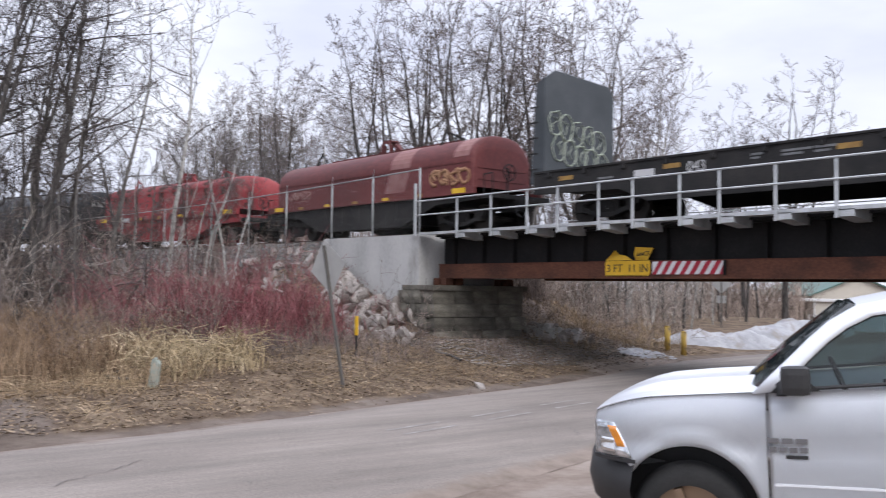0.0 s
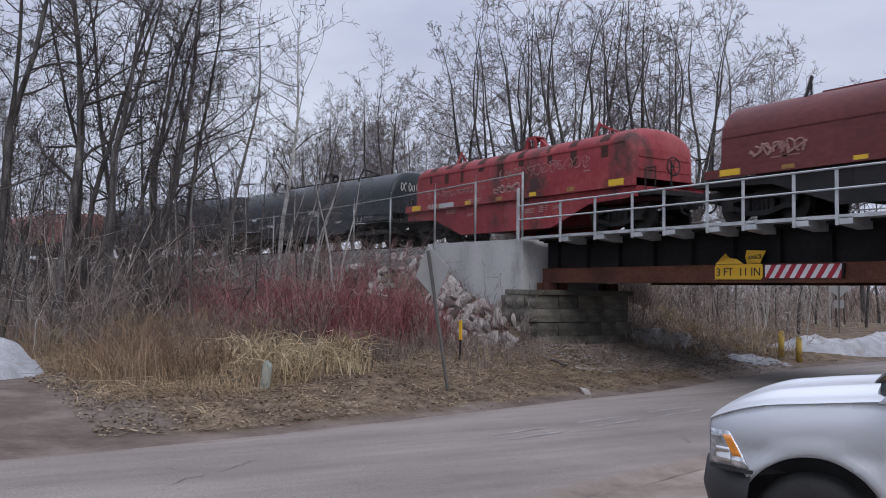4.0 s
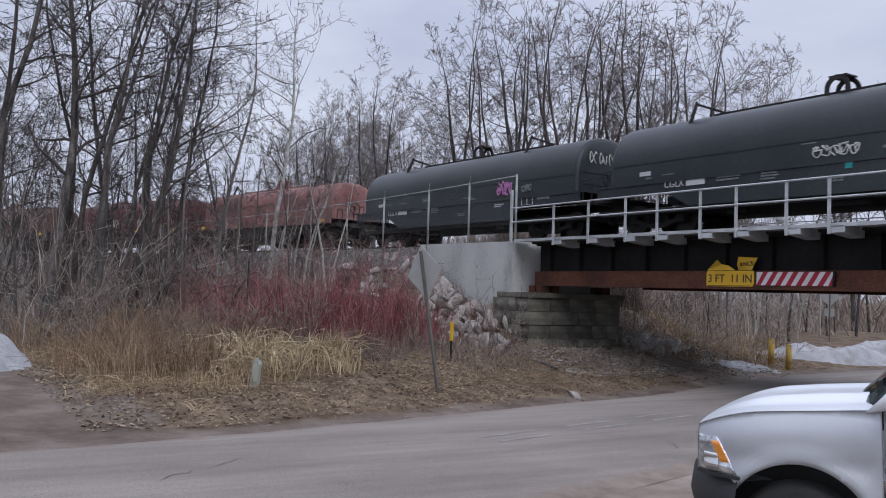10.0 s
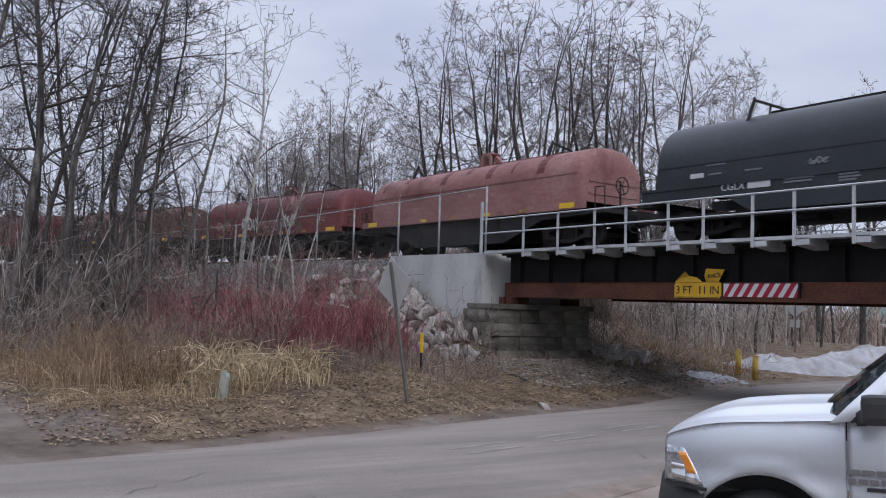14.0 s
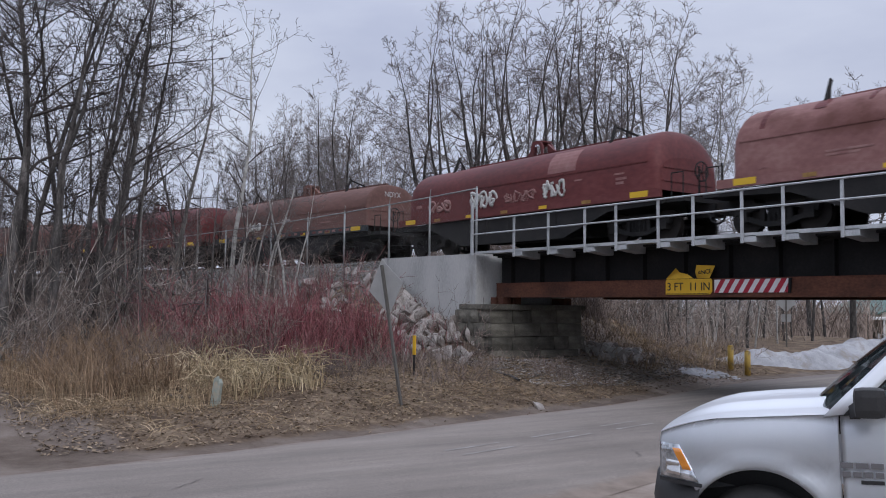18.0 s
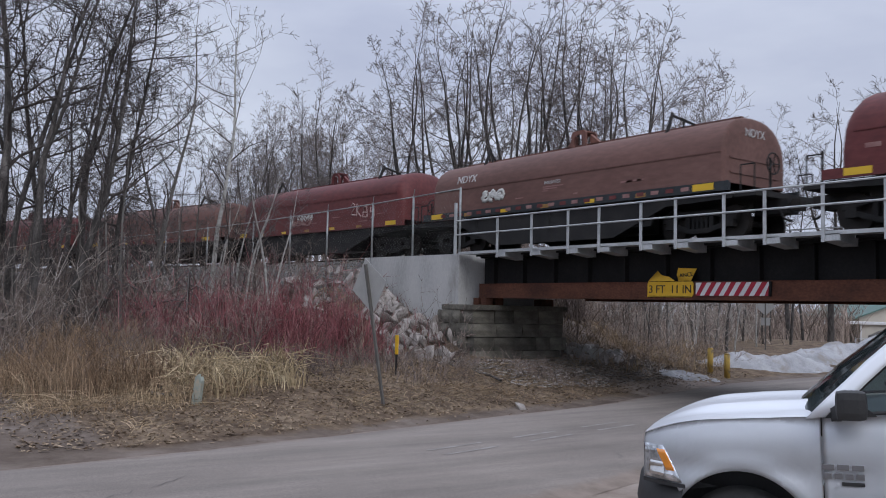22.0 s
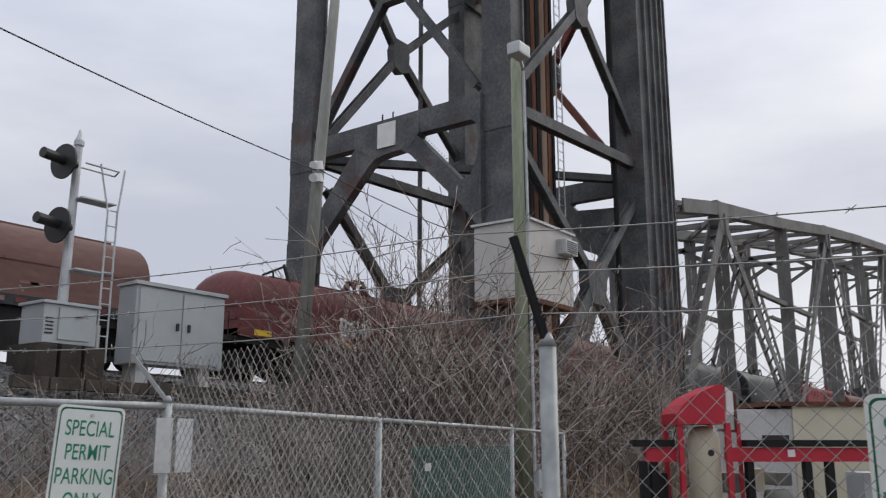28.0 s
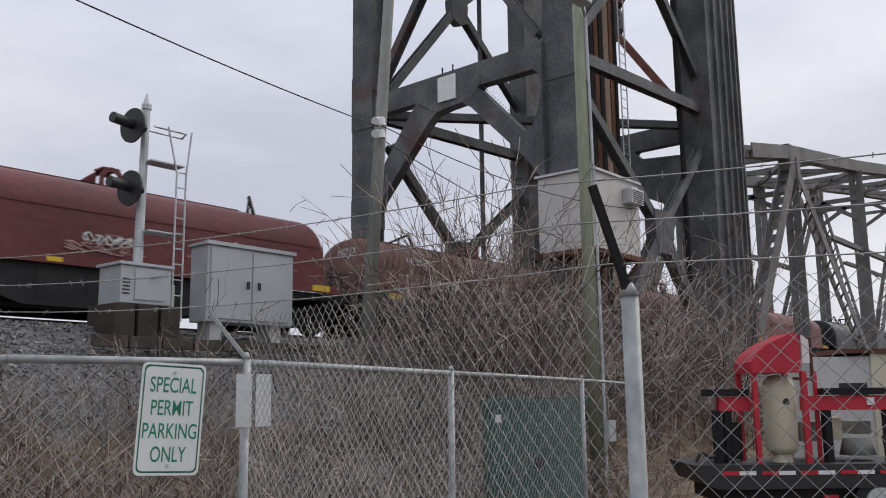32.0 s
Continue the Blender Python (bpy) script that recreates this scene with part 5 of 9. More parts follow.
for stroke in (
        [(2.74, 2.10), (2.84, 2.18), (2.96, 2.12), (2.92, 1.95), (2.72, 1.74), (2.82, 1.72), (3.04, 1.70)],
        [(3.12, 2.14), (3.10, 1.66)], [(3.36, 2.06), (3.12, 1.86), (3.40, 1.62)],
        [(3.78, 1.98), (3.60, 1.99), (3.54, 1.78), (3.50, 1.60), (3.74, 1.58), (3.80, 1.76), (3.56, 1.78)], [(3.74, 2.04), (3.82, 1.56)],
        [(4.00, 1.96), (4.02, 1.76), (4.20, 1.80)], [(4.20, 2.00), (4.26, 1.60), (4.20, 1.46), (3.98, 1.50), (4.14, 1.58)]):
    t = Tubes()
    t.add([np.array((x, -1.535, z)) for x, z in stroke], [0.026] * len(stroke), 4)
    t.make("graffiti", M_TAG, c, "sprayed pinkish-white tag")
bars(c, 3.2, 1.42, [0.62, 0.7, 0.6], h=0.035, mat=M_FADED)
squiggle(65, -1.7, 1.48, 1.6, 0.2, 4, M_FADED, c, r=0.03)
add_car(-28.5, coil_car("brown-grey weathered coil car", "brown", 2.2, 0.3, (1.1, 1.34), "dark_red"))
add_car(-42.8, coil_car("dark red weathered coil car", "dark_red", 2.2, 0.4, (1.1, 1.34), "dark_red"))


# the hoods are narrower than the sills; what is painted on them follows
wear = random.Random(9)
for offset, car in TRAIN:
    for ob in list(car.children):
        kind = ob.name.split(".")[0]
        if car is flat:
            continue
        if kind == "hood":
            ob.scale.y = 0.87
        elif kind in ("graffiti", "stencil_bar", "paint_patch"):
            if max(v.co.z for v in ob.data.vertices) > FOOT[car] + 0.02:
                ob.scale.y = 0.87
        elif kind == "lettering" and ob.location.z > FOOT[car]:
            ob.location.y *= 0.87
    if car is not flat:
        dark = "black" in (car.get("label") or "")
        for k in range(5):
            x, z = wear.uniform(-5.2, 4.8), wear.choice((1.52, 1.58, 1.66, 1.9))
            bm = bmesh.new()
            w = wear.uniform(0.15, 0.6)
            box(bm, x, x + w, -1.331, -1.326, z, z + wear.uniform(0.025, 0.05))
            part("stencil_bar", bm, M_STENCIL_DIM if dark else M_FADED, car)


def track_pose(x):
    h = math.degrees(math.atan2(track_y(x + 5) - track_y(x - 5), 10))
    return pose(x, (track_y(x + 4.75) + track_y(x - 4.75)) / 2, RAIL_Z, 0, 0, h)


def motions():
    """The train rolls to the right at an even 4.38 m/s."""
    for offset, car in TRAIN:
        rows = []
        for t in range(0, 33, 2):
            rows.append((float(t), track_pose(-3.1 + 4.38 * (t - 25.6) + offset)))
        walk(car, rows)

# ---- silver pickup truck ----
M_SILVER = plain("silver_paint", (0.73, 0.755, 0.79), 0.42, metal=0.25, coat=0.35)
M_TRIM = material("black_plastic", [(0.018, 0.018, 0.019), (0.03, 0.03, 0.031)], 0.6, fine=60, bump=0.05)
M_BADGE = plain("badge_metal", (0.22, 0.22, 0.23), 0.35, metal=0.7)
M_WSCREEN = plain("dark_windscreen", (0.03, 0.042, 0.045), 0.05, coat=0.3)
M_CHROME = plain("chrome", (0.7, 0.7, 0.7), 0.12, metal=1.0)
M_GLASS = plain("tinted_glass", (0.085, 0.15, 0.145), 0.02)
gb = M_GLASS.node_tree.nodes["Principled BSDF"]
gb.inputs["Transmission Weight"].default_value, gb.inputs["IOR"].default_value = 1.0, 1.05
gb.inputs["Coat Weight"].default_value = 1.0
wb = M_WSCREEN.node_tree.nodes["Principled BSDF"]
wb.inputs["Transmission Weight"].default_value, wb.inputs["IOR"].default_value = 0.6, 1.1
M_TAIL = plain("tail_lamp_red", (0.33, 0.004, 0.007), 0.12, coat=1.0)
M_LAMP = material("headlamp", [(0.16, 0.17, 0.18), (0.42, 0.44, 0.46), (0.75, 0.77, 0.80)], 0.12, metal=0.75, scale=9, fine=26, bump=0.0, spec=0.6)
M_AMBER = plain("amber_lens", (0.75, 0.26, 0.02), 0.15, coat=1.0)
LT, XR, XF, WZ, WR = 5.03, 1.24, 4.37, 0.41, 0.41
ARCH = {XR: (0.54, 0.57, 0.42), XF: (0.46, 0.47, 0.46)}  # half width, height, centre height


def t_width(x):
    w = 1.0
    if x > 4.45:
        w -= 0.24 * ((x - 4.45) / (LT - 4.45)) ** 2.8
    if x < 0.25:
        w -= 0.03 * ((0.25 - x) / 0.25) ** 2
    return w


def t_top(x):
    if x < 2.36:
        return 1.395 + 0.035 * (2.36 - x)
    if x < 3.865:
        return 1.275 + 0.07 * (3.865 - x)
    s = (x - 3.865) / (LT - 3.865)
    return 1.285 - 0.07 * s - 0.10 * max(0, (s - 0.55) / 0.45) ** 2.2


def t_bottom(x):
    z = 0.52 if x < 4.76 else 0.80
    for xw, (aw, ah, ac) in ARCH.items():
        d = abs(x - xw)
        if d < aw:
            z = max(z, ac + ah * math.sqrt(1 - (d / aw) ** 2))
    return z


def t_bulge(x, z, top):
    s = (z - 0.5) / max(0.2, top - 0.5)
    b = 0.985 + 0.03 * math.sin(math.pi * min(1, max(0, s * 0.95))) - 0.085 * max(0, (s - 0.78) / 0.22) ** 2
    b -= 0.018 * math.exp(-((z - 0.93) / 0.05) ** 2)
    for xw, (aw, ah, ac) in ARCH.items():
        d = math.hypot((x - xw) / aw, (z - ac) / ah)
        b += 0.026 * max(0, 1 - abs(d - 1.06) / 0.2)
    return b


pickup = thing("pickup_truck", "silver single-cab pickup truck parked on the sandy verge", "truck",
               pose(-0.16, 8.09, 0.05, 0, 2.1, 209.75))
tx = sorted(set(np.round(np.concatenate([np.arange(0.1, LT, 0.09), np.arange(XR - 0.54, XR + 0.55, 0.035), np.arange(XF - 0.54, XF + 0.55, 0.035), [2.34, 2.345, 2.38, 3.8, 3.861, 3.869, 3.9, 3.95, LT - 0.02, LT]]), 4)))
PANELS = [("bed_side", 0.1, 2.345), ("door", 2.38, 3.861), ("fender", 3.869, LT)]
for sy in (1, -1):
    for pname, a, b in PANELS:
        st = [x for x in tx if a <= x <= b]
        bm = bmesh.new()
        R = 11
        cols = []
        for x in st:
            zb, zt = t_bottom(x), t_top(x)
            cols.append([bm.verts.new((x, sy * t_width(x) * t_bulge(x, zb + (zt - zb) * i / R, zt), zb + (zt - zb) * i / R)) for i in range(R + 1)])
        for c0, c1 in zip(cols, cols[1:]):
            for i in range(R):
                bm.faces.new((c0[i], c1[i], c1[i + 1], c0[i + 1]) if sy < 0 else (c0[i + 1], c1[i + 1], c1[i], c0[i]))
        bmesh.ops.solidify(bm, geom=bm.faces[:], thickness=0.03)
        ob = part(pname, bm, M_SILVER, pickup, "silver painted " + pname.replace("_", " "), smooth=True)
        if pname == "door":
            bm = bmesh.new()
            box(bm, 2.75, 2.99, sy * 1.0 - 0.025, sy * 1.0 + 0.025, 1.16, 1.22, bevel=0.015)
            part("door_handle", bm, M_TRIM, ob, "black door handle")
        if pname == "fender":
            for i, (bx, bw, bz) in enumerate([(3.98 + k * 0.085, 0.07, 0.97) for k in range(3)] + [(3.98 + k * 0.062, 0.048, 0.915) for k in range(4)]):
                bm = bmesh.new()
                box(bm, bx - 0.35, bx - 0.35 + bw, sy * 1.008 - 0.012, sy * 1.008 + 0.012, bz, bz + 0.034, bevel=0.003)
                part("badge", bm, M_BADGE, pickup, "plain metal badge bar")
            bm = bmesh.new()
            box(bm, 3.76 - 0.13, 3.76, sy * 1.008 - 0.012, sy * 1.008 + 0.012, 0.875, 0.897, bevel=0.003)
            part("badge", bm, M_BLACK, pickup, "small black badge bar")
        if pname != "fender":
            bm = bmesh.new()
            x0m, x1m = (1.82, b) if pname == "bed_side" else (a + 0.01, b - 0.01)
            box(bm, x0m, x1m, sy * 1.002 - 0.006, sy * 1.002 + 0.006, 0.695, 0.715, bevel=0.003)
            part("side_moulding", bm, M_SILVER, ob)
        if pname == "bed_side":
            bm = bmesh.new()
            beam(bm, (0.1, sy * 0.925, 1.472), (2.34, sy * 0.925, 1.395), 0.10, 0.022)
            part("rail_cap", bm, M_TRIM, ob, "black bed rail cap")
            bm = bmesh.new()
            rod(bm, (0.66, sy * 0.995, 1.12), (0.66, sy * 1.005, 1.12), 0.095, sides=24)
            if sy > 0:
                part("fuel_door", bm, M_SILVER, ob)
            else:
                bm.free()
    # arch lips
    for xw in (XR, XF):
        bm = bmesh.new()
        aw, ah, ac = ARCH[xw]
        prism(bm, [(xw + (aw + 0.03) * math.cos(a), ac + (ah + 0.03) * math.sin(a)) for a in np.linspace(0.0, math.pi, 15)], sy * 0.55, sy * 0.57)
        part("wheel_well", bm, M_TRIM, pickup)
# rocker and lower body, bed, hood, front and rear
bm = bmesh.new()
box(bm, 1.8, 3.82, -0.93, 0.93, 0.42, 0.54, bevel=0.03)
box(bm, 0.2, 0.7, -0.9, 0.9, 0.45, 0.56)
box(bm, 0.2, 5.0, -0.5, 0.5, 0.36, 0.5)
part("chassis", bm, M_TRIM, pickup)
bm = bmesh.new()
box(bm, 0.12, 2.28, -0.85, 0.85, 0.86, 0.9)
part("bed_floor", bm, M_TRIM, pickup, "black bed liner")
bm = bmesh.new()
box(bm, 2.26, 2.31, -0.9, 0.9, 0.9, 1.42)
part("bed_front", bm, M_TRIM, pickup, "black bed liner")
for sy in (-1, 1):
    bm = bmesh.new()
    prism(bm, [(0.12, 0.9), (2.28, 0.9), (2.28, 1.395), (0.12, 1.468)], sy * 0.885 - 0.02, sy * 0.885 + 0.02)
    part("bed_liner", bm, M_TRIM, pickup, "black bed liner")
bm = bmesh.new()
box(bm, 0.07, 0.13, -0.80, 0.80, 0.68, 1.45, bevel=0.02)
part("tailgate", bm, M_SILVER, pickup)
bm = bmesh.new()
box(bm, 0.06, 0.15, -0.84, 0.84, 1.445, 1.48, bevel=0.01)
part("tailgate_cap", bm, M_TRIM, pickup)
bm = bmesh.new()
box(bm, -0.10, 0.12, -0.95, 0.95, 0.46, 0.66, bevel=0.04)
part("rear_bumper", bm, M_TRIM, pickup, "black rear bumper")
for sy in (-1, 1):
    bm = bmesh.new()
    prism(bm, [(0.06, 0.85), (0.25, 0.87), (0.24, 1.30), (0.07, 1.31)], sy * 0.84, sy * 1.012)
    bmesh.ops.bevel(bm, geom=bm.edges[:], offset=0.015, segments=2, affect="EDGES")
    tl = part("tail_lamp", bm, M_TAIL, pickup, "red tail lamp")
    bm = bmesh.new()
    box(bm, 0.058, 0.10, sy * 0.91 - 0.045, sy * 0.91 + 0.045, 0.95, 1.02, bevel=0.008)
    part("reverse_lens", bm, M_LAMP, tl)
hx = [x for x in tx if x >= 3.8]
bm = bmesh.new()
cols = []
for x in hx:
    zt, w = t_top(x), t_width(x) * 0.915
    row = []
    for i in range(33):
        u = -1 + i / 16
        ridge = (0.030 * math.exp(-((abs(u) - 0.46) / 0.10) ** 2) - 0.012 * math.exp(-((abs(u) - 0.66) / 0.09) ** 2)) * min(1, (LT - x) / 0.45)
        row.append(bm.verts.new((x, u * w, zt + 0.004 + 0.050 * (1 - abs(u) ** 2.4) * min(1, 0.4 + (LT - x) * 0.8) + ridge)))
    cols.append(row)
for c0, c1 in zip(cols, cols[1:]):
    for i in range(32):
        bm.faces.new((c0[i], c1[i], c1[i + 1], c0[i + 1]))
bmesh.ops.recalc_face_normals(bm, faces=bm.faces[:])
part("bonnet", bm, M_SILVER, pickup, "silver bonnet with two raised creases", smooth=True)
bm = bmesh.new()
box(bm, LT - 0.16, LT - 0.01, -0.70, 0.70, 0.72, 1.06, bevel=0.04)
gr = part("grille", bm, M_TRIM, pickup, "black grille")
bm = bmesh.new()
beam(bm, (LT, -0.66, 0.84), (LT, 0.66, 0.84), 0.04, 0.07)
beam(bm, (LT, 0, 0.70), (LT, 0, 0.98), 0.09, 0.04)
part("grille_bar", bm, M_SILVER, gr)
bm = bmesh.new()
bpts = [(LT + 0.12 - 0.42 * abs(u) ** 3.0, u * 1.0) for u in np.linspace(-1, 1, 17)]
vv = []
for x, y in bpts:
    vv.append([bm.verts.new((x - 0.18, y * 0.97, 0.46)), bm.verts.new((x, y, 0.48)), bm.verts.new((x + 0.03, y * 1.02, 0.62)), bm.verts.new((x, y * 1.01, 0.79)), bm.verts.new((x - 0.22, y * 0.95, 0.815))])
for a, b in zip(vv, vv[1:]):
    for i in range(4):
        bm.faces.new((a[i], b[i], b[i + 1], a[i + 1]))
bmesh.ops.recalc_face_normals(bm, faces=bm.faces[:])
part("front_bumper", bm, M_TRIM, pickup, "matt black front bumper", smooth=True)


def lamp_patch(sy, x0, x1, z0, z1, lift, skew=0.06):
    """A lens that follows the curve of the fender."""
    bm = bmesh.new()
    g = []
    for i in range(13):
        row = []
        for j in range(6):
            v = j / 5
            x = x0 + (x1 - x0) * i / 12 - skew * v * (1 - i / 12 if x1 > 5 else 1.0)
            z = z0 + (z1 - z0) * v
            zt = t_top(x)
            row.append(bm.verts.new((x, sy * (t_width(x) * t_bulge(x, min(z, zt), zt) + lift), min(z, zt - 0.01))))
        g.append(row)
    for a, b in zip(g, g[1:]):
        for j in range(5):
            bm.faces.new((a[j], b[j], b[j + 1], a[j + 1]))
    bmesh.ops.recalc_face_normals(bm, faces=bm.faces[:])
    bmesh.ops.solidify(bm, geom=bm.faces[:], thickness=0.015)
    return bm


for sy in (-1, 1):
    hl = part("headlamp", lamp_patch(sy, 4.74, LT - 0.005, 0.83, 1.06, 0.012, -0.13), M_LAMP, pickup, "clear headlamp", smooth=True)
    part("turn_lens", lamp_patch(sy, 4.79, 4.85, 0.90, 1.035, 0.018, -0.07), M_AMBER, hl, "amber turn lens", smooth=True)
    part("lamp_bowl", lamp_patch(sy, 4.87, 4.98, 0.86, 0.95, 0.017, 0.0), M_CHROME, hl, "bright lamp bowl", smooth=True)
    part("lamp_surround", lamp_patch(sy, 4.72, LT, 0.80, 0.825, 0.014, 0.0), M_TRIM, hl)
bm = bmesh.new()
box(bm, LT - 0.14, LT - 0.04, -0.72, 0.72, 0.60, 1.06, bevel=0.02)
part("front_panel", bm, M_TRIM, pickup)
# cab
CABX = 0.38
cab_of = new("cab")
cab_of.empty_display_size = 0.2
cab_of.parent = pickup
cab_of.matrix_basis = pose(CABX, 0, 0)
def cab_y(z):
    """Half-width of the cab, leaning in towards the roof."""
    return 0.955 - 0.15 * max(0, (z - 1.25) / 0.65) ** 1.25


OUTER = [(3.58, 1.272), (3.46, 1.395), (3.33, 1.52), (3.21, 1.64), (3.09, 1.745), (2.92, 1.845), (2.66, 1.895), (2.40, 1.905), (2.18, 1.893), (2.10, 1.83), (2.06, 1.70), (2.02, 1.54), (1.975, 1.37)]
INNER = [(3.41, 1.30), (3.31, 1.40), (3.21, 1.505), (3.10, 1.61), (2.98, 1.70), (2.83, 1.775), (2.62, 1.803), (2.46, 1.808), (2.40, 1.80), (2.375, 1.765), (2.37, 1.66), (2.37, 1.52), (2.37, 1.38)]
for sy in (-1, 1):
    bm = bmesh.new()
    rows_ = []
    for (ox, oz), (ix, iz) in zip(OUTER, INNER):
        row = []
        for k in range(4):
            u = k / 3
            x, z = ox + (ix - ox) * u, oz + (iz - oz) * u
            row.append(bm.verts.new((x, sy * (cab_y(z) - 0.02 * (1 - u) ** 2), z)))
        rows_.append(row)
    for a, b in zip(rows_, rows_[1:]):
        for k in range(3):
            bm.faces.new((a[k], b[k], b[k + 1], a[k + 1]))
    bmesh.ops.recalc_face_normals(bm, faces=bm.faces[:])
    bmesh.ops.solidify(bm, geom=bm.faces[:], thickness=0.02)
    part("window_frame", bm, M_SILVER, cab_of, "silver pillars and window frame", smooth=True)
    bm = bmesh.new()
    pipe(bm, [(2.31, sy * (cab_y(z) + 0.001), z) for z in (1.37, 1.5, 1.65, 1.8)], 0.004, sides=5)
    part("door_seam", bm, M_TRIM, cab_of)
    bm = bmesh.new()
    q = [Vector((x, sy * (cab_y(z) - 0.014), z)) for x, z in INNER]
    bm.faces.new([bm.verts.new(p) for p in q])
    wnd = part("side_window", bm, M_GLASS, cab_of, "greenish tinted side window")
    wnd.visible_shadow = False
    bm = bmesh.new()
    pipe(bm, q + [q[0]], 0.013, sides=6)
    part("window_seal", bm, M_TRIM, wnd)
    bm = bmesh.new()
    box(bm, 3.22, 3.40, sy * 1.11 - 0.09, sy * 1.11 + 0.09, 1.29, 1.47, bevel=0.05)
    beam(bm, (3.40, sy * 0.93, 1.30), (3.36, sy * 1.05, 1.34), 0.06, 0.08)
    prism(bm, [(3.16, 1.30), (3.46, 1.285), (3.34, 1.42), (3.30, 1.42)], sy * 0.945, sy * 0.955)
    part("wing_mirror", bm, M_TRIM, cab_of, "black wing mirror")
bm = bmesh.new()
rows_ = []
for x, z in OUTER[5:10]:
    rows_.append([bm.verts.new((x, u * (cab_y(z) - 0.02), z + 0.035 * (1 - u * u))) for u in np.linspace(-1, 1, 13)])
for a, b in zip(rows_, rows_[1:]):
    for i in range(12):
        bm.faces.new((a[i], b[i], b[i + 1], a[i + 1]))
bmesh.ops.recalc_face_normals(bm, faces=bm.faces[:])
part("roof", bm, M_SILVER, cab_of, "silver roof", smooth=True)
bm = bmesh.new()
ws = []
for u in np.linspace(-1, 1, 9):
    ws.append([bm.verts.new((3.53 + 0.15 * (1 - u * u), u * 0.885, 1.28)), bm.verts.new((3.27 + 0.09 * (1 - u * u), u * 0.875, 1.57)), bm.verts.new((2.92 + 0.06 * (1 - u * u), u * 0.80, 1.845 + 0.03 * (1 - u * u)))])
for w0, w1 in zip(ws, ws[1:]):
    for i in range(2):
        bm.faces.new((w0[i], w1[i], w1[i + 1], w0[i + 1]))
o = part("windscreen", bm, M_WSCREEN, cab_of, "dark tinted windscreen")
o.visible_shadow = False
bm = bmesh.new()
bm.faces.new([bm.verts.new(p) for p in ((1.975, -0.74, 1.42), (1.975, 0.74, 1.42), (2.06, 0.62, 1.76), (2.06, -0.62, 1.76))])
o = part("rear_window", bm, M_GLASS, cab_of)
o.visible_shadow = False
bm = bmesh.new()
box(bm, 1.97, 2.0, -0.93, 0.93, 0.9, 1.40)
for sy in (-1, 1):
    prism(bm, [(1.98, 1.38), (2.01, 1.38), (2.12, 1.84), (2.09, 1.84)], sy * 0.70, sy * 0.90)
part("cab_back", bm, M_SILVER, cab_of)
bm = bmesh.new()
box(bm, 3.2, 3.52, -0.85, 0.85, 1.15, 1.29, bevel=0.03)
box(bm, 2.0, 3.5, -0.9, 0.9, 0.5, 0.56)
part("dashboard", bm, M_TRIM, cab_of)
for y in (-0.45, 0.45):
    bm = bmesh.new()
    box(bm, 2.1, 2.28, y - 0.27, y + 0.27, 0.8, 1.38, bevel=0.05)
    box(bm, 2.12, 2.24, y - 0.13, y + 0.13, 1.4, 1.6, bevel=0.04)
    part("seat", bm, material("seat_cloth", [(0.10, 0.10, 0.10), (0.16, 0.16, 0.155)], 0.95, bump=0.2), cab_of, "grey cloth seat")
bm = bmesh.new()
for i in range(20):
    a, b = 2 * math.pi * i / 20, 2 * math.pi * (i + 1) / 20
    rod(bm, (3.0 + 0.07 * math.sin(a), 0.42 + 0.19 * math.cos(a), 1.3 + 0.18 * math.sin(a)), (3.0 + 0.07 * math.sin(b), 0.42 + 0.19 * math.cos(b), 1.3 + 0.18 * math.sin(b)), 0.016, sides=5)
part("steering_wheel", bm, M_TRIM, cab_of)
bm = bmesh.new()
for y in (-0.25, 0.5):
    pipe(bm, [(3.58, y, 1.31), (3.49, y - 0.3, 1.335), (3.47, y - 0.45, 1.34)], 0.012)
box(bm, 3.50, 3.62, -0.7, 0.7, 1.285, 1.30)
part("wiper", bm, M_TRIM, cab_of)
for o in list(cab_of.children):
    o.parent = pickup
    o.matrix_basis = pose(CABX, 0, 0)
bpy.data.objects.remove(cab_of)
M_RIM = plain("bronze_rim", (0.30, 0.22, 0.155), 0.4, metal=0.8)
for xw in (XR, XF):
    for sy in (-1, 1):
        w = new("wheel")
        w.empty_display_size = 0.1
        w.parent = pickup
        w.matrix_basis = pose(xw, sy * 0.86, WZ - 0.005)
        bm = bmesh.new()
        prof = [(-0.12, 0.26), (-0.13, 0.33), (-0.10, 0.375), (0, WR), (0.10, 0.375), (0.13, 0.33), (0.12, 0.26)]
        ringv = []
        for i in range(32):
            a = 2 * math.pi * i / 32
            ringv.append([bm.verts.new((r * math.cos(a), yy, r * math.sin(a))) for yy, r in prof])
        for i in range(32):
            for j in range(len(prof) - 1):
                bm.faces.new((ringv[i][j], ringv[(i + 1) % 32][j], ringv[(i + 1) % 32][j + 1], ringv[i][j + 1]))
        bmesh.ops.recalc_face_normals(bm, faces=bm.faces[:])
        part("tyre", bm, M_RUBBER, w, "black tyre", smooth=True)
        bm = bmesh.new()
        rod(bm, (0, sy * 0.02, 0), (0, sy * 0.05, 0), 0.26, sides=32)
        for i in range(5):
            a = 2 * math.pi * i / 5
            beam(bm, (0, sy * 0.09, 0), (0.25 * math.cos(a), sy * 0.10, 0.25 * math.sin(a)), 0.05, 0.07, up=(0, 1, 0))
        rod(bm, (0, sy * 0.05, 0), (0, sy * 0.12, 0), 0.07, sides=16)
        part("rim", bm, M_RIM, w, "bronze-coloured alloy rim")

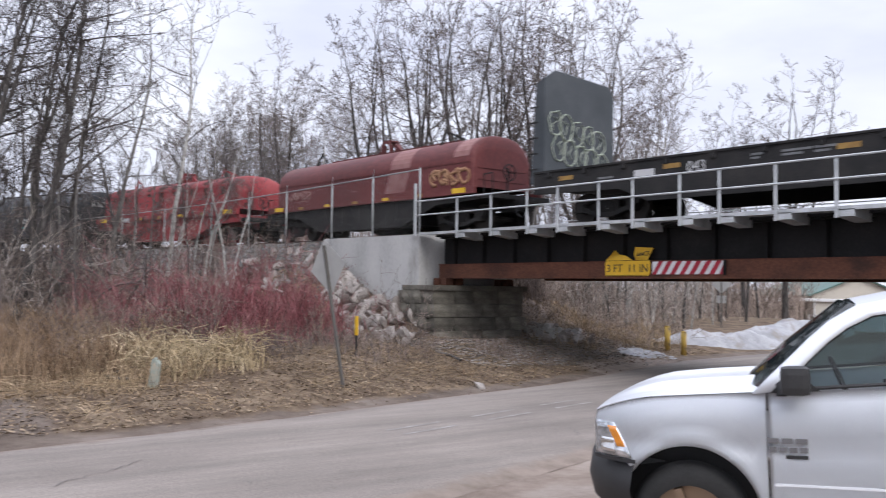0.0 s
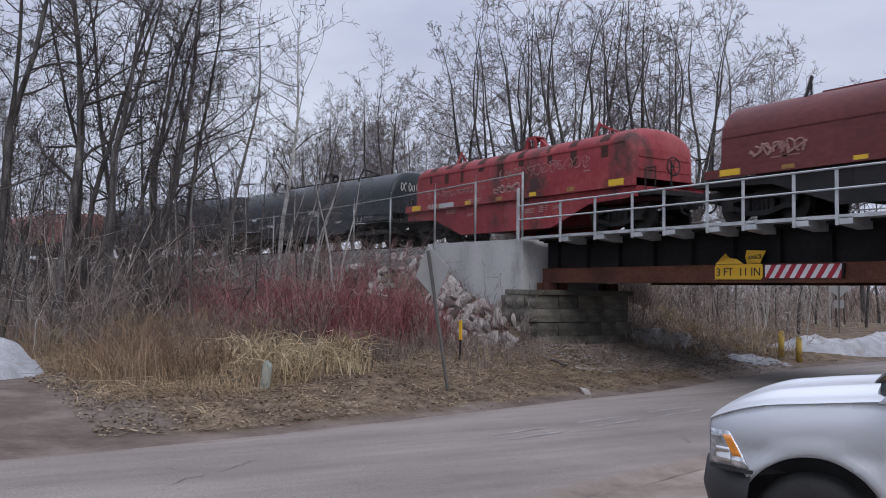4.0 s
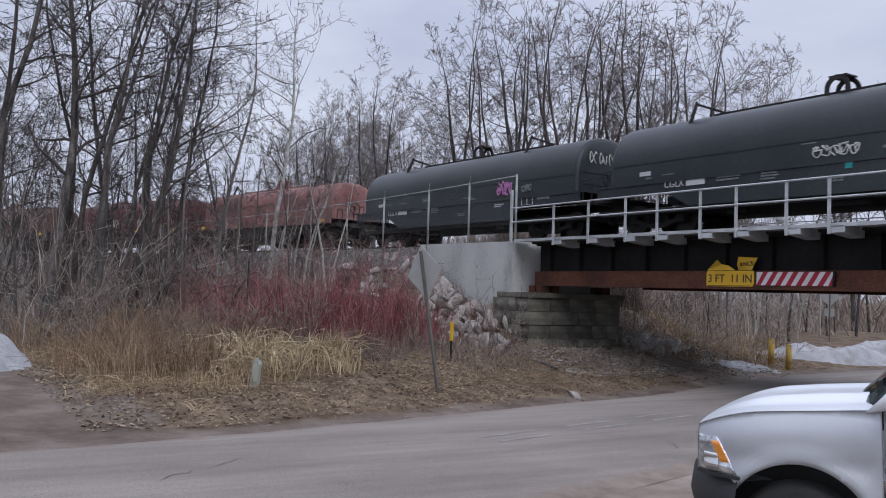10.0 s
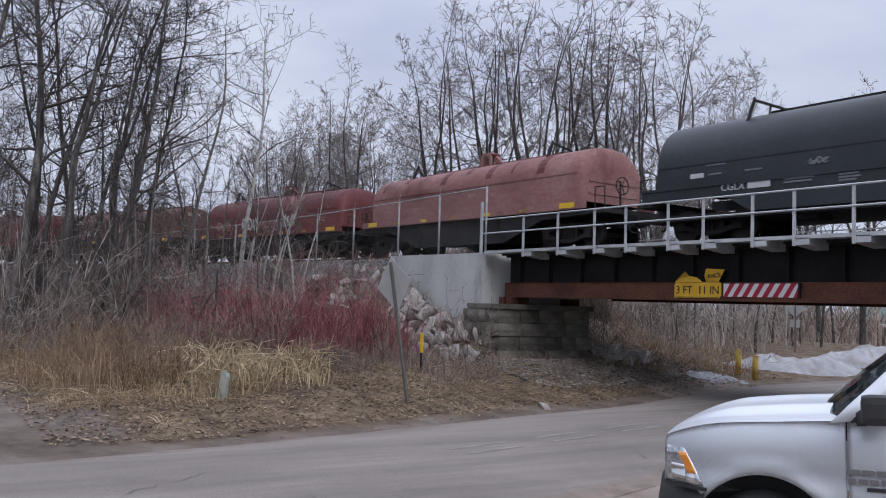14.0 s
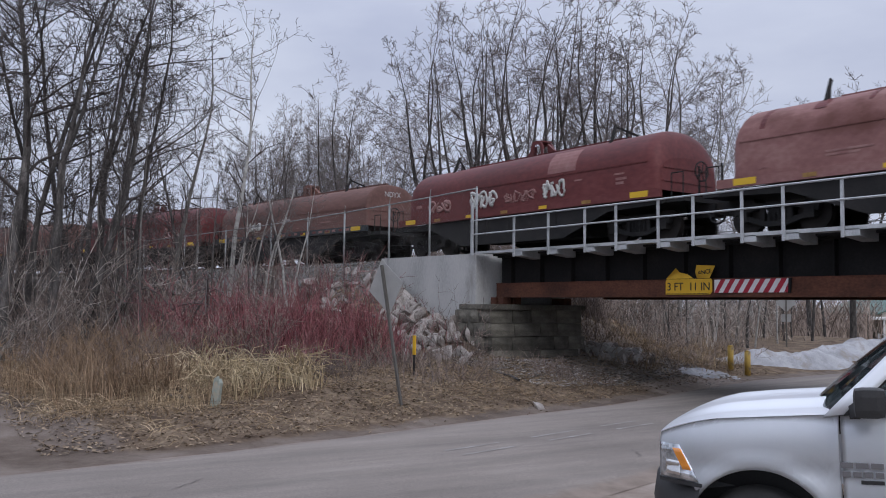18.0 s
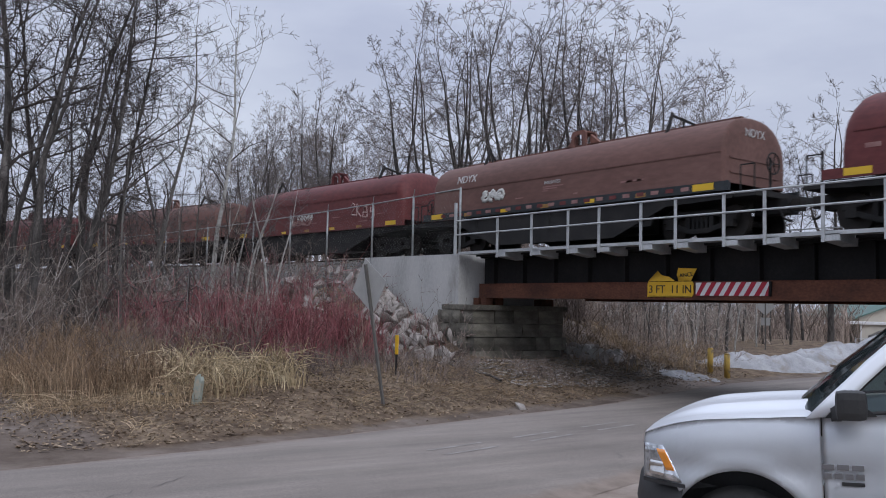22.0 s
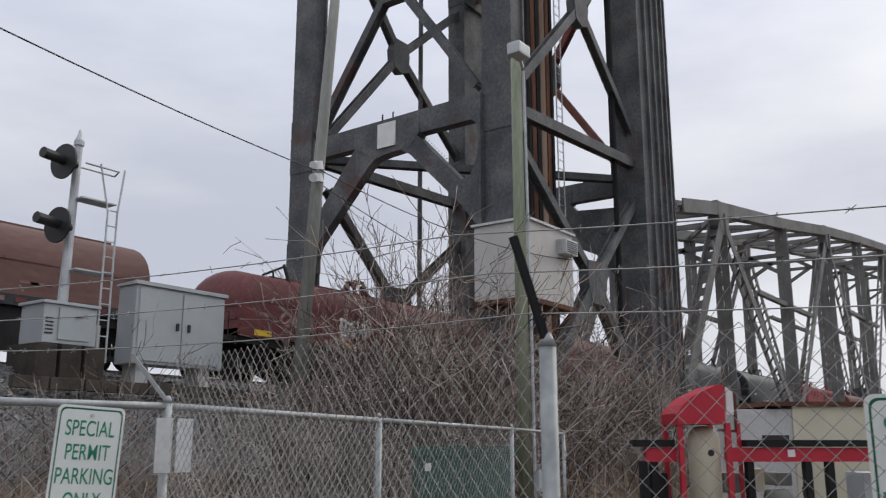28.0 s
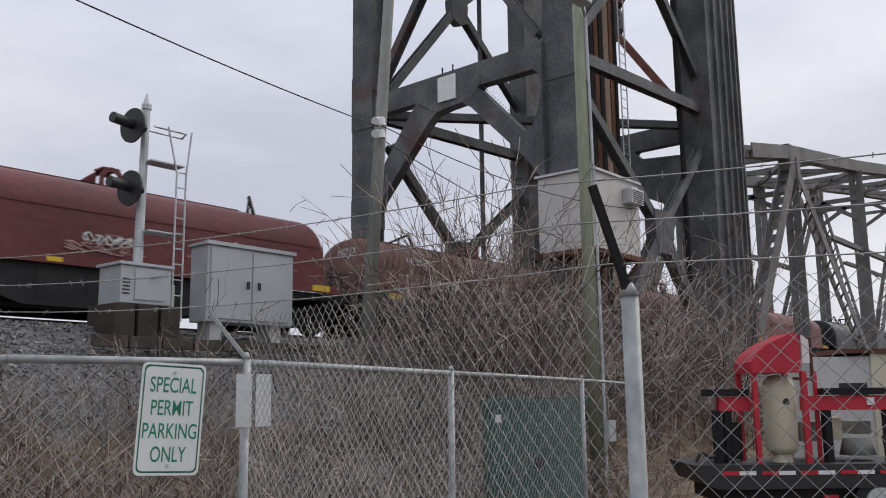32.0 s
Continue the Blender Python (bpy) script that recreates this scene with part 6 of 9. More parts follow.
# ---- lift-bridge tower and truss over the river ----
tower = thing("lift_bridge_tower", "dark grey riveted steel tower of a vertical-lift railway bridge", "bridge tower")
TOPZ = 46.0
FX, RX, NY, FY = 24.2, 35.8, 15.2, 24.1  # front and rear portal, near and far side
LEGS = {"far": (23.9, 24.6, 23.6, 24.7), "near": (24.2, 25.1, 14.55, 15.75), "near_back": (35.2, 38.7, 14.55, 15.9), "far_back": (34.6, 37.0, 23.6, 24.6)}


def rivets(parent, spots, axis):
    """Small domed heads on a face that looks along -x or -y."""
    rv, rf = [], []
    for x, y, z in spots:
        b = len(rv)
        e = 0.022
        if axis == "y":
            rv += [(x - e, y, z - e), (x + e, y, z - e), (x + e, y, z + e), (x - e, y, z + e), (x, y - 0.018, z)]
        else:
            rv += [(x, y - e, z - e), (x, y + e, z - e), (x, y + e, z + e), (x, y - e, z + e), (x - 0.018, y, z)]
        rf += [(b, b + 1, b + 4), (b + 1, b + 2, b + 4), (b + 2, b + 3, b + 4), (b + 3, b, b + 4)]
    tagged(raw("rivets", rv, rf, M_TOWER, parent), kind="stuff")


for k, (x0, x1, y0, y1) in LEGS.items():
    bm = bmesh.new()
    box(bm, x0 + 0.08, x1 - 0.08, y0 + 0.10, y1 - 0.1, 2.6, TOPZ)
    leg = part("leg", bm, M_TOWER, tower, "riveted box column")
    for xa in (x0, x1 - 0.09):
        bm = bmesh.new()
        box(bm, xa, xa + 0.09, y0, y1, 2.6, TOPZ)
        part("side_plate", bm, M_TOWER, leg)
    if k == "near_back":
        for x in (36.1, 36.9, 37.6, 38.2):
            bm = bmesh.new()
            box(bm, x - 0.05, x + 0.05, y0 - 0.04, y0 + 0.12, 2.6, TOPZ)
            part("rib", bm, M_TOWER, leg)
    for z0, z1 in ((8.4, 9.6), (12.4, 14.6), (24.2, 26.2)) if k != "near_back" else ():
        bm = bmesh.new()
        box(bm, x0 - 0.025, x1 + 0.01, y0 - 0.025, y1 + 0.01, z0, z1)
        part("splice_plate", bm, M_TOWER, leg)
    rivets(leg, [(x, y0 - 0.001, 3.0 + i * 0.22) for i in range(110) for x in (x0 + 0.045, x1 - 0.045)], "y")
    rivets(leg, [(x0 - 0.026, y, 3.0 + i * 0.22) for i in range(110) for y in (y0 + 0.1, (y0 + y1) / 2 - 0.12, (y0 + y1) / 2 + 0.12, y1 - 0.1)], "x")


def member(a, b, w=0.45, h=0.4, mat=None, name="brace"):
    """A built-up bar: a web between two flanges."""
    bm = bmesh.new()
    d = (Vector(b) - Vector(a)).normalized()
    beam(bm, a, b, w, 0.05)
    u = Vector((0, 0, 1)) if abs(d.z) < 0.9 else Vector((0, 1, 0))
    side = u.cross(d).normalized()
    for s in (-1, 1):
        o = side * (w / 2) * s
        beam(bm, Vector(a) + o, Vector(b) + o, 0.05, h)
    return part(name, bm, mat or M_TOWER, tower)


def plate_x(outline, x, thick, name, label=""):
    bm = bmesh.new()
    prism(bm, outline, x - thick / 2, x + thick / 2, axis="x")
    return part(name, bm, M_TOWER, tower, label)


# the two portals over the track: strut, centre plate, arched knees with gussets
for fx in (FX, RX):
    strut = plate_x([(15.7, 12.88), (23.7, 12.86), (23.7, 13.68), (15.7, 13.78)], fx, 0.42, "portal_strut", "deep riveted portal strut")
    plate_x([(18.3, 13.70), (18.3, 12.90), (18.75, 12.42), (19.3, 12.40), (19.9, 12.36), (20.4, 12.28), (21.3, 12.86), (21.3, 13.66)], fx, 0.46, "centre_plate", "riveted centre plate of the portal")
    plate_x([(21.35, 12.9), (23.65, 10.05), (23.65, 8.2), (23.5, 8.75), (23.2, 9.4), (20.75, 12.0), (20.45, 12.24), (20.2, 12.36), (20.4, 12.88)], fx, 0.40, "arched_knee", "arched knee brace")
    plate_x([(18.9, 12.88), (18.5, 12.88), (16.5, 10.80), (16.15, 10.85), (15.85, 11.5), (15.78, 12.2), (15.85, 12.7), (16.1, 12.9), (15.7, 12.9), (15.7, 9.0), (15.95, 9.2), (16.5, 9.9), (18.75, 12.15), (19.1, 12.36)], fx, 0.44, "arched_knee", "arched knee brace with a wide gusset")
    if fx == FX:
        rivets(strut, [(fx - 0.212, 15.9 + i * 0.2, z) for i in range(39) for z in (12.96, 13.58)] + [(fx - 0.232, 18.5 + 0.2 * i, 12.62 + 0.16 * j) for i in range(14) for j in range(6) if not 1 <= j <= 4 or i in (0, 1, 12, 13)], "x")
        rivets(strut, [(fx - 0.224, 18.4 - 0.11 * i + s * 0.20, 12.62 - 0.115 * i - s * 0.19) for i in range(18) for s in (-1, 1)] + [(fx - 0.204, 21.2 + 0.11 * i - s * 0.14, 12.5 - 0.135 * i - s * 0.12) for i in range(18) for s in (-1, 1)], "x")
plate_x([(20.2, 12.45), (18.4, 12.5), (15.8, 12.3), (15.8, 8.2), (16.3, 9.2), (17.2, 10.3), (18.6, 10.95), (20.2, 11.2)], RX + 0.03, 0.36, "knee_web", "solid dark web of the rear portal knee")
# crossed bracing of the four faces, tier over tier, with plates where the bars cross
for z0, z1 in ((13.8, 25.0), (25.6, 36.8)):
    zc = (z0 + z1) / 2
    for fx, my in ((FX, 19.7), (RX, 19.6)):
        red = M_TOWER_RED if fx == RX and z0 < 20 else M_TOWER
        for ya, za in ((23.5, z0 + 0.1), (15.9, z0 + 0.3), (23.5, z1), (15.9, z1)):
            member((fx, ya, za), (fx, my, zc), 0.34, 0.30, red)
        plate_x([(my - 0.45, zc - 0.9), (my + 0.45, zc - 0.9), (my + 0.75, zc - 0.35), (my + 0.75, zc + 0.35), (my + 0.45, zc + 0.9), (my - 0.45, zc + 0.9), (my - 0.75, zc + 0.35), (my - 0.75, zc - 0.35)], fx, 0.40, "gusset_plate")
        plate_x([(15.8, z1 + 0.1), (23.7, z1 + 0.1), (23.7, z1 + 0.6), (15.8, z1 + 0.6)], fx, 0.36, "strut")
    for fy, mx in ((NY, 30.6), (FY, 29.9)):
        for xa, za in ((25.3, z0 + 0.5), (36.2, z0 + 0.9), (25.3, z1), (36.2, z1)):
            member((xa, fy, za), (mx, fy, zc + 0.2), 0.30, 0.34)
        bm = bmesh.new()
        prism(bm, [(mx - 0.5, zc - 0.5), (mx, zc - 0.7), (mx + 0.5, zc - 0.5), (mx + 0.6, zc + 0.3), (mx + 0.4, zc + 0.9), (mx - 0.4, zc + 0.9), (mx - 0.6, zc + 0.3)], fy - 0.2, fy + 0.2)
        part("gusset_plate", bm, M_TOWER, tower)
        member((25.3, fy, z1 + 0.3), (36.2, fy, z1 + 0.3), 0.36, 0.4)
for fy, zl, zr, mx, mz in ((NY, 13.5, 14.15, 31.1, 8.2), (FY, 13.15, 13.55, 29.9, 7.9)):
    member((25.2, fy, zl), (36.4, fy, zr), 0.32, 0.42, name="side_strut")
    for xa, za in ((25.4, zl - 1.1), (36.6, zr - 0.6)):
        member((xa, fy, za), (mx, fy, mz), 0.32, 0.34)
    for xa, za in ((26.2, 2.9), (35.4, 3.4)):
        member((mx, fy, mz), (xa, fy, za), 0.36, 0.5)
    bm = bmesh.new()
    prism(bm, [(mx - 0.75, mz + 0.7), (mx + 0.9, mz + 0.8), (mx + 0.8, mz - 0.2), (mx + 0.55, mz - 0.95), (mx - 0.5, mz - 0.95), (mx - 0.75, mz - 0.2)], fy - 0.22, fy + 0.22)
    part("gusset_plate", bm, M_TOWER, tower, "riveted node plate")
member((24.5, 23.8, 13.05), (36.0, 15.5, 13.55), 0.34, 0.3, name="plan_brace")
member((24.5, 15.6, 13.05), (36.0, 23.8, 13.55), 0.34, 0.3, name="plan_brace")
bm = bmesh.new()
rod(bm, (31.6, 24.1, 3.0), (31.6, 24.1, 30.0), 0.11, sides=8)
part("hanger", bm, M_TOWER, tower)
bm = bmesh.new()
rod(bm, (33.7, 15.25, 5.6), (33.7, 15.25, TOPZ), 0.12, sides=8)
part("hanger", bm, M_STEEL_BLACK, tower)
for x, w, m_ in ((30.0, 0.10, M_STEEL_BLACK), (30.35, 0.16, M_GUIDE_RUST), (30.75, 0.14, M_STEEL_BLACK), (31.15, 0.2, M_GUIDE_TAN), (31.6, 0.14, M_GUIDE_RUST), (31.95, 0.10, M_STEEL_BLACK)):
    bm = bmesh.new()
    box(bm, x - w, x + w, 17.2, 17.5, 3.5, TOPZ)
    part("guide_rail", bm, m_, tower, "rust-streaked vertical guide")
for x in (36.4, 36.9, 37.3):
    bm = bmesh.new()
    rod(bm, (x, 16.6, 14.0), (x, 16.6, TOPZ), 0.07, sides=6)
    part("cable", bm, M_STEEL_BLACK, tower, "thick lifting cable")
bm = bmesh.new()
for dx in (0, 0.5):
    rod(bm, (32.3 + dx, 17.2, 10.5), (32.3 + dx, 17.2, TOPZ), 0.03, sides=5)
for i in range(80):
    rod(bm, (32.3, 17.2, 10.7 + i * 0.4), (32.8, 17.2, 10.7 + i * 0.4), 0.02, sides=4, caps=False)
tagged(part("ladder", bm, M_GALV, tower, "narrow steel ladder"), kind="stuff")
bm = bmesh.new()
box(bm, FX - 0.29, FX - 0.235, 19.38, 20.22, 12.62, 13.56)
nameplate = part("nameplate", bm, M_WHITE, tower, "blank pale plate on the portal strut")
for y in (19.55, 20.05):
    bm = bmesh.new()
    rod(bm, (FX - 0.2, y, 13.6), (FX - 0.2, y, 13.95), 0.03, sides=5)
    part("bracket", bm, M_STEEL_BLACK, nameplate)
cabin = thing("equipment_cabin", "off-white metal equipment cabin at the tower leg", "cabin")
bm = bmesh.new()
box(bm, 23.4, 26.4, 13.6, 15.6, 6.4, 8.85, bevel=0.03)
part("body", bm, material("cabin_white", [(0.42, 0.41, 0.385), (0.5, 0.49, 0.46)], 0.6, scale=1.5, bump=0.05, stain=(0.36, 0.33, 0.28), stain_amount=0.4, stretch=(1, 1, 0.3)), cabin)
bm = bmesh.new()
box(bm, 23.32, 26.48, 13.52, 15.68, 8.85, 8.93)
part("roof", bm, M_GALV, cabin)
bm = bmesh.new()
box(bm, 23.3, 26.5, 13.5, 15.6, 6.24, 6.39)
for x in (23.5, 26.2):
    beam(bm, (x, 13.6, 6.2), (x, 15.2, 4.6), 0.1, 0.1)
part("platform", bm, M_STEEL_RUST, cabin)
bm = bmesh.new()
box(bm, 25.3, 26.1, 13.25, 13.6, 8.05, 8.55, bevel=0.02)
vent = part("air_vent", bm, M_GALV, cabin)
for i in range(6):
    bm = bmesh.new()
    box(bm, 25.36, 26.04, 13.235, 13.25, 8.1 + i * 0.07, 8.13 + i * 0.07)
    part("louvre", bm, M_TRIM, vent)
# piers under the tower
for x in (24.4, 37.4):
    bm = bmesh.new()
    box(bm, x - 1.6, x + 1.6, 14.2, 25.4, -1.0, 2.62, bevel=0.08)
    tagged(part("tower_pier", bm, M_CONCRETE), "weathered concrete tower pier", "pier", kind="structure")

truss = thing("truss_span", "grey steel through-truss railway span beyond the tower", "bridge")
TOPS = [(43.6, 14.2), (50.0, 15.4), (63.2, 17.2), (76.4, 19.3), (89.6, 21.1), (102.8, 22.7), (116.0, 24.0), (129.2, 24.6)]
LOWZ = 3.3


def tm(fy, a, b, w=0.5, h=0.5, name="diagonal", laced=True):
    """A latticed bar of the truss: two side plates joined by lacing, or pierced plates."""
    bm = bmesh.new()
    for s in (-1, 1):
        beam(bm, (a[0], fy + s * w / 2, a[1]), (b[0], fy + s * w / 2, b[1]), 0.06, h, up=(0, 1, 0) if abs(b[0] - a[0]) < 0.1 else (0, 0, 1))
    n_ = max(2, int(math.hypot(b[0] - a[0], b[1] - a[1]) / 0.9))
    for i in range(n_):
        u, v = i / n_, (i + (0.8 if laced else 0.62)) / n_
        beam(bm, (a[0] + (b[0] - a[0]) * u, fy - (w / 2 if laced else 0), a[1] + (b[1] - a[1]) * u), (a[0] + (b[0] - a[0]) * v, fy + (w / 2 if laced else 0), a[1] + (b[1] - a[1]) * v), 0.12 if laced else w, 0.03)
    return part(name, bm, M_TRUSS, truss)


for fy in (16.3, 22.9):
    for a, b in zip(TOPS, TOPS[1:]):
        tm(fy, a, b, 0.6, 0.75, "top_chord", False)
    for i, (x, z) in enumerate(TOPS):
        if i:
            tm(fy, (x, z - 0.3), (x, LOWZ), 0.45, 0.42, "vertical", i % 2 == 0)
        if i % 2:
            for j in (i - 1, i + 1):
                if j == 0:
                    tm(fy, (x, z - 0.5), (43.0, LOWZ + 1.6), 0.6, 0.75, "end_post", False)
                elif j < len(TOPS):
                    tm(fy, (x, z - 0.5), (TOPS[j][0], LOWZ), 0.45, 0.6)
            bm = bmesh.new()
            prism(bm, [(x - 1.0, z + 0.3), (x + 1.0, z + 0.4), (x + 0.75, z - 1.1), (x + 0.3, z - 1.6), (x - 0.3, z - 1.6), (x - 0.75, z - 1.1)], fy - 0.34, fy + 0.34)
            part("gusset_plate", bm, M_TRUSS, truss, "rounded node plate")
        elif i:
            for q in (-1, 1):
                tm(fy, (x, z * 0.52 + 2.5), (x + q * 6.6, z * 0.52 + (2.5 if q < 0 else 2.5)), 0.25, 0.3, "sub_strut", False)
    tm(fy, (43.0, LOWZ), (132, LOWZ), 0.5, 0.6, "bottom_chord", False)
for (xa, za), (xb, zb) in zip(TOPS, TOPS[1:]):
    xm, zm = (xa + xb) / 2, (za + zb) / 2
    for a, b in (((xa, 16.3, za), (xa, 22.9, za)), ((xm, 16.3, zm), (xm, 22.9, zm)), ((xa, 16.3, za - 0.2), (xb, 22.9, zb - 0.2)), ((xa, 22.9, za - 0.2), (xb, 16.3, zb - 0.2)), ((xb, 16.3, zb - 2.2), (xb, 22.9, zb - 2.2)), ((xb, 16.3, zb - 3.6), (xb, 18.6, zb - 2.2)), ((xb, 22.9, zb - 3.6), (xb, 20.6, zb - 2.2))):
        bm = bmesh.new()
        beam(bm, a, b, 0.22, 0.28)
        part("lateral_brace", bm, M_TRUSS, truss)
bm = bmesh.new()
box(bm, 39.5, 130, 17.6, 21.6, 2.6, 3.4)
part("floor_system", bm, M_STEEL_BLACK, truss)

# ---- signal mast, cabinets ----
mast = thing("signal_mast", "silver railway signal mast with two black target heads and a ladder", "signal")
bm = bmesh.new()
rod(bm, (9.58, 16, 4.55), (9.62, 16, 7.85), 0.10, 0.075, sides=12)
part("pole", bm, M_GALV, mast)
bm = bmesh.new()
rod(bm, (9.62, 16, 7.85), (9.62, 16, 7.95), 0.10, sides=12)
rod(bm, (9.62, 16, 7.95), (9.62, 16, 8.2), 0.09, 0.01, sides=12)
part("finial", bm, M_GALV, mast)
for z in (7.42, 6.12):
    bm = bmesh.new()
    rod(bm, (9.27, 15.93, z), (9.31, 15.936, z), 0.36, sides=28)
    h = part("target_disc", bm, M_BLACK, mast, "round black signal target")
    bm = bmesh.new()
    rod(bm, (9.29, 15.93, z + 0.02), (8.80, 15.86, z + 0.05), 0.10, 0.11, sides=14)
    part("hood_tube", bm, M_BLACK, h)
    bm = bmesh.new()
    rod(bm, (9.29, 15.93, z), (9.58, 15.98, z), 0.09, sides=8)
    part("lamp_housing", bm, M_BLACK, h)
    if z < 7:
        bm = bmesh.new()
        rod(bm, (9.0, 15.89, z + 0.03), (9.02, 15.893, z + 0.03), 0.09, sides=12)
        part("red_lens", bm, plain("signal_red", (0.8, 0.05, 0.04), 0.3, emit=0.6), h, "lit red lens")
for dx, lean in ((0, -0.24), (0.22, 0.1)):
    bm = bmesh.new()
    pipe(bm, [(10.2 + dx, 15.7, 3.5), (10.2 + dx, 15.7, 6.55), (10.2 + dx + lean, 15.7, 7.5)], 0.02)
    part("ladder_stile", bm, M_GALV, mast)
for i in range(10):
    bm = bmesh.new()
    rod(bm, (10.2, 15.7, 3.7 + i * 0.32), (10.42, 15.7, 3.7 + i * 0.32), 0.014, sides=5)
    part("rung", bm, M_GALV, mast)
for z in (6.75, 5.3):
    bm = bmesh.new()
    box(bm, 9.62, 10.4, 15.72, 16.1, z - 0.03, z)
    part("platform", bm, M_GALV, mast, "small steel platform")
bm = bmesh.new()
pipe(bm, [(9.66, 15.75, 7.45), (10.42, 15.75, 7.45), (10.55, 16.1, 7.45), (9.66, 16.1, 7.45)], 0.02)
part("guard_rail", bm, M_GALV, mast)
M_CAB = material("cabinet_paint", [(0.36, 0.39, 0.40), (0.44, 0.47, 0.48)], 0.5, scale=1.2, bump=0.03, stain=(0.25, 0.25, 0.24), stain_amount=0.25, metal=0.2)
c1 = thing("signal_cabinet", "small grey signal base cabinet on a timber crib", "cabinet")
bm = bmesh.new()
box(bm, 9.0, 10.1, 15.6, 16.4, 3.78, 4.52, bevel=0.02)
b1 = part("body", bm, M_CAB, c1)
bm = bmesh.new()
box(bm, 8.95, 10.15, 15.55, 16.45, 4.52, 4.58, bevel=0.01)
part("lid", bm, M_CAB, c1)
bm = bmesh.new()
box(bm, 9.3, 9.95, 15.575, 15.595, 3.86, 4.46, bevel=0.008)
d1 = part("door", bm, M_CAB, c1)
bm = bmesh.new()
rod(bm, (9.62, 15.55, 4.3), (9.85, 15.55, 4.36), 0.015, sides=6)
part("handle", bm, M_TRIM, d1)
bm = bmesh.new()
for i in range(5):
    box(bm, 9.04, 9.2, 15.592, 15.599, 3.95 + i * 0.07, 3.98 + i * 0.07)
part("print_bars", bm, M_BLACK, c1)
bm = bmesh.new()
rod(bm, (10.3, 16.0, 3.5), (10.3, 16.0, 4.25), 0.13, sides=14)
part("conduit_post", bm, material("old_white", [(0.42, 0.40, 0.36), (0.5, 0.48, 0.44)], 0.7), c1, "cream conduit post")
bm = bmesh.new()
for i in range(3):
    box(bm, 8.85 + i * 0.5, 9.28 + i * 0.5, 15.5, 16.5, 3.05, 3.76, bevel=0.02)
part("timber_crib", bm, M_TIE, c1)
c2 = thing("relay_cabinet", "large grey double-door relay cabinet beside the track", "cabinet")
bm = bmesh.new()
box(bm, 11.02, 13.35, 15.7, 16.3, 3.55, 5.18, bevel=0.02)
part("body", bm, M_CAB, c2)
bm = bmesh.new()
prism(bm, [(15.64, 5.18), (16.36, 5.18), (16.36, 5.22), (15.64, 5.26)], 10.97, 13.40, axis="x")
part("roof", bm, M_CAB, c2)
for i in range(2):
    bm = bmesh.new()
    box(bm, 11.1 + i * 1.1, 12.16 + i * 1.1, 15.672, 15.696, 3.62, 5.12, bevel=0.008)
    d2 = part("door", bm, M_CAB, c2)
    bm = bmesh.new()
    box(bm, 12.03 + i * 0.3, 12.10 + i * 0.3, 15.64, 15.672, 4.3, 4.46, bevel=0.008)
    part("handle", bm, M_TRIM, d2)
for x in (11.3, 12.9):
    bm = bmesh.new()
    box(bm, x - 0.1, x + 0.2, 15.8, 16.25, 3.1, 3.55)
    part("foot", bm, M_CONCRETE, c2)
bm = bmesh.new()
for i in range(9):
    box(bm, 8.3 + i * 0.7, 8.96 + i * 0.7, 15.15, 15.3, 2.9, 3.12, bevel=0.012)
tagged(part("timber_kerb", bm, M_TIE), "weathered timber edging along the ballast", "timber", kind="stuff")

# ---- poles ----


def utility_pole(x0, y0, x1, z1, r, label, mat=None):
    p = thing("utility_pole", label, "pole")
    bm = bmesh.new()
    rod(bm, (x0, y0, ground_z(x0, y0) - 0.2), (x1, y0, z1), r * 1.1, r * 0.8, sides=16)
    part("shaft", bm, mat or M_POLE, p, smooth=True)
    return p


up1 = utility_pole(-3.14, 9.0, -3.16, 10.5, 0.125, "grey weathered wooden utility pole behind the pickup")
up2 = utility_pole(13.95, 14.0, 14.9, 13.0, 0.15, "leaning weathered wooden pole with glass insulators")
bm = bmesh.new()
for z in (7.9, 8.2):
    rod(bm, (14.1, 13.8, z), (14.25, 13.85, z + 0.05), 0.10, sides=10)
    rod(bm, (14.22, 13.7, z - 0.1), (14.22, 13.7, z + 0.1), 0.09, 0.06, sides=10)
part("insulator", bm, M_WHITE, up2, "pale porcelain insulators")
M_POLE_GREEN = material("treated_pole", [(0.13, 0.15, 0.10), (0.19, 0.21, 0.145), (0.26, 0.275, 0.20)], 0.9, scale=2, fine=20, bump=0.3, stretch=(1, 1, 0.15))
up3 = utility_pole(15.40, 9.07, 15.30, 10.0, 0.135, "greenish treated pole with a floodlight and conduit", M_POLE_GREEN)
bm = bmesh.new()
pipe(bm, [(15.46, 8.90, 0.2), (15.44, 8.90, 4.0), (15.36, 8.92, 9.7)], 0.035)
part("conduit", bm, M_GALV, up3)
bm = bmesh.new()
box(bm, 15.4, 15.66, 8.78, 8.88, 1.05, 1.45, bevel=0.01)
part("switch_box", bm, M_CAB, up3)
bm = bmesh.new()
beam(bm, (15.3, 8.9, 9.75), (14.8, 8.7, 9.85), 0.06, 0.06)
box(bm, 14.5, 14.95, 8.5, 8.8, 9.72, 9.98, bevel=0.04)
part("floodlight", bm, M_CAB, up3)
lamp = thing("yard_lamp", "tall galvanised lamp pole with a dark lamp head", "lamp")
bm = bmesh.new()
rod(bm, (1.33, 9.5, ground_z(1.33, 9.5) - 0.1), (1.2, 9.5, 3.4), 0.055, sides=12)
rod(bm, (1.2, 9.5, 3.4), (1.06, 9.5, 5.35), 0.042, sides=12)
part("pole", bm, M_GALV, lamp, smooth=True)
bm = bmesh.new()
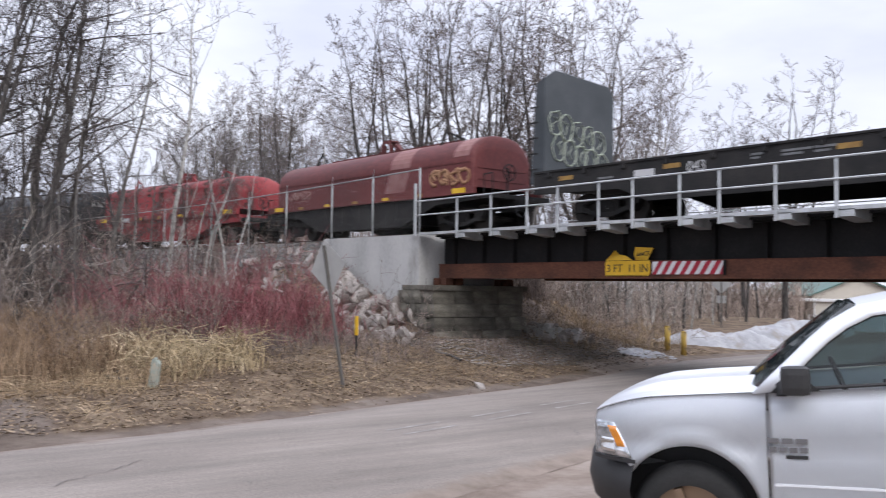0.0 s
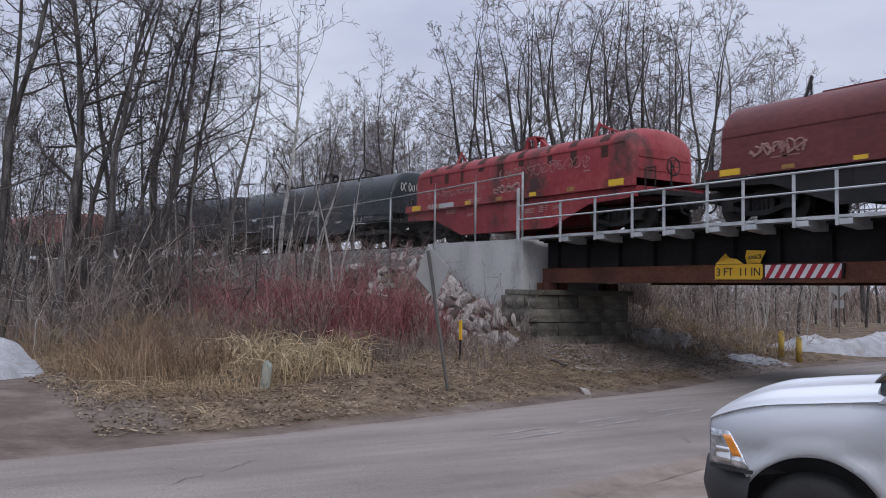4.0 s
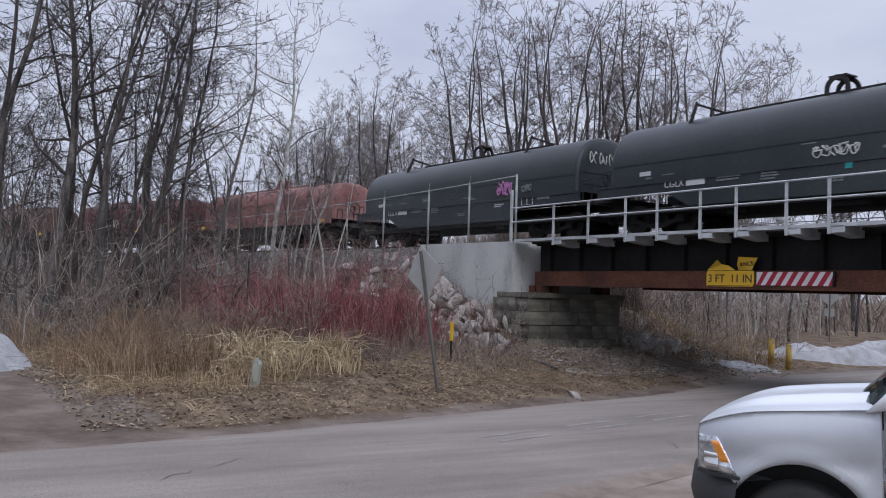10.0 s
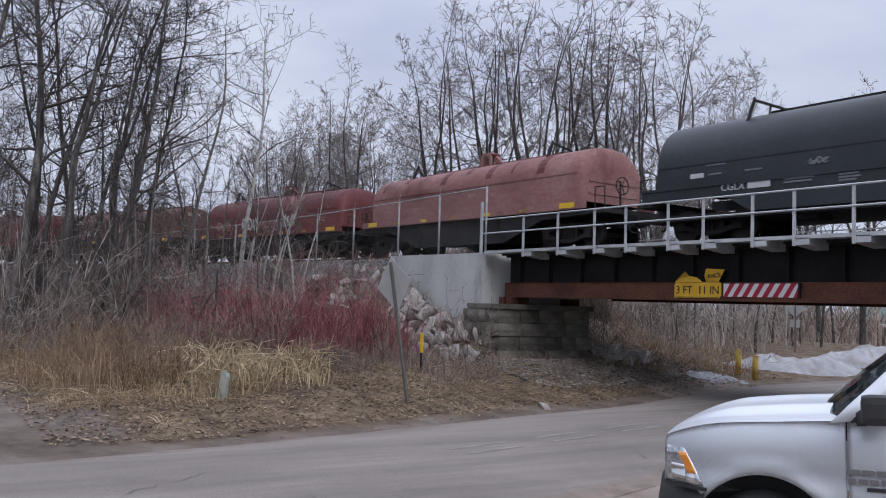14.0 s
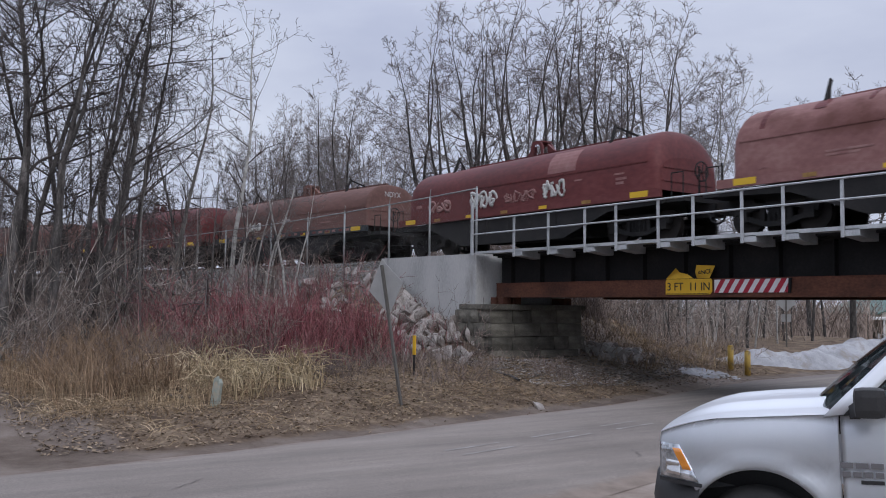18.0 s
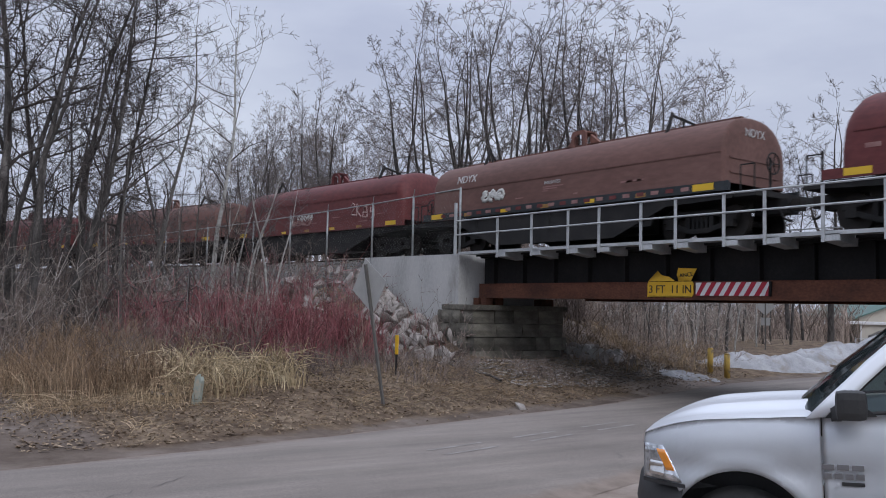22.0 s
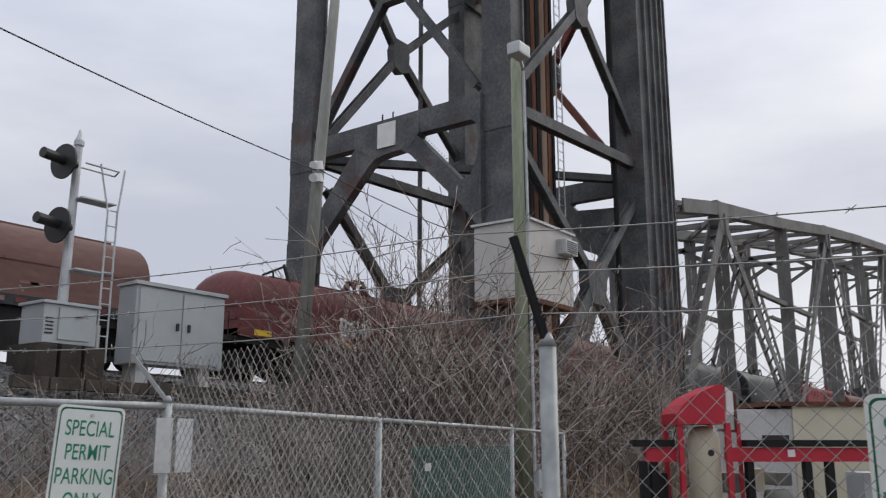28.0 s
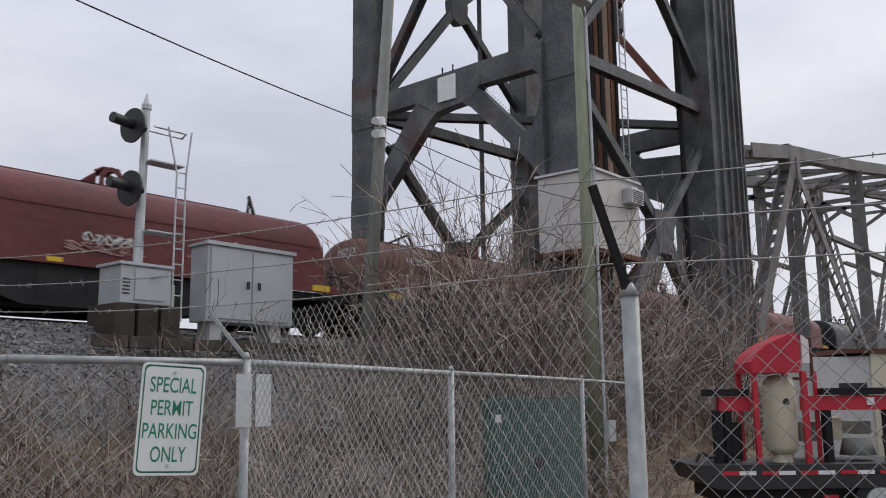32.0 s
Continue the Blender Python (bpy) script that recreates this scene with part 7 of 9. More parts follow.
box(bm, 0.93, 1.12, 9.36, 9.64, 5.32, 5.5, bevel=0.04)
part("lamp_head", bm, M_TRIM, lamp)


def hanging_wire(a, b, sag, r=0.012, n=14):
    pts = []
    for i in range(n + 1):
        s = i / n
        p = Vector(a).lerp(Vector(b), s)
        pts.append(np.array((p.x, p.y, p.z - sag * 4 * s * (1 - s))))
    return pts


for a, b, s in (((14.2, 13.8, 8.1), (-3.15, 8.95, 7.3), 0.25), ((14.25, 13.9, 7.9), (32, 15.4, 6.6), 0.5), ((14.2, 13.7, 8.1), (26.2, 13.5, 8.0), 0.4)):
    t = Tubes()
    t.add(hanging_wire(a, b, s), [0.014] * 15, 4)
    tagged(t.make("overhead_wire", M_BLACK), "thin black overhead wire", "wire")

# ---- fences ----
M_FENCE = material("weathered_galvanised", [(0.21, 0.225, 0.225), (0.28, 0.295, 0.295), (0.37, 0.385, 0.38)], 0.55, metal=0.35, scale=4, fine=30, bump=0.05)


def mesh_panel(p0, p1, z0, z1, parent, wire=0.0016, step=0.036, name="chain_link"):
    """Chain link between two ground points: zigzag wires side by side, bottoms and tops given at both ends."""
    p0, p1 = Vector(p0), Vector(p1)
    L = (p1 - p0).length
    d = (p1 - p0) / L
    nrm = Vector((-d.y, d.x))
    n = int(L / step)
    vs, fs = [], []
    for k in range(n):
        zb = z0[0] + (z1[0] - z0[0]) * k / n
        zt = z0[1] + (z1[1] - z0[1]) * k / n
        m = int((zt - zb) / step)
        base = len(vs)
        for i in range(m + 1):
            s = (k + ((i + k) % 2)) * step
            q = p0 + d * s
            o = nrm * (wire * 1.2 * (1 if (i + k) % 2 else -1))
            z = zb + i * step
            vs += [(q.x + o.x - d.x * wire, q.y + o.y - d.y * wire, z), (q.x + o.x + d.x * wire, q.y + o.y + d.y * wire, z), (q.x + o.x + nrm.x * wire * 1.7, q.y + o.y + nrm.y * wire * 1.7, z)]
        for i in range(m):
            a = base + 3 * i
            fs += [(a, a + 1, a + 4, a + 3), (a + 1, a + 2, a + 5, a + 4), (a + 2, a, a + 3, a + 5)]
    return tagged(raw(name, vs, fs, M_MESH, parent, "galvanised chain-link mesh"), kind="stuff")


def fence_post(parent, x, y, z0, z1, r=0.03, arm=None):
    bm = bmesh.new()
    rod(bm, (x, y, z0), (x, y, z1), r, sides=12)
    rod(bm, (x, y, z1), (x, y, z1 + 0.04), r * 1.1, r * 0.4, sides=12)
    ob = part("post", bm, M_FENCE, parent, smooth=True)
    if arm:
        bm = bmesh.new()
        beam(bm, (x, y, z1), (x + arm[0], y + arm[1], z1 + arm[2]), 0.02, 0.022)
        part("barb_arm", bm, M_STEEL_BLACK if parent.name.startswith('yard') else M_FENCE, ob)
    return ob


def rail_between(parent, pts, r=0.021, name="top_rail"):
    for a, b in zip(pts, pts[1:]):
        bm = bmesh.new()
        rod(bm, a, b, r, sides=8)
        part(name, bm, M_FENCE, parent, smooth=True)


GATE0, GATE1 = (0.34, 7.35), (2.02, 5.35)
gate = thing("chain_link_gate", "galvanised chain-link gate with small green and white signs", "gate")
fence_post(gate, *GATE0, -0.05, 2.46, 0.04)
fence_post(gate, *GATE1, -0.05, 2.30, 0.038, (-0.26, 0.18, 0.34))


def on_gate(s, z):
    return (GATE0[0] + (GATE1[0] - GATE0[0]) * s, GATE0[1] + (GATE1[1] - GATE0[1]) * s, z)


rail_between(gate, [on_gate(0.0, 2.235), on_gate(1.0, 2.13)], 0.022, "frame_top")
rail_between(gate, [on_gate(0.02, 2.06), on_gate(1.12, 1.97)], 0.021, "frame_rail")
rail_between(gate, [on_gate(0.02, 0.72), on_gate(1.0, 0.62)], 0.016, "frame_bottom")
rail_between(gate, [on_gate(0.03, 1.75), on_gate(1.1, 0.62)], 0.02, "diagonal_brace")
for s in (0.2, 1.12):
    x, y, _ = on_gate(s, 0)
    fence_post(gate, x, y, 0.2, 2.12, 0.022)
mesh_panel(GATE0, GATE1, (0.25, 2.2), (0.2, 2.1), gate, step=0.045, wire=0.0032)
M_SIGN_W = material("sign_white", [(0.62, 0.66, 0.63), (0.70, 0.73, 0.70)], 0.45, bump=0.02)
M_SIGN_G = plain("sign_green", (0.012, 0.20, 0.11), 0.5)
ang = math.degrees(math.atan2(GATE1[1] - GATE0[1], GATE1[0] - GATE0[0]))
for s, w, z, h in ((0.04, 0.11, 1.53, 0.46), (0.50, 0.22, 1.46, 0.50)):
    sg = thing("parking_sign", "small white sign with green bands on the gate", "sign", Matrix.Translation(on_gate(s, z + h / 2)) @ pose(0, 0, 0, 0, 2, ang) @ Matrix.Translation((0, -0.06, 0)))
    bm = bmesh.new()
    box(bm, -w / 2, w / 2, -0.003, 0.003, -h / 2, h / 2)
    part("plate", bm, M_SIGN_W, sg)
    for k, (za, zb) in enumerate(((-0.20, -0.15), (-0.04, 0.02), (0.10, 0.16))):
        for j in range(3):
            bm = bmesh.new()
            box(bm, -w * 0.38 + j * w * 0.27, -w * 0.38 + j * w * 0.27 + w * 0.2, -0.006, -0.003, za, zb)
            part("print_bar", bm, M_SIGN_G, sg)

yard = thing("yard_fence", "tall galvanised chain-link yard fence with strands of barbed wire", "fence")
NEAR = [(3.33, 4.25), (2.9, 2.8), (2.445, 1.28), (2.80, -0.9), (3.2, -3.2)]
fence_post(yard, 2.434, 1.293, -0.05, 2.19, 0.026, (-0.09, 0.06, 0.33))
fence_post(yard, 3.2, -3.2, -0.05, 2.15, 0.029, (-0.09, 0.06, 0.40))
tops = [2.42, 2.36, 2.26, 2.26, 2.28]
for (a, b, ta, tb) in zip(NEAR, NEAR[1:], tops, tops[1:]):
    mesh_panel(a, b, (0.25, ta), (0.25, tb), yard, wire=0.0016)
for k, (dz, off) in enumerate(((0.14, 0.05), (0.27, 0.16), (0.40, 0.26))):
    pts = [np.array((0.34 - off, 7.4 + off, 2.46 + dz * 0.6)), np.array((2.02 - off, 5.35 + off * 0.8, 2.28 + dz)), np.array((2.43 - off * 0.4, 1.30 + off, 2.15 + dz)), np.array((3.2, -3.2 + off, 2.2 + dz))]
    t = Tubes()
    fine = []
    for a, b in zip(pts, pts[1:]):
        for i in range(10):
            s = i / 10
            q = a + (b - a) * s
            q = q + np.array((0, 0, -0.05 * 4 * s * (1 - s) * np.linalg.norm(b - a) / 3))
            fine.append(q)
    t.add(fine, [0.0022] * len(fine), 4)
    rngb = random.Random(k)
    for q0, q1 in zip(fine, fine[1:]):
        for s in (0.1, 0.5, 0.9):
            q = q0 + (q1 - q0) * s
            for _ in range(2):
                dvec = np.array([rngb.uniform(-1, 1) for _ in range(3)]) * 0.014
                t.add([q - dvec, q + dvec], [0.0016, 0.0016], 3)
    t.make("barbed_wire", M_MESH, yard, "barbed wire strand")
back = thing("back_fence", "galvanised chain-link fence running behind the yard", "fence")
BACK = [(2.02, 5.35, 2.13), (2.1, 4.6, 2.12), (3.35, 4.3, 2.12), (5.9, 4.85, 2.11), (10.3, 6.25, 2.12), (13.3, 7.1, 2.1)]
rail_between(back, BACK)
for x, y, z in BACK[2:]:
    fence_post(back, x, y, -0.1, z + 0.02, 0.026, (-0.14, 0.18, 0.28) if x < 4 else None)
for a, b in zip(BACK, BACK[1:4]):
    mesh_panel(a[:2], b[:2], (0.1, a[2] + 0.02), (0.1, b[2] + 0.02), back, step=0.045, wire=0.0028)
mesh_panel(BACK[3][:2], BACK[4][:2], (0.1, 2.1), (0.1, 2.1), back, step=0.06, wire=0.002)
for x in (3.28, 3.42):
    bm = bmesh.new()
    box(bm, x - 0.055, x + 0.055, 4.22, 4.225, 1.75, 2.05, bevel=0.001)
    part("back_of_sign", bm, M_GALV, back, "bare metal back of a small sign")


def permit_sign(m, words, size, tilt, big=1.0):
    sg = thing("permit_sign", "white parking sign with green border and lettering on the fence", "sign", m @ pose(0, 0, 0, 0, tilt, 0) @ Matrix.Diagonal((1.18 * big, 1, 1.32 * big, 1)) if big == 1.0 else m @ pose(0, 0, 0, 0, tilt, 0), group="parking signs")
    w, h = 0.305, 0.457
    bm = bmesh.new()
    c = 0.025
    o = []
    for sx, sz, a0 in ((1, 1, 0), (-1, 1, 90), (-1, -1, 180), (1, -1, 270)):
        for k in range(5):
            a = radians(a0 + k * 22.5)
            o.append((sx * (w / 2 - c) + c * math.cos(a), sz * (h / 2 - c) + c * math.sin(a)))
    prism(bm, o, -0.0015, 0.0015)
    part("plate", bm, M_SIGN_W, sg)
    bm = bmesh.new()
    inner = [(x * 0.93, z * 0.955) for x, z in o]
    inner2 = [(x * 0.89, z * 0.925) for x, z in o]
    va = [bm.verts.new((x, -0.0022, z)) for x, z in inner]
    vb = [bm.verts.new((x, -0.0022, z)) for x, z in inner2]
    for i in range(len(va)):
        j = (i + 1) % len(va)
        bm.faces.new((va[i], va[j], vb[j], vb[i]))
    bmesh.ops.solidify(bm, geom=bm.faces[:], thickness=0.0006)
    part("border", bm, M_SIGN_G, sg, "green border")
    for i, wd_ in enumerate(words):
        tm_ = text_mesh("lettering", wd_, size, M_SIGN_G, sg, Matrix.Translation((0, -0.0026, 0.135 - i * 0.094)) @ pose(0, 0, 0, 90, 0, 0) @ Matrix.Diagonal((0.80, 1.14, 1, 1)), depth=0.0004, label="green lettering")
        tm_.data.offset = 0.0004
    for z in (-0.19, 0.19):
        bm = bmesh.new()
        rod(bm, (0, -0.008, z), (0, 0, z), 0.008, sides=8)
        part("bolt", bm, M_GALV, sg)


WORDS = ["SPECIAL", "PERMIT", "PARKING", "ONLY"]
permit_sign(Matrix.Translation((2.90, 4.365, 1.805)) @ pose(0, 0, 0, 0, 0, -13.5), WORDS, 0.078, 3)
permit_sign(Matrix.Translation((2.665, 0.32, 1.80)) @ pose(0, 0, 0, 0, 0, -80), WORDS, 0.078, 0, 0.99)

# fence climbing the bank beside the stair
climb = thing("bank_fence", "galvanised fence panel and open gate on the railway bank", "fence")
for x, y, z0, z1 in ((-0.65, 12.0, 1.2, 4.72), (0.74, 12.0, 1.2, 4.88), (-1.0, 10.2, 0.5, 3.6), (-1.2, 15.7, 3.2, 5.4)):
    fence_post(climb, x, y, z0, z1, 0.04)
for z in (4.6, 3.9, 3.15):
    rail_between(climb, [(-0.65, 12.0, z), (0.74, 12.0, z + 0.12)], 0.022, "panel_rail")
rail_between(climb, [(-0.65, 12.0, 4.6), (-1.0, 10.2, 3.4), (-0.95, 9.0, 2.6)], 0.025, "sloped_rail")
mesh_panel((-0.65, 12.0), (-1.0, 10.2), (2.0, 4.6), (0.9, 3.4), climb, step=0.05, wire=0.002)
mesh_panel((-0.65, 12.0), (-1.2, 15.7), (2.4, 4.6), (3.3, 5.2), climb, step=0.06, wire=0.002)
mesh_panel((-0.65, 12.0), (0.74, 12.0), (3.1, 4.6), (3.2, 4.72), climb, step=0.06, wire=0.0015)
rail_between(climb, [(-0.2, 9.2, 1.35), (0.34, 7.4, 1.3)], 0.02, "low_rail")

# fence on the first embankment, above the wing wall
lf = thing("embankment_fence", "tall galvanised fence with angled arms along the railway embankment", "fence")
LX = [-21.25, -23.75, -26.2, -29.2, -31.9, -34.8, -38.7, -42.5, -46.5]
for i, x in enumerate(LX):
    y = track_y(x) - 3.05
    fence_post(lf, x, y, 3.2, 5.47 - 0.016 * (-21.25 - x), 0.035, (0.12, -0.05, 0.22) if i else None)
rail_between(lf, [(x, track_y(x) - 3.05, 5.45 - 0.016 * (-21.25 - x)) for x in LX], 0.022)
for a, b in zip(LX, LX[1:5]):
    mesh_panel((a, track_y(a) - 3.05), (b, track_y(b) - 3.05), (3.45, 5.42), (3.45, 5.4), lf, step=0.085, wire=0.0009)

# ---- trailer with red equipment, green transformer box ----
M_RED = material("red_enamel", [(0.36, 0.012, 0.028), (0.46, 0.02, 0.04)], 0.45, scale=1.5, bump=0.03)
M_CREAM = material("cream_paint", [(0.46, 0.43, 0.32), (0.55, 0.52, 0.40)], 0.6, scale=1.2, bump=0.04, stain=(0.3, 0.22, 0.15), stain_amount=0.2)
trl = thing("equipment_trailer", "black flatbed trailer carrying red-framed machinery and a cream tank", "trailer", pose(12.3, 5.6, 0, 0, 0, -49.9))
bm = bmesh.new()
prism(bm, [(-0.05, 0.92), (7.5, 0.92), (7.5, 0.62), (0.3, 0.58), (0.08, 0.66)], 0.0, 1.5)
bed = part("bed", bm, M_BLACK, trl, "black trailer bed")
bm = bmesh.new()
box(bm, 0.3, 7.4, 0.12, 1.38, 0.40, 0.62)
part("chassis", bm, M_STEEL_BLACK, trl)
for i in range(12):
    bm = bmesh.new()
    x = 0.33 + i * 0.56
    box(bm, x, x + 0.24, -0.012, -0.002, 0.78, 0.835)
    part("reflector", bm, M_RED, trl, "red reflective strip")
    bm = bmesh.new()
    box(bm, x + 0.242, x + 0.48, -0.012, -0.002, 0.78, 0.835)
    part("reflector", bm, M_WHITE, trl, "white reflective strip")
bm = bmesh.new()
box(bm, 1.78, 1.98, 0.06, 0.1, 0.45, 0.49)
part("tail_lamp", bm, M_RED, trl)
for x in (2.56, 3.42):
    bm = bmesh.new()
    rod(bm, (x, 0.02, 0.37), (x, 0.24, 0.37), 0.37, sides=24)
    w = part("wheel", bm, M_RUBBER, trl)
    bm = bmesh.new()
    rod(bm, (x, -0.02, 0.37), (x, 0.03, 0.37), 0.225, sides=20)
    rod(bm, (x, -0.06, 0.37), (x, 0.0, 0.37), 0.09, sides=12)
    for k in range(6):
        a = k * math.pi / 3
        rod(bm, (x + 0.13 * math.cos(a), -0.035, 0.37 + 0.13 * math.sin(a)), (x + 0.13 * math.cos(a), 0.0, 0.37 + 0.13 * math.sin(a)), 0.02, sides=6)
    part("hub", bm, M_GALV, w)
    bm = bmesh.new()
    for k in range(9):
        a, b = math.pi * k / 9, math.pi * (k + 1) / 9
        beam(bm, (x + 0.43 * math.cos(a), 0.13, 0.37 + 0.43 * math.sin(a)), (x + 0.43 * math.cos(b), 0.13, 0.37 + 0.43 * math.sin(b)), 0.26, 0.02)
    part("mudguard", bm, M_STEEL_BLACK, trl)
bm = bmesh.new()
prism(bm, [(0.90, 2.24), (1.62, 2.26), (1.62, 2.80), (1.52, 2.80), (1.16, 2.64), (0.98, 2.50), (0.90, 2.38)], 0.15, 0.95)
canopy = part("red_canopy", bm, M_RED, trl, "sloping red sheet-metal canopy")
bm = bmesh.new()
box(bm, 0.9, 1.62, 0.12, 0.98, 2.22, 2.25)
part("canopy_rim", bm, M_RED, canopy)
bm = bmesh.new()
prism(bm, [(1.70, 2.36), (1.82, 2.36), (1.82, 2.70), (1.72, 2.78)], 0.3, 0.34)
part("white_side", bm, M_WHITE, trl, "white side panel")
bm = bmesh.new()
for a, b in (((1.63, 0.5, 2.8), (1.92, 0.5, 2.72)), ((1.92, 0.5, 2.72), (1.92, 0.5, 2.12)), ((1.63, 0.5, 2.14), (1.92, 0.5, 2.12))):
    beam(bm, a, b, 0.04, 0.04)
part("side_frame", bm, M_STEEL_RUST, trl)
for x, y, w in ((0.94, 0.2, 0.035), (1.66, 0.2, 0.04), (1.95, 0.5, 0.025), (0.94, 0.9, 0.035), (1.66, 0.9, 0.035)):
    bm = bmesh.new()
    box(bm, x - w, x + w, y - w, y + w, 0.92, 2.24)
    part("canopy_post", bm, M_RED, trl, "red steel post")
bm = bmesh.new()
rings_ = [(1.02, 0.10), (1.06, 0.20), (1.14, 0.235), (1.98, 0.24), (2.10, 0.215), (2.18, 0.13), (2.20, 0.05)]
prev_ = None
for z, r in rings_:
    ring = [bm.verts.new((1.41 + r * math.cos(2 * math.pi * k / 28), 0.55 + r * math.sin(2 * math.pi * k / 28), z)) for k in range(28)]
    if prev_:
        for k in range(28):
            bm.faces.new((prev_[k], prev_[(k + 1) % 28], ring[(k + 1) % 28], ring[k]))
    else:
        bm.faces.new(ring[::-1])
    prev_ = ring
bm.faces.new(prev_)
tank = part("tank", bm, M_CREAM, trl, "cream vertical tank with rounded ends", smooth=True)
bm = bmesh.new()
rod(bm, (1.41, 0.55, 0.92), (1.41, 0.55, 1.04), 0.15, 0.13, sides=20)
part("tank_foot", bm, M_CREAM, tank)
bm = bmesh.new()
rod(bm, (1.43, 0.305, 1.80), (1.43, 0.318, 1.80), 0.05, sides=14)
part("badge", bm, M_BLACK, tank)
for x0, x1 in ((0.45, 0.92), (1.70, 7.2)):
    bm = bmesh.new()
    box(bm, x0, x1, 0.35, 0.5, 1.67, 1.88)
    part("red_beam", bm, M_RED, trl, "long red beam")
bm = bmesh.new()
box(bm, 0.25, 0.88, 0.3, 0.55, 1.89, 1.99)
box(bm, 1.98, 7.3, 0.3, 0.55, 1.89, 1.99)
part("top_plate", bm, M_STEEL_BLACK, trl)
bm = bmesh.new()
box(bm, 2.63, 2.74, 0.335, 0.348, 1.74, 1.85)
part("label_plate", bm, M_WHITE, trl)
for x in (0.42, 0.58, 2.05, 2.95, 3.3, 4.6, 6.2):
    bm = bmesh.new()
    box(bm, x - 0.05, x + 0.05, 0.36, 0.5, 0.92, 1.68)
    part("frame_leg", bm, M_STEEL_BLACK, trl)
for x0, x1, z0, z1, mt in ((0.62, 0.9, 0.95, 1.5, M_CHASSIS), (1.78, 2.22, 1.2, 1.5, M_POLE), (2.26, 2.42, 1.22, 1.56, M_CREAM), (2.6, 2.86, 1.3, 1.5, M_POLE), (4.0, 4.9, 0.95, 1.5, M_CAB)):
    bm = bmesh.new()
    box(bm, x0, x1, 0.75, 1.3, z0, z1, bevel=0.03)
    part("machine_block", bm, mt, trl, "grey machinery housing")
bm = bmesh.new()
rod(bm, (2.62, 0.75, 1.0), (2.62, 0.75, 1.24), 0.26, 0.2, sides=18)
part("pump_dome", bm, M_POLE, trl, smooth=True)
bm = bmesh.new()
rod(bm, (2.9, 0.4, 0.95), (2.86, 0.4, 1.3), 0.03, sides=8)
pipe(bm, [(0.05, 0.3, 0.95), (0.12, 0.3, 1.08), (0.3, 0.4, 1.0), (0.5, 0.4, 1.06)], 0.025)
part("hose", bm, M_TRIM, trl)
hut = thing("storage_container", "cream storage container with a rusty roof edge", "container", pose(12.3, 5.6, 0, 0, 0, -49.9) @ Matrix.Translation((3.2, 3.5, 0)))
bm = bmesh.new()
box(bm, 1.05, 6.5, 0.0, 2.2, 0.1, 2.64, bevel=0.02)
part("body", bm, M_CREAM, hut)
bm = bmesh.new()
box(bm, 0.55, 6.6, -0.06, 2.26, 2.64, 2.72)
part("roof", bm, M_STEEL_RUST, hut, "rusty roof edge")
bm = bmesh.new()
box(bm, 0.0, 1.05, 0.04, 2.1, 0.1, 2.58)
part("grey_end", bm, M_CONCRETE, hut, "weathered grey end")
bm = bmesh.new()
box(bm, 0.45, 0.95, 0.0, 0.04, 1.75, 2.1)
part("opening", bm, M_BLACK, hut)
green = thing("transformer_box", "dark green pad-mounted transformer box behind the fence", "utility box", pose(11.3, 7.75, 0, 0, 0, -46))
M_GREEN = material("transformer_green", [(0.03, 0.075, 0.055), (0.042, 0.095, 0.07)], 0.6, scale=1.0, bump=0.03)
bm = bmesh.new()
box(bm, -0.7, 0.7, -0.5, 0.5, 0.05, 1.78, bevel=0.03)
part("body", bm, M_GREEN, green)
bm = bmesh.new()
prism(bm, [(-0.55, 1.78), (0.55, 1.78), (0.55, 1.84), (-0.55, 1.90)], -0.76, 0.76, axis="x")
part("lid", bm, M_GREEN, green)
for i in range(2):
    bm = bmesh.new()
    box(bm, -0.66 + i * 0.67, -0.02 + i * 0.67, -0.522, -0.502, 0.15, 1.72)
    part("door", bm, M_GREEN, green)
bm = bmesh.new()
box(bm, -0.06, 0.06, -0.55, -0.523, 0.9, 1.05)
part("latch", bm, M_BLACK, green)
bm = bmesh.new()
box(bm, -0.62, -0.53, -0.53, -0.523, 1.55, 1.66)
part("label_plate", bm, M_WHITE, green)
bm = bmesh.new()
box(bm, -0.9, 0.9, -0.7, 0.7, -0.15, 0.05)
part("pad", bm, M_CONCRETE, green)

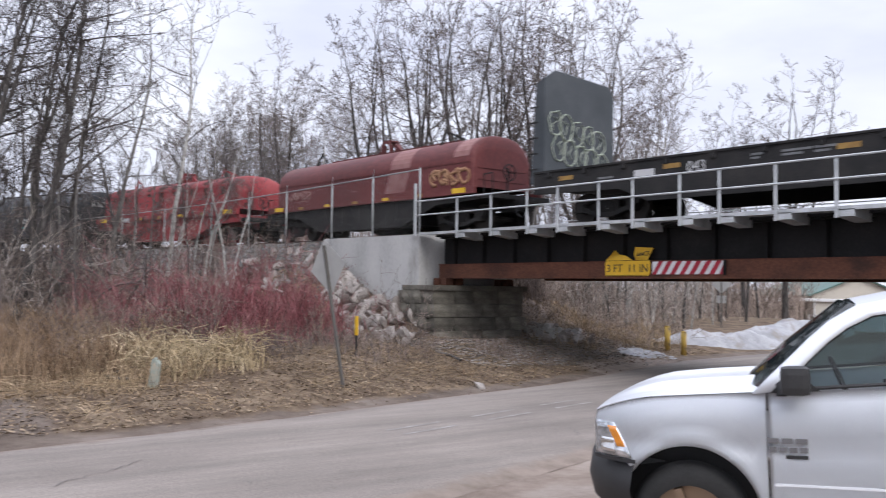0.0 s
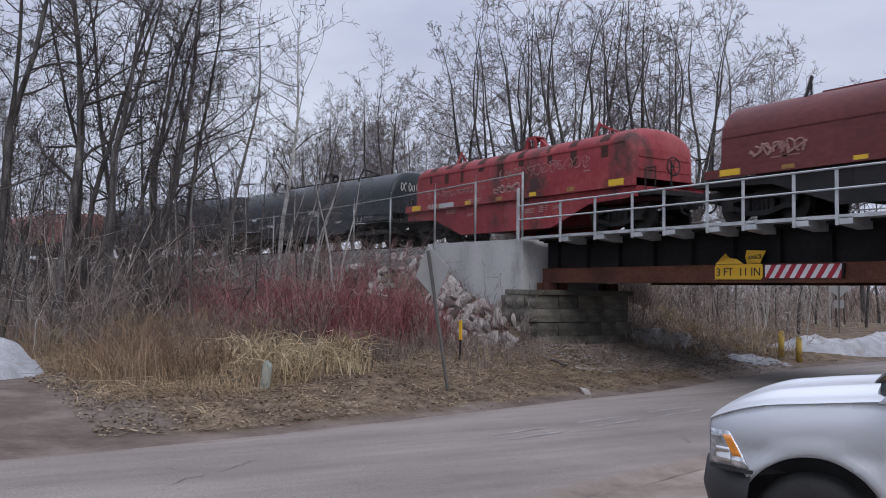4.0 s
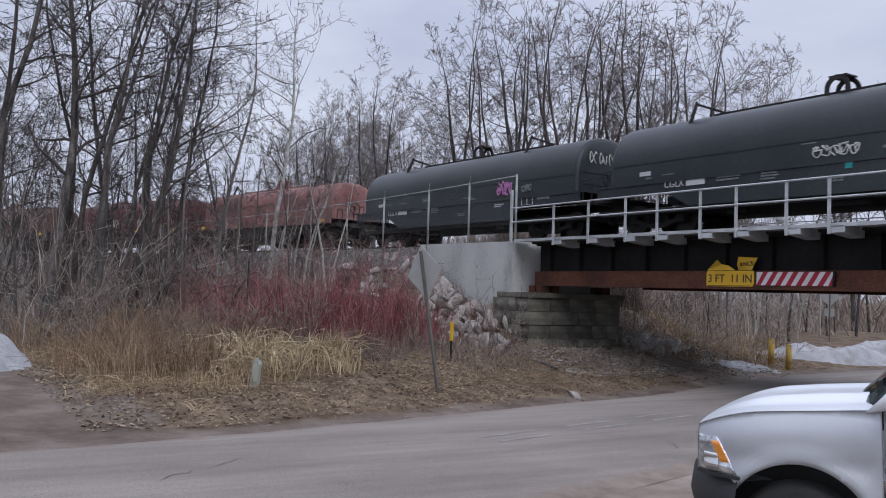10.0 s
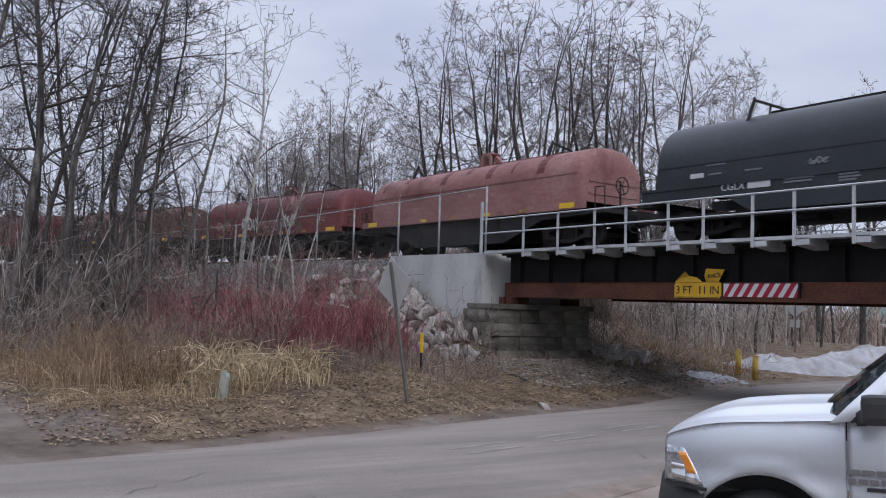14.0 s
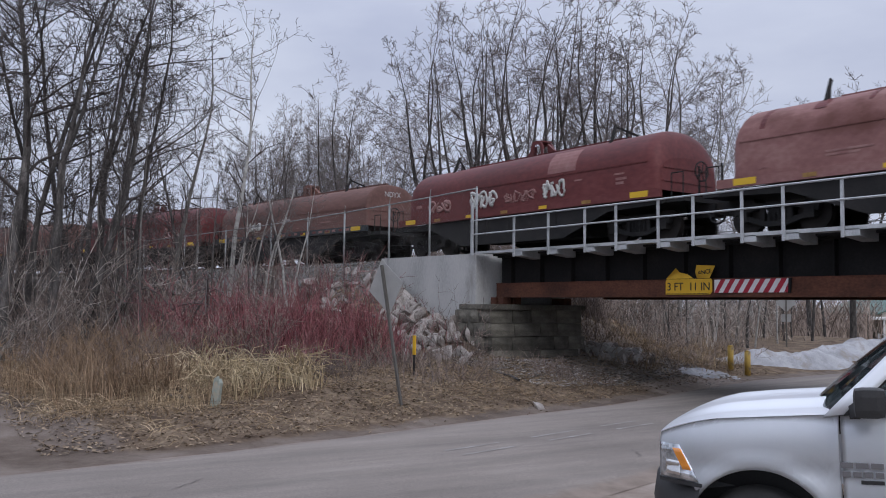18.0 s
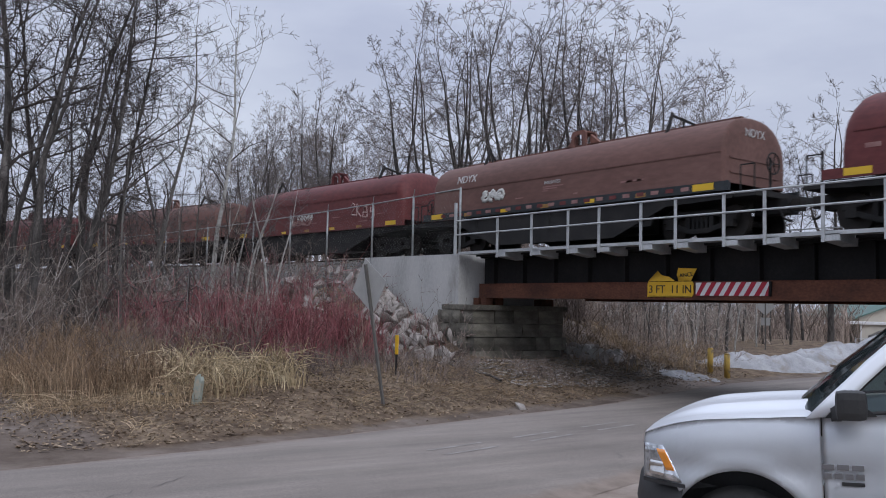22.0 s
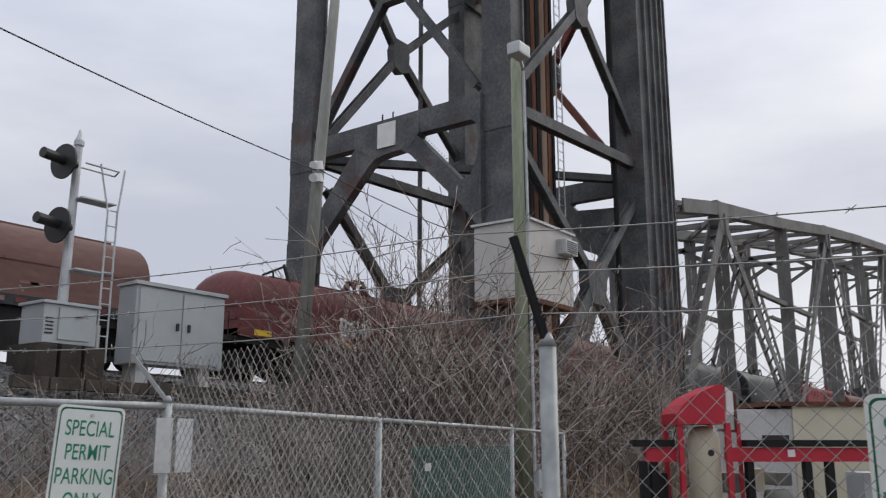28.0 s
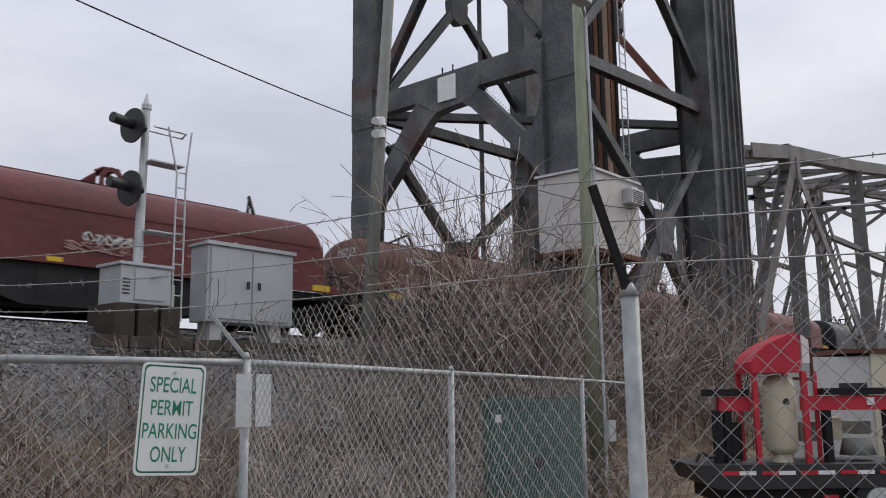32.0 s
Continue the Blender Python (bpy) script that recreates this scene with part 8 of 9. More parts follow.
# ---- trees: leafless, early spring ----
def grow_tree(seed, height, spread, trunk_r, twig_mat, bark, label, first=0.35, lean=0.04, density=1.0, levels=3, thin=0.004, limbs=13, forks=1, wild=1.0, fan=(6, 16), tip_segments=2, kids=(7.0, 5.2, 3.0), full=False):
    """A bare tree: a wandering trunk that may fork into leaders, crooked limbs, and two or three orders of fine twigs."""
    rng = random.Random(seed)
    trunk, crown = Tubes(), Tubes()

    def stem(p, d, length, r, n, wander, lift, tip=0.0):
        pts, rad, dirs = [p], [r], [d]
        step = length / n
        for i in range(n):
            d = d + np.array([rng.gauss(0, wander), rng.gauss(0, wander), rng.gauss(0, wander * 0.6) + lift])
            d = d / math.sqrt((d * d).sum())
            p = p + d * step
            pts.append(p)
            dirs.append(d)
            rad.append(max(thin, r * (tip + (1 - tip) * (1 - (i + 1) / n) ** 0.8)))
        return pts, rad, dirs

    def side_dir(d, angle):
        a = np.array([rng.gauss(0, 1), rng.gauss(0, 1), rng.gauss(0.15, 0.9)])
        a = a - d * (a * d).sum()
        a = a / math.sqrt((a * a).sum())
        return d * math.cos(angle) + a * math.sin(angle)

    up = np.array((rng.gauss(0, lean), rng.gauss(0, lean), 1.0))
    leaders = []
    if forks > 1:
        pts, rad, dirs = stem(np.zeros(3), up, height * first, trunk_r, 4, 0.05, 0.02, 0.8)
        trunk.add(pts, rad, 8)
        for k in range(forks):
            d = side_dir(dirs[-1], radians(rng.uniform(*fan)))
            lp = stem(pts[-1], d, height * (1 - first) * rng.uniform(0.8, 1.08), rad[-1] * rng.uniform(0.6, 0.8), 9, 0.075, 0.09)
            trunk.add(lp[0], lp[1], 6)
            leaders.append((lp, 0.08, int(limbs / forks * 1.25 + 1)))
    else:
        lp = stem(np.zeros(3), up, height, trunk_r, 13, 0.055, 0.035)
        trunk.add(lp[0], lp[1], 7)
        leaders.append((lp, first, limbs))

    def branch(p, d, length, r, level):
        n = (0, 5, 3, tip_segments, 1)[level]
        bp, br, bd = stem(p, d, length, r, n, (0, 0.17, 0.20, 0.20, 0.15)[level] * wild, (0, 0.05, 0.03, 0.02, 0.0)[level])
        crown.add(bp, br, 4 if level == 1 else 3)
        if level > levels:
            return
        count = int(kids[level - 1] * density + rng.random())
        for k in range(count):
            s = rng.uniform(0.18, 1.0)
            i = min(len(bp) - 2, int(s * (len(bp) - 1)))
            q = bp[i] + (bp[i + 1] - bp[i]) * (s * (len(bp) - 1) - i)
            branch(q, side_dir(bd[i], radians(rng.uniform(32, 72))), length * rng.uniform(0.26, 0.48) * (1.2 - 0.5 * s), max(thin * 1.15, br[i] * 0.55), level + 1)

    for (pts, rad, dirs), start, count in leaders:
        n = len(pts) - 1
        for k in range(count):
            s = start + (0.99 - start) * ((k + rng.random()) / count)
            i = min(n - 1, int(s * n))
            q = pts[i] + (pts[i + 1] - pts[i]) * (s * n - i)
            u = (s - start) / (1 - start)
            ln = spread * (0.42 + 0.75 * math.sin(math.pi * (0.22 + 0.74 * u))) * rng.uniform(0.7, 1.15) * (0.8 if forks > 1 else 1.0)
            if full:
                ln = spread * (0.5 + 0.5 * math.sin(math.pi * (0.12 + 0.68 * u))) * rng.uniform(0.6, 1.1)
            branch(q, side_dir(dirs[i], radians(rng.uniform(42, 78) - 22 * u)), ln, max(0.008, rad[i] * 0.45), 1)
    t = thing("tree", label, "tree", group="bare trees")
    trunk.make("trunk", bark, t)
    crown.make("crown", twig_mat, t)
    return t


M_BARK_PALE = material("grey_brown_bark", [(0.085, 0.078, 0.072), (0.14, 0.13, 0.12), (0.21, 0.20, 0.185)], 0.95, scale=3, fine=30, bump=0.4, stretch=(1, 1, 0.3), random_ob=0.25)
M_TWIG_PALE = material("pale_twigs", [(0.075, 0.064, 0.06), (0.115, 0.10, 0.094), (0.17, 0.15, 0.14)], 0.95, scale=2, bump=0, random_ob=0.15)
KINDS = [
    grow_tree(1, 14.5, 3.0, 0.125, M_TWIG, M_BARK, "tall leafless dark-barked tree forked into crooked limbs", 0.4, thin=0.0075, limbs=20, forks=2, wild=1.5, levels=2, fan=(5, 13), kids=(7.5, 5.5)),
    grow_tree(2, 13.0, 2.8, 0.10, M_TWIG, M_BARK, "slender leafless tree with crooked upswept branches", 0.3, thin=0.007, limbs=21, wild=1.55, levels=2, kids=(7.5, 5.5)),
    grow_tree(3, 14.5, 3.6, 0.14, M_TWIG, M_BARK, "spreading leafless tree with dark twisting limbs", 0.28, thin=0.0075, limbs=21, wild=1.7, levels=2, kids=(7.5, 5.5)),
    grow_tree(4, 11.5, 2.0, 0.09, M_TWIG_PALE, M_BIRCH, "thin leafless pale-barked tree", 0.4, thin=0.006, limbs=18, wild=1.3, levels=2, kids=(6.0, 4.0)),
    grow_tree(5, 12.0, 2.4, 0.09, M_TWIG_PALE, M_BARK_PALE, "leafless slim tree with a grey-brown trunk", 0.35, thin=0.006, limbs=16, wild=1.4, levels=2, kids=(6.0, 4.0)),
]
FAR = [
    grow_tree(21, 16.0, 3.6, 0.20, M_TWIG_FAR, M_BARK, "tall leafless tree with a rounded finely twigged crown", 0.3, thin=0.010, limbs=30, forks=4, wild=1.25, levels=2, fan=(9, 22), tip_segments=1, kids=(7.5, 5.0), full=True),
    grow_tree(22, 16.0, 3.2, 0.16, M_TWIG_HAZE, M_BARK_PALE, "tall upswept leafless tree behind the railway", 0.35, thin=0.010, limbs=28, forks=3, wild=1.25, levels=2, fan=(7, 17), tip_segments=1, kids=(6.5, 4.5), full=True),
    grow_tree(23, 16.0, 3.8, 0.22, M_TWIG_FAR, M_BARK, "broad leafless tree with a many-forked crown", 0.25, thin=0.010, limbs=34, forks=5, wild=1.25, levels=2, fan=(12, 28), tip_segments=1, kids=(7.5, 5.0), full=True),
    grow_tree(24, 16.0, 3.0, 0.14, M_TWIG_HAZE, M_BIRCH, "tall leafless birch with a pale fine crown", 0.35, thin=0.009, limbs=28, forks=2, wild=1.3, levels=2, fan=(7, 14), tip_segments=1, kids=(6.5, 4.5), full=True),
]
SAPLINGS = [
    grow_tree(6, 6.0, 1.5, 0.04, M_TWIG, M_BARK, "thin leafless sapling with grey bark", 0.15, density=0.8, levels=2, thin=0.005, wild=1.5),
    grow_tree(7, 7.0, 1.4, 0.045, M_TWIG_PALE, M_BARK_PALE, "thin leafless sapling with grey bark", 0.25, density=0.8, levels=2, thin=0.005, wild=1.4),
]
used = set()


def plant(src, x, y, s, rz, tilt=0.0):
    m = Matrix.Translation((x, y, ground_z(x, y) - 0.1)) @ pose(0, 0, 0, tilt, 0, rz) @ Matrix.Diagonal((s, s, s, 1))
    if src not in used:
        used.add(src)
        src.matrix_basis = m
        return src
    t = copy_thing(src, Matrix.Translation((x, y, ground_z(x, y) - 0.1)) @ pose(0, 0, 0, tilt, 0, rz))
    t.scale = (s, s, s)
    return t


vr = random.Random(77)
# the birch by the first abutment and its thick neighbours
birch = plant(KINDS[3], -28.6, 11.6, 1.12, 20)
tagged(birch, "leaning pale birch at the edge of the wood")
for x, y, k, s in ((-25.0, 2.55, 0, 1.0), (-25.0, 4.1, 2, 1.05), (-26.5, 5.1, 1, 1.05), (-25.0, 5.35, 0, 0.95), (-25.6, 6.2, 2, 0.95), (-27.0, 7.0, 0, 0.92), (-28.5, 8.3, 1, 1.0), (-30.5, 10.0, 4, 1.0), (-29.5, 5.2, 0, 1.05), (-33.5, 8.2, 2, 0.95), (-31.5, 11.2, 1, 0.85), (-24.2, 1.6, 1, 1.0)):
    plant(KINDS[k], x, y, s * vr.uniform(0.95, 1.05), vr.uniform(0, 360), vr.uniform(-1, 1))
for i in range(13):
    x = vr.uniform(-62, -34)
    y = vr.uniform(1.5, 12.5) * min(1.0, 0.8 + (-x - 29) / 60)
    plant(KINDS[vr.choice((0, 1, 2, 2, 4))], x, y, vr.uniform(0.75, 1.08), vr.uniform(0, 360), vr.uniform(-4, 4))
for i in range(52):
    x = vr.uniform(-40, -24.2)
    y = vr.uniform(2.6, 12.5)
    if x > -27 and y > 8:
        continue
    plant(SAPLINGS[i % 2], x, y, vr.uniform(0.6, 1.15), vr.uniform(0, 360), vr.uniform(-9, 9))
for x, y in ((-27.9, 9.0), (-30.0, 10.0), (-29.9, 12.4), (-31.2, 12.9), (-32.6, 11.8), (-27.4, 12.3), (-26.6, 12.9), (-25.9, 12.6), (-30.6, 13.4), (-29.0, 13.2)):
    plant(KINDS[3 if y > 11.5 else 4], x, y, vr.uniform(0.42, 0.58), vr.uniform(0, 360), vr.uniform(-1, 1))
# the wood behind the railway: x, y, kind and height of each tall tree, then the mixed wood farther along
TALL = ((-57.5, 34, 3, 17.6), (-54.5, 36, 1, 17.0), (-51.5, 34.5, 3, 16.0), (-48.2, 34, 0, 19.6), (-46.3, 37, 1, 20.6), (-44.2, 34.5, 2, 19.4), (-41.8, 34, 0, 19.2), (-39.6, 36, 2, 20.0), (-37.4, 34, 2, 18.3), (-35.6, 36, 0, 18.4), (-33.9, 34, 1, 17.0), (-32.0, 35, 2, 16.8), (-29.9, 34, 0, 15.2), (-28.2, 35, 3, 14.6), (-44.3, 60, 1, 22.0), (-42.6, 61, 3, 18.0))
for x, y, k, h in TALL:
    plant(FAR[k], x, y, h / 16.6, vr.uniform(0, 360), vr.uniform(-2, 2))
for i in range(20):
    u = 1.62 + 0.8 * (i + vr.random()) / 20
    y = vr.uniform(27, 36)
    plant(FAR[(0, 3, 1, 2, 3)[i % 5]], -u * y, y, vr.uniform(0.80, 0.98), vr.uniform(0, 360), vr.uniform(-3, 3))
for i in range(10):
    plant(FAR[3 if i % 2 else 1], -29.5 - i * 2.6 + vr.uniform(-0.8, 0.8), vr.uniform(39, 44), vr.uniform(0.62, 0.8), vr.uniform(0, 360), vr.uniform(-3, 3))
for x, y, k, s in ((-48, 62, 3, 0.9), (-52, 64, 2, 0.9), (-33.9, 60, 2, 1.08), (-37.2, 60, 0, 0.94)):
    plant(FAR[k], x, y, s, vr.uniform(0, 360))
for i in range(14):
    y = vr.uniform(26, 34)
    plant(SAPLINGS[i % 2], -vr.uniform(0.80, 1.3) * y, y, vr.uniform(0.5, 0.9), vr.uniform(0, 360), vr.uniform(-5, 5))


# the low wood seen under the bridge
for i in range(40):
    y = vr.uniform(29, 54)
    x = -vr.uniform(0.62, 1.05) * y
    if road_x(y) - x < 6.0:
        continue
    plant(KINDS[vr.choice((1, 3, 4, 4))], x, y, vr.uniform(0.46, 0.68), vr.uniform(0, 360), vr.uniform(-4, 4))
plant(KINDS[0], -25.6, 41.5, 0.62, 30)


# ---- brush, stems and grass: stuff ----
def thicket(name, label, mat, spots, seed, h0, h1, stems, r=0.006, spread=0.35, fork=2, category="brush", droop=0.0):
    """Thin stems in clumps of uneven height round the given spots, each stem curved and forked; droop bends the tips over."""
    rng = random.Random(seed)
    t = Tubes()
    for x, y, rad, scale in spots:
        tall = rng.uniform(0.55, 1.15)
        for _ in range(int(stems * scale)):
            a, d = rng.uniform(0, 6.283), rad * math.sqrt(rng.random())
            px, py = x + d * math.cos(a), y + d * math.sin(a)
            z = ground_z(px, py) - 0.03
            h = rng.uniform(h0, h1) * tall * (1 - 0.3 * d / (rad + 0.01))
            dx, dy = rng.gauss(0, spread), rng.gauss(0, spread)
            k = rng.uniform(0.7, 1.3)
            p0 = np.array((px, py, z))
            p1 = p0 + np.array((dx * 0.3 * h, dy * 0.3 * h, h * 0.45))
            p2 = p1 + np.array((dx * 0.4 * h, dy * 0.4 * h, h * (0.35 - 0.1 * droop)))
            p3 = p2 + np.array((dx * (0.35 + 0.8 * droop) * h, dy * (0.35 + 0.8 * droop) * h, h * (0.2 - 0.45 * droop * rng.random())))
            rr_ = r * k
            t.add([p0, p1, p2, p3], [rr_, rr_ * 0.85, rr_ * 0.7, rr_ * 0.35], 3)
            for _k in range(fork):
                q = p1 + (p2 - p1) * rng.uniform(-0.6, 1.2)
                e = q + np.array((rng.gauss(0, 0.16) * h, rng.gauss(0, 0.16) * h, rng.uniform(0.08, 0.3) * h))
                g = e + np.array((rng.gauss(0, 0.07) * h, rng.gauss(0, 0.07) * h, rng.uniform(0.03, 0.16) * h))
                t.add([q, g], [rr_ * 0.6, rr_ * 0.3], 3)
    return tagged(t.make(name, mat, smooth=False), label, category, kind="stuff")


def shrubs(name, label, mat, spots, seed, h0, h1, stems=9, r=0.014, thin=0.005, lean=0.5):
    """Leafless many-stemmed bushes: arching stems from one stool, each with two orders of side twigs."""
    rng = random.Random(seed)
    t = Tubes()

    def shoot(p, d, length, r0, level):
        pts, rad, dirs = [p], [r0], [d]
        n = 4 if level == 0 else 2
        for i in range(n):
            d = d + np.array((rng.gauss(0, 0.16), rng.gauss(0, 0.16), rng.gauss(0.04, 0.12)))
            d = d / math.sqrt((d * d).sum())
            p = p + d * (length / n)
            pts.append(p)
            dirs.append(d)
            rad.append(max(thin * 0.7, r0 * (1 - 0.8 * (i + 1) / n)))
        t.add(pts, rad, 4 if level == 0 else 3)
        if level == 2:
            return
        for _ in range(rng.randint(4, 6) if level == 0 else rng.randint(2, 3)):
            i = rng.randint(1, n - 1)
            q = pts[i] + (pts[i + 1] - pts[i]) * rng.random() if i < n else pts[i]
            e = dirs[i] + np.array([rng.gauss(0, 0.55) for _ in range(3)])
            shoot(q, e / math.sqrt((e * e).sum()), length * rng.uniform(0.3, 0.55), max(thin, rad[i] * 0.6), level + 1)

    for x, y, rad, scale in spots:
        h = rng.uniform(h0, h1) * scale
        for _ in range(max(3, int(stems * scale))):
            px, py = x + rng.gauss(0, rad * 0.4), y + rng.gauss(0, rad * 0.4)
            d = np.array((rng.gauss(0, lean), rng.gauss(0, lean), 1.0))
            shoot(np.array((px, py, ground_z(px, py) - 0.05)), d / math.sqrt((d * d).sum()), h * rng.uniform(0.55, 1.1), r * rng.uniform(0.6, 1.2), 0)
    return tagged(t.make(name, mat, smooth=False), label, "brush", kind="stuff")


def spots_in(n, x0, x1, y0, y1, rad, seed, keep=lambda x, y: True):
    rng = random.Random(seed)
    out = []
    while len(out) < n:
        x, y = rng.uniform(x0, x1), rng.uniform(y0, y1)
        if keep(x, y):
            out.append((x, y, rad, rng.uniform(0.6, 1.2)))
    return out


red_area = lambda x, y: abs((x + 22.8) / 4.1) ** 2 + abs((y - 10.4) / 3.1) ** 2 < 1
thicket("red_dogwood", "thicket of dark red dogwood stems on the bank", M_DOGWOOD, spots_in(44, -27.4, -19.0, 7.2, 13.6, 0.7, 1, red_area), 2, 1.15, 2.35, 28, r=0.010, spread=0.18, fork=4)
shrubs("dogwood_bushes", "many-stemmed red dogwood bushes among brown weeds", M_DOGWOOD, spots_in(20, -26.8, -18.9, 7.8, 13.6, 0.6, 61, red_area), 62, 1.3, 2.1, stems=8, r=0.011, thin=0.006, lean=0.25)
thicket("dogwood_sprigs", "scattered red stems on the railway bank", M_DOGWOOD, spots_in(40, -36, -21, 11.5, 15.4, 1.1, 3), 4, 0.5, 1.4, 20, r=0.008, spread=0.25)
shrubs("bank_shrubs", "brown leafless shrubs on the railway bank", M_BRUSH, spots_in(46, -34, -19.5, 8.5, 15.6, 0.6, 63), 64, 0.9, 1.9, stems=8, r=0.012, thin=0.006)
shrubs("woodland_saplings", "brown leafless shrubs deep in the wood", M_BRUSH, spots_in(75, -40, -23.2, 3.2, 12.4, 0.7, 125, lambda x, y: x < -23.4 - (y - 3) * 0.12), 126, 1.4, 3.8, stems=7, r=0.016, thin=0.007, lean=0.5)
shrubs("woodland_shrubs", "grey-brown leafless shrubs at the edge of the wood", M_BRUSH_PALE, spots_in(46, -36, -22.8, 3.2, 12.4, 0.7, 5, lambda x, y: x < -23.0 - (y - 3) * 0.12), 6, 1.2, 3.8, stems=7, r=0.012, thin=0.006, lean=0.6)
thicket("woodland_brush", "dense undergrowth in the wood", M_BRUSH, spots_in(90, -50, -24, 2.8, 12.0, 1.2, 65, lambda x, y: x < -25.0 - (y - 3) * 0.15), 66, 0.8, 2.4, 26, r=0.009, spread=0.34, fork=3)
far_area = lambda x, y: -1.6 * y < x < -0.64 * y and road_x(y) - x > 4.2
shrubs("trackside_brush", "tangled leafless brush on the far side of the railway", M_BRUSH_R, spots_in(110, -75, -24, 23.6, 28.0, 1.0, 107), 108, 2.4, 4.4, stems=8, r=0.02, thin=0.010, lean=0.4)
shrubs("far_shrubs", "grey-brown leafless shrubs behind the bridge", M_BRUSH_PALE, spots_in(85, -62, -17, 25.5, 46, 1.0, 7, far_area), 8, 1.6, 4.2, stems=7, r=0.026, thin=0.012)
thicket("far_brush", "low brown undergrowth behind the bridge", M_BRUSH_R, spots_in(110, -62, -17, 25.5, 64, 1.7, 67, far_area), 68, 0.8, 2.2, 22, r=0.016, spread=0.35, fork=3)
thicket("bank_brush", "dry brown weeds among the rubble on the bank", M_BRUSH, spots_in(90, -25, -16.2, 8.5, 16.4, 0.8, 9, lambda x, y: abs(x - road_x(y)) > 4.0), 10, 0.25, 0.8, 26, r=0.006, spread=0.45, fork=3)
shrubs("river_shrubs", "tall leafless shrubs in front of the tower", M_BRUSH_MIX, spots_in(50, 13.2, 31, 10.4, 15.0, 0.9, 11, lambda x, y: x / y > 1.1), 12, 2.6, 4.6, stems=9, r=0.022, thin=0.0105, lean=0.42)
thicket("river_brush", "dense upright brush in front of the tower", M_BRUSH, spots_in(60, 12.6, 32, 11.0, 14.8, 1.2, 71, lambda x, y: x / y > 1.0), 72, 1.4, 3.4, 14, r=0.013, spread=0.32, fork=4)
shrubs("yard_shrubs", "tangled leafless shrubs below the cabinets", M_BRUSH_MIX, spots_in(60, 5.0, 17, 8.6, 14.6, 0.8, 33, lambda x, y: y < 12.6 or x > 10), 34, 0.9, 1.9, stems=8, r=0.014, thin=0.0078, lean=0.75)
thicket("fence_brush", "dry tangled stalks behind the yard fence", M_BRUSH_MIX, spots_in(70, 3.6, 15.5, 7.6, 13.2, 1.0, 13), 14, 0.5, 1.5, 22, r=0.008, spread=0.5, fork=4)
thicket("slope_weeds", "dry weeds on the railway bank behind the gate", M_BRUSH, spots_in(90, -0.5, 9, 8.2, 14.6, 0.8, 15), 16, 0.2, 0.8, 30, r=0.006, spread=0.5, fork=2)
verge = lambda x, y: y < 8.6 - (x + 25) * 0.14 and x < road_x(y) - 5.0
thicket("tall_weeds", "tall brown dead weeds along the verge", M_WEED, spots_in(56, -26, -16.2, 3.4, 8.2, 0.6, 17, verge), 18, 0.6, 1.45, 64, r=0.006, spread=0.24, fork=2, category="grass", droop=0.25)
thicket("tall_dry_grass", "straw-coloured dead grass along the verge", M_GRASS, spots_in(26, -24, -15.4, 3.8, 8.2, 0.6, 117, verge), 118, 0.4, 0.9, 60, r=0.006, spread=0.32, fork=0, category="grass", droop=0.6)
thicket("matted_grass", "flattened dead grass along the verge", M_GRASS, spots_in(110, -26, -14.6, 3.4, 9.0, 0.8, 87, verge), 88, 0.2, 0.5, 46, r=0.006, spread=0.7, fork=0, category="grass", droop=1.0)
shrubs("brown_weeds", "brown branched weed stalks among the dead grass", M_BRUSH, spots_in(60, -27, -17.5, 4.2, 9.4, 0.5, 37, lambda x, y: x < road_x(y) - 6.0), 38, 0.7, 1.7, stems=7, r=0.007, thin=0.0045, lean=0.35)
thicket("pale_reed_clump", "pale bleached reed grass beside a utility stub", M_REED, spots_in(17, -18.6, -15.6, 6.4, 8.4, 0.5, 19), 20, 0.5, 1.15, 38, r=0.011, spread=0.3, fork=1, category="grass", droop=1.1)
thicket("short_grass", "short matted dead grass on the bank", M_GRASS, spots_in(300, -24, -13.2, 3.4, 16.2, 0.8, 21, lambda x, y: x < road_x(y) - 3.6), 22, 0.05, 0.2, 32, r=0.006, spread=0.9, fork=0, category="grass", droop=0.6)
thicket("bank_litter", "dead stalks lying on the bank under the bridge", M_LEAF, spots_in(160, -24, -14.5, 8.0, 26.0, 0.8, 91, lambda x, y: x < road_x(y) - 3.7), 92, 0.05, 0.22, 30, r=0.008, spread=1.4, fork=0, category="litter", droop=0.6)
shrubs("pier_scrub", "low brown scrub on the bank under the bridge", M_BRUSH_R, spots_in(26, -27, -17.6, 20.2, 27.5, 0.6, 93, lambda x, y: x < road_x(y) - 4.2), 94, 0.5, 1.3, stems=8, r=0.010, thin=0.006, lean=0.7)
thicket("pier_weeds", "dry weeds on the bank under the bridge", M_GRASS, spots_in(60, -27, -17.0, 19.8, 28, 0.8, 95, lambda x, y: x < road_x(y) - 3.9), 96, 0.2, 0.7, 26, r=0.008, spread=0.5, fork=2)
thicket("distant_wood", "grey-brown distant wood beyond the road", M_BRUSH_R, spots_in(120, -90, -34, 62, 84, 2.4, 97, lambda x, y: -1.15 * y < x < -0.56 * y), 98, 2.6, 6.0, 16, r=0.04, spread=0.25, fork=4)
thicket("trackside_weeds", "dense dead weeds along the far edge of the ballast", M_BRUSH, spots_in(190, -75, -22.6, 22.3, 23.8, 0.6, 121), 122, 1.1, 2.2, 28, r=0.015, spread=0.3, fork=3)
lr = random.Random(31)


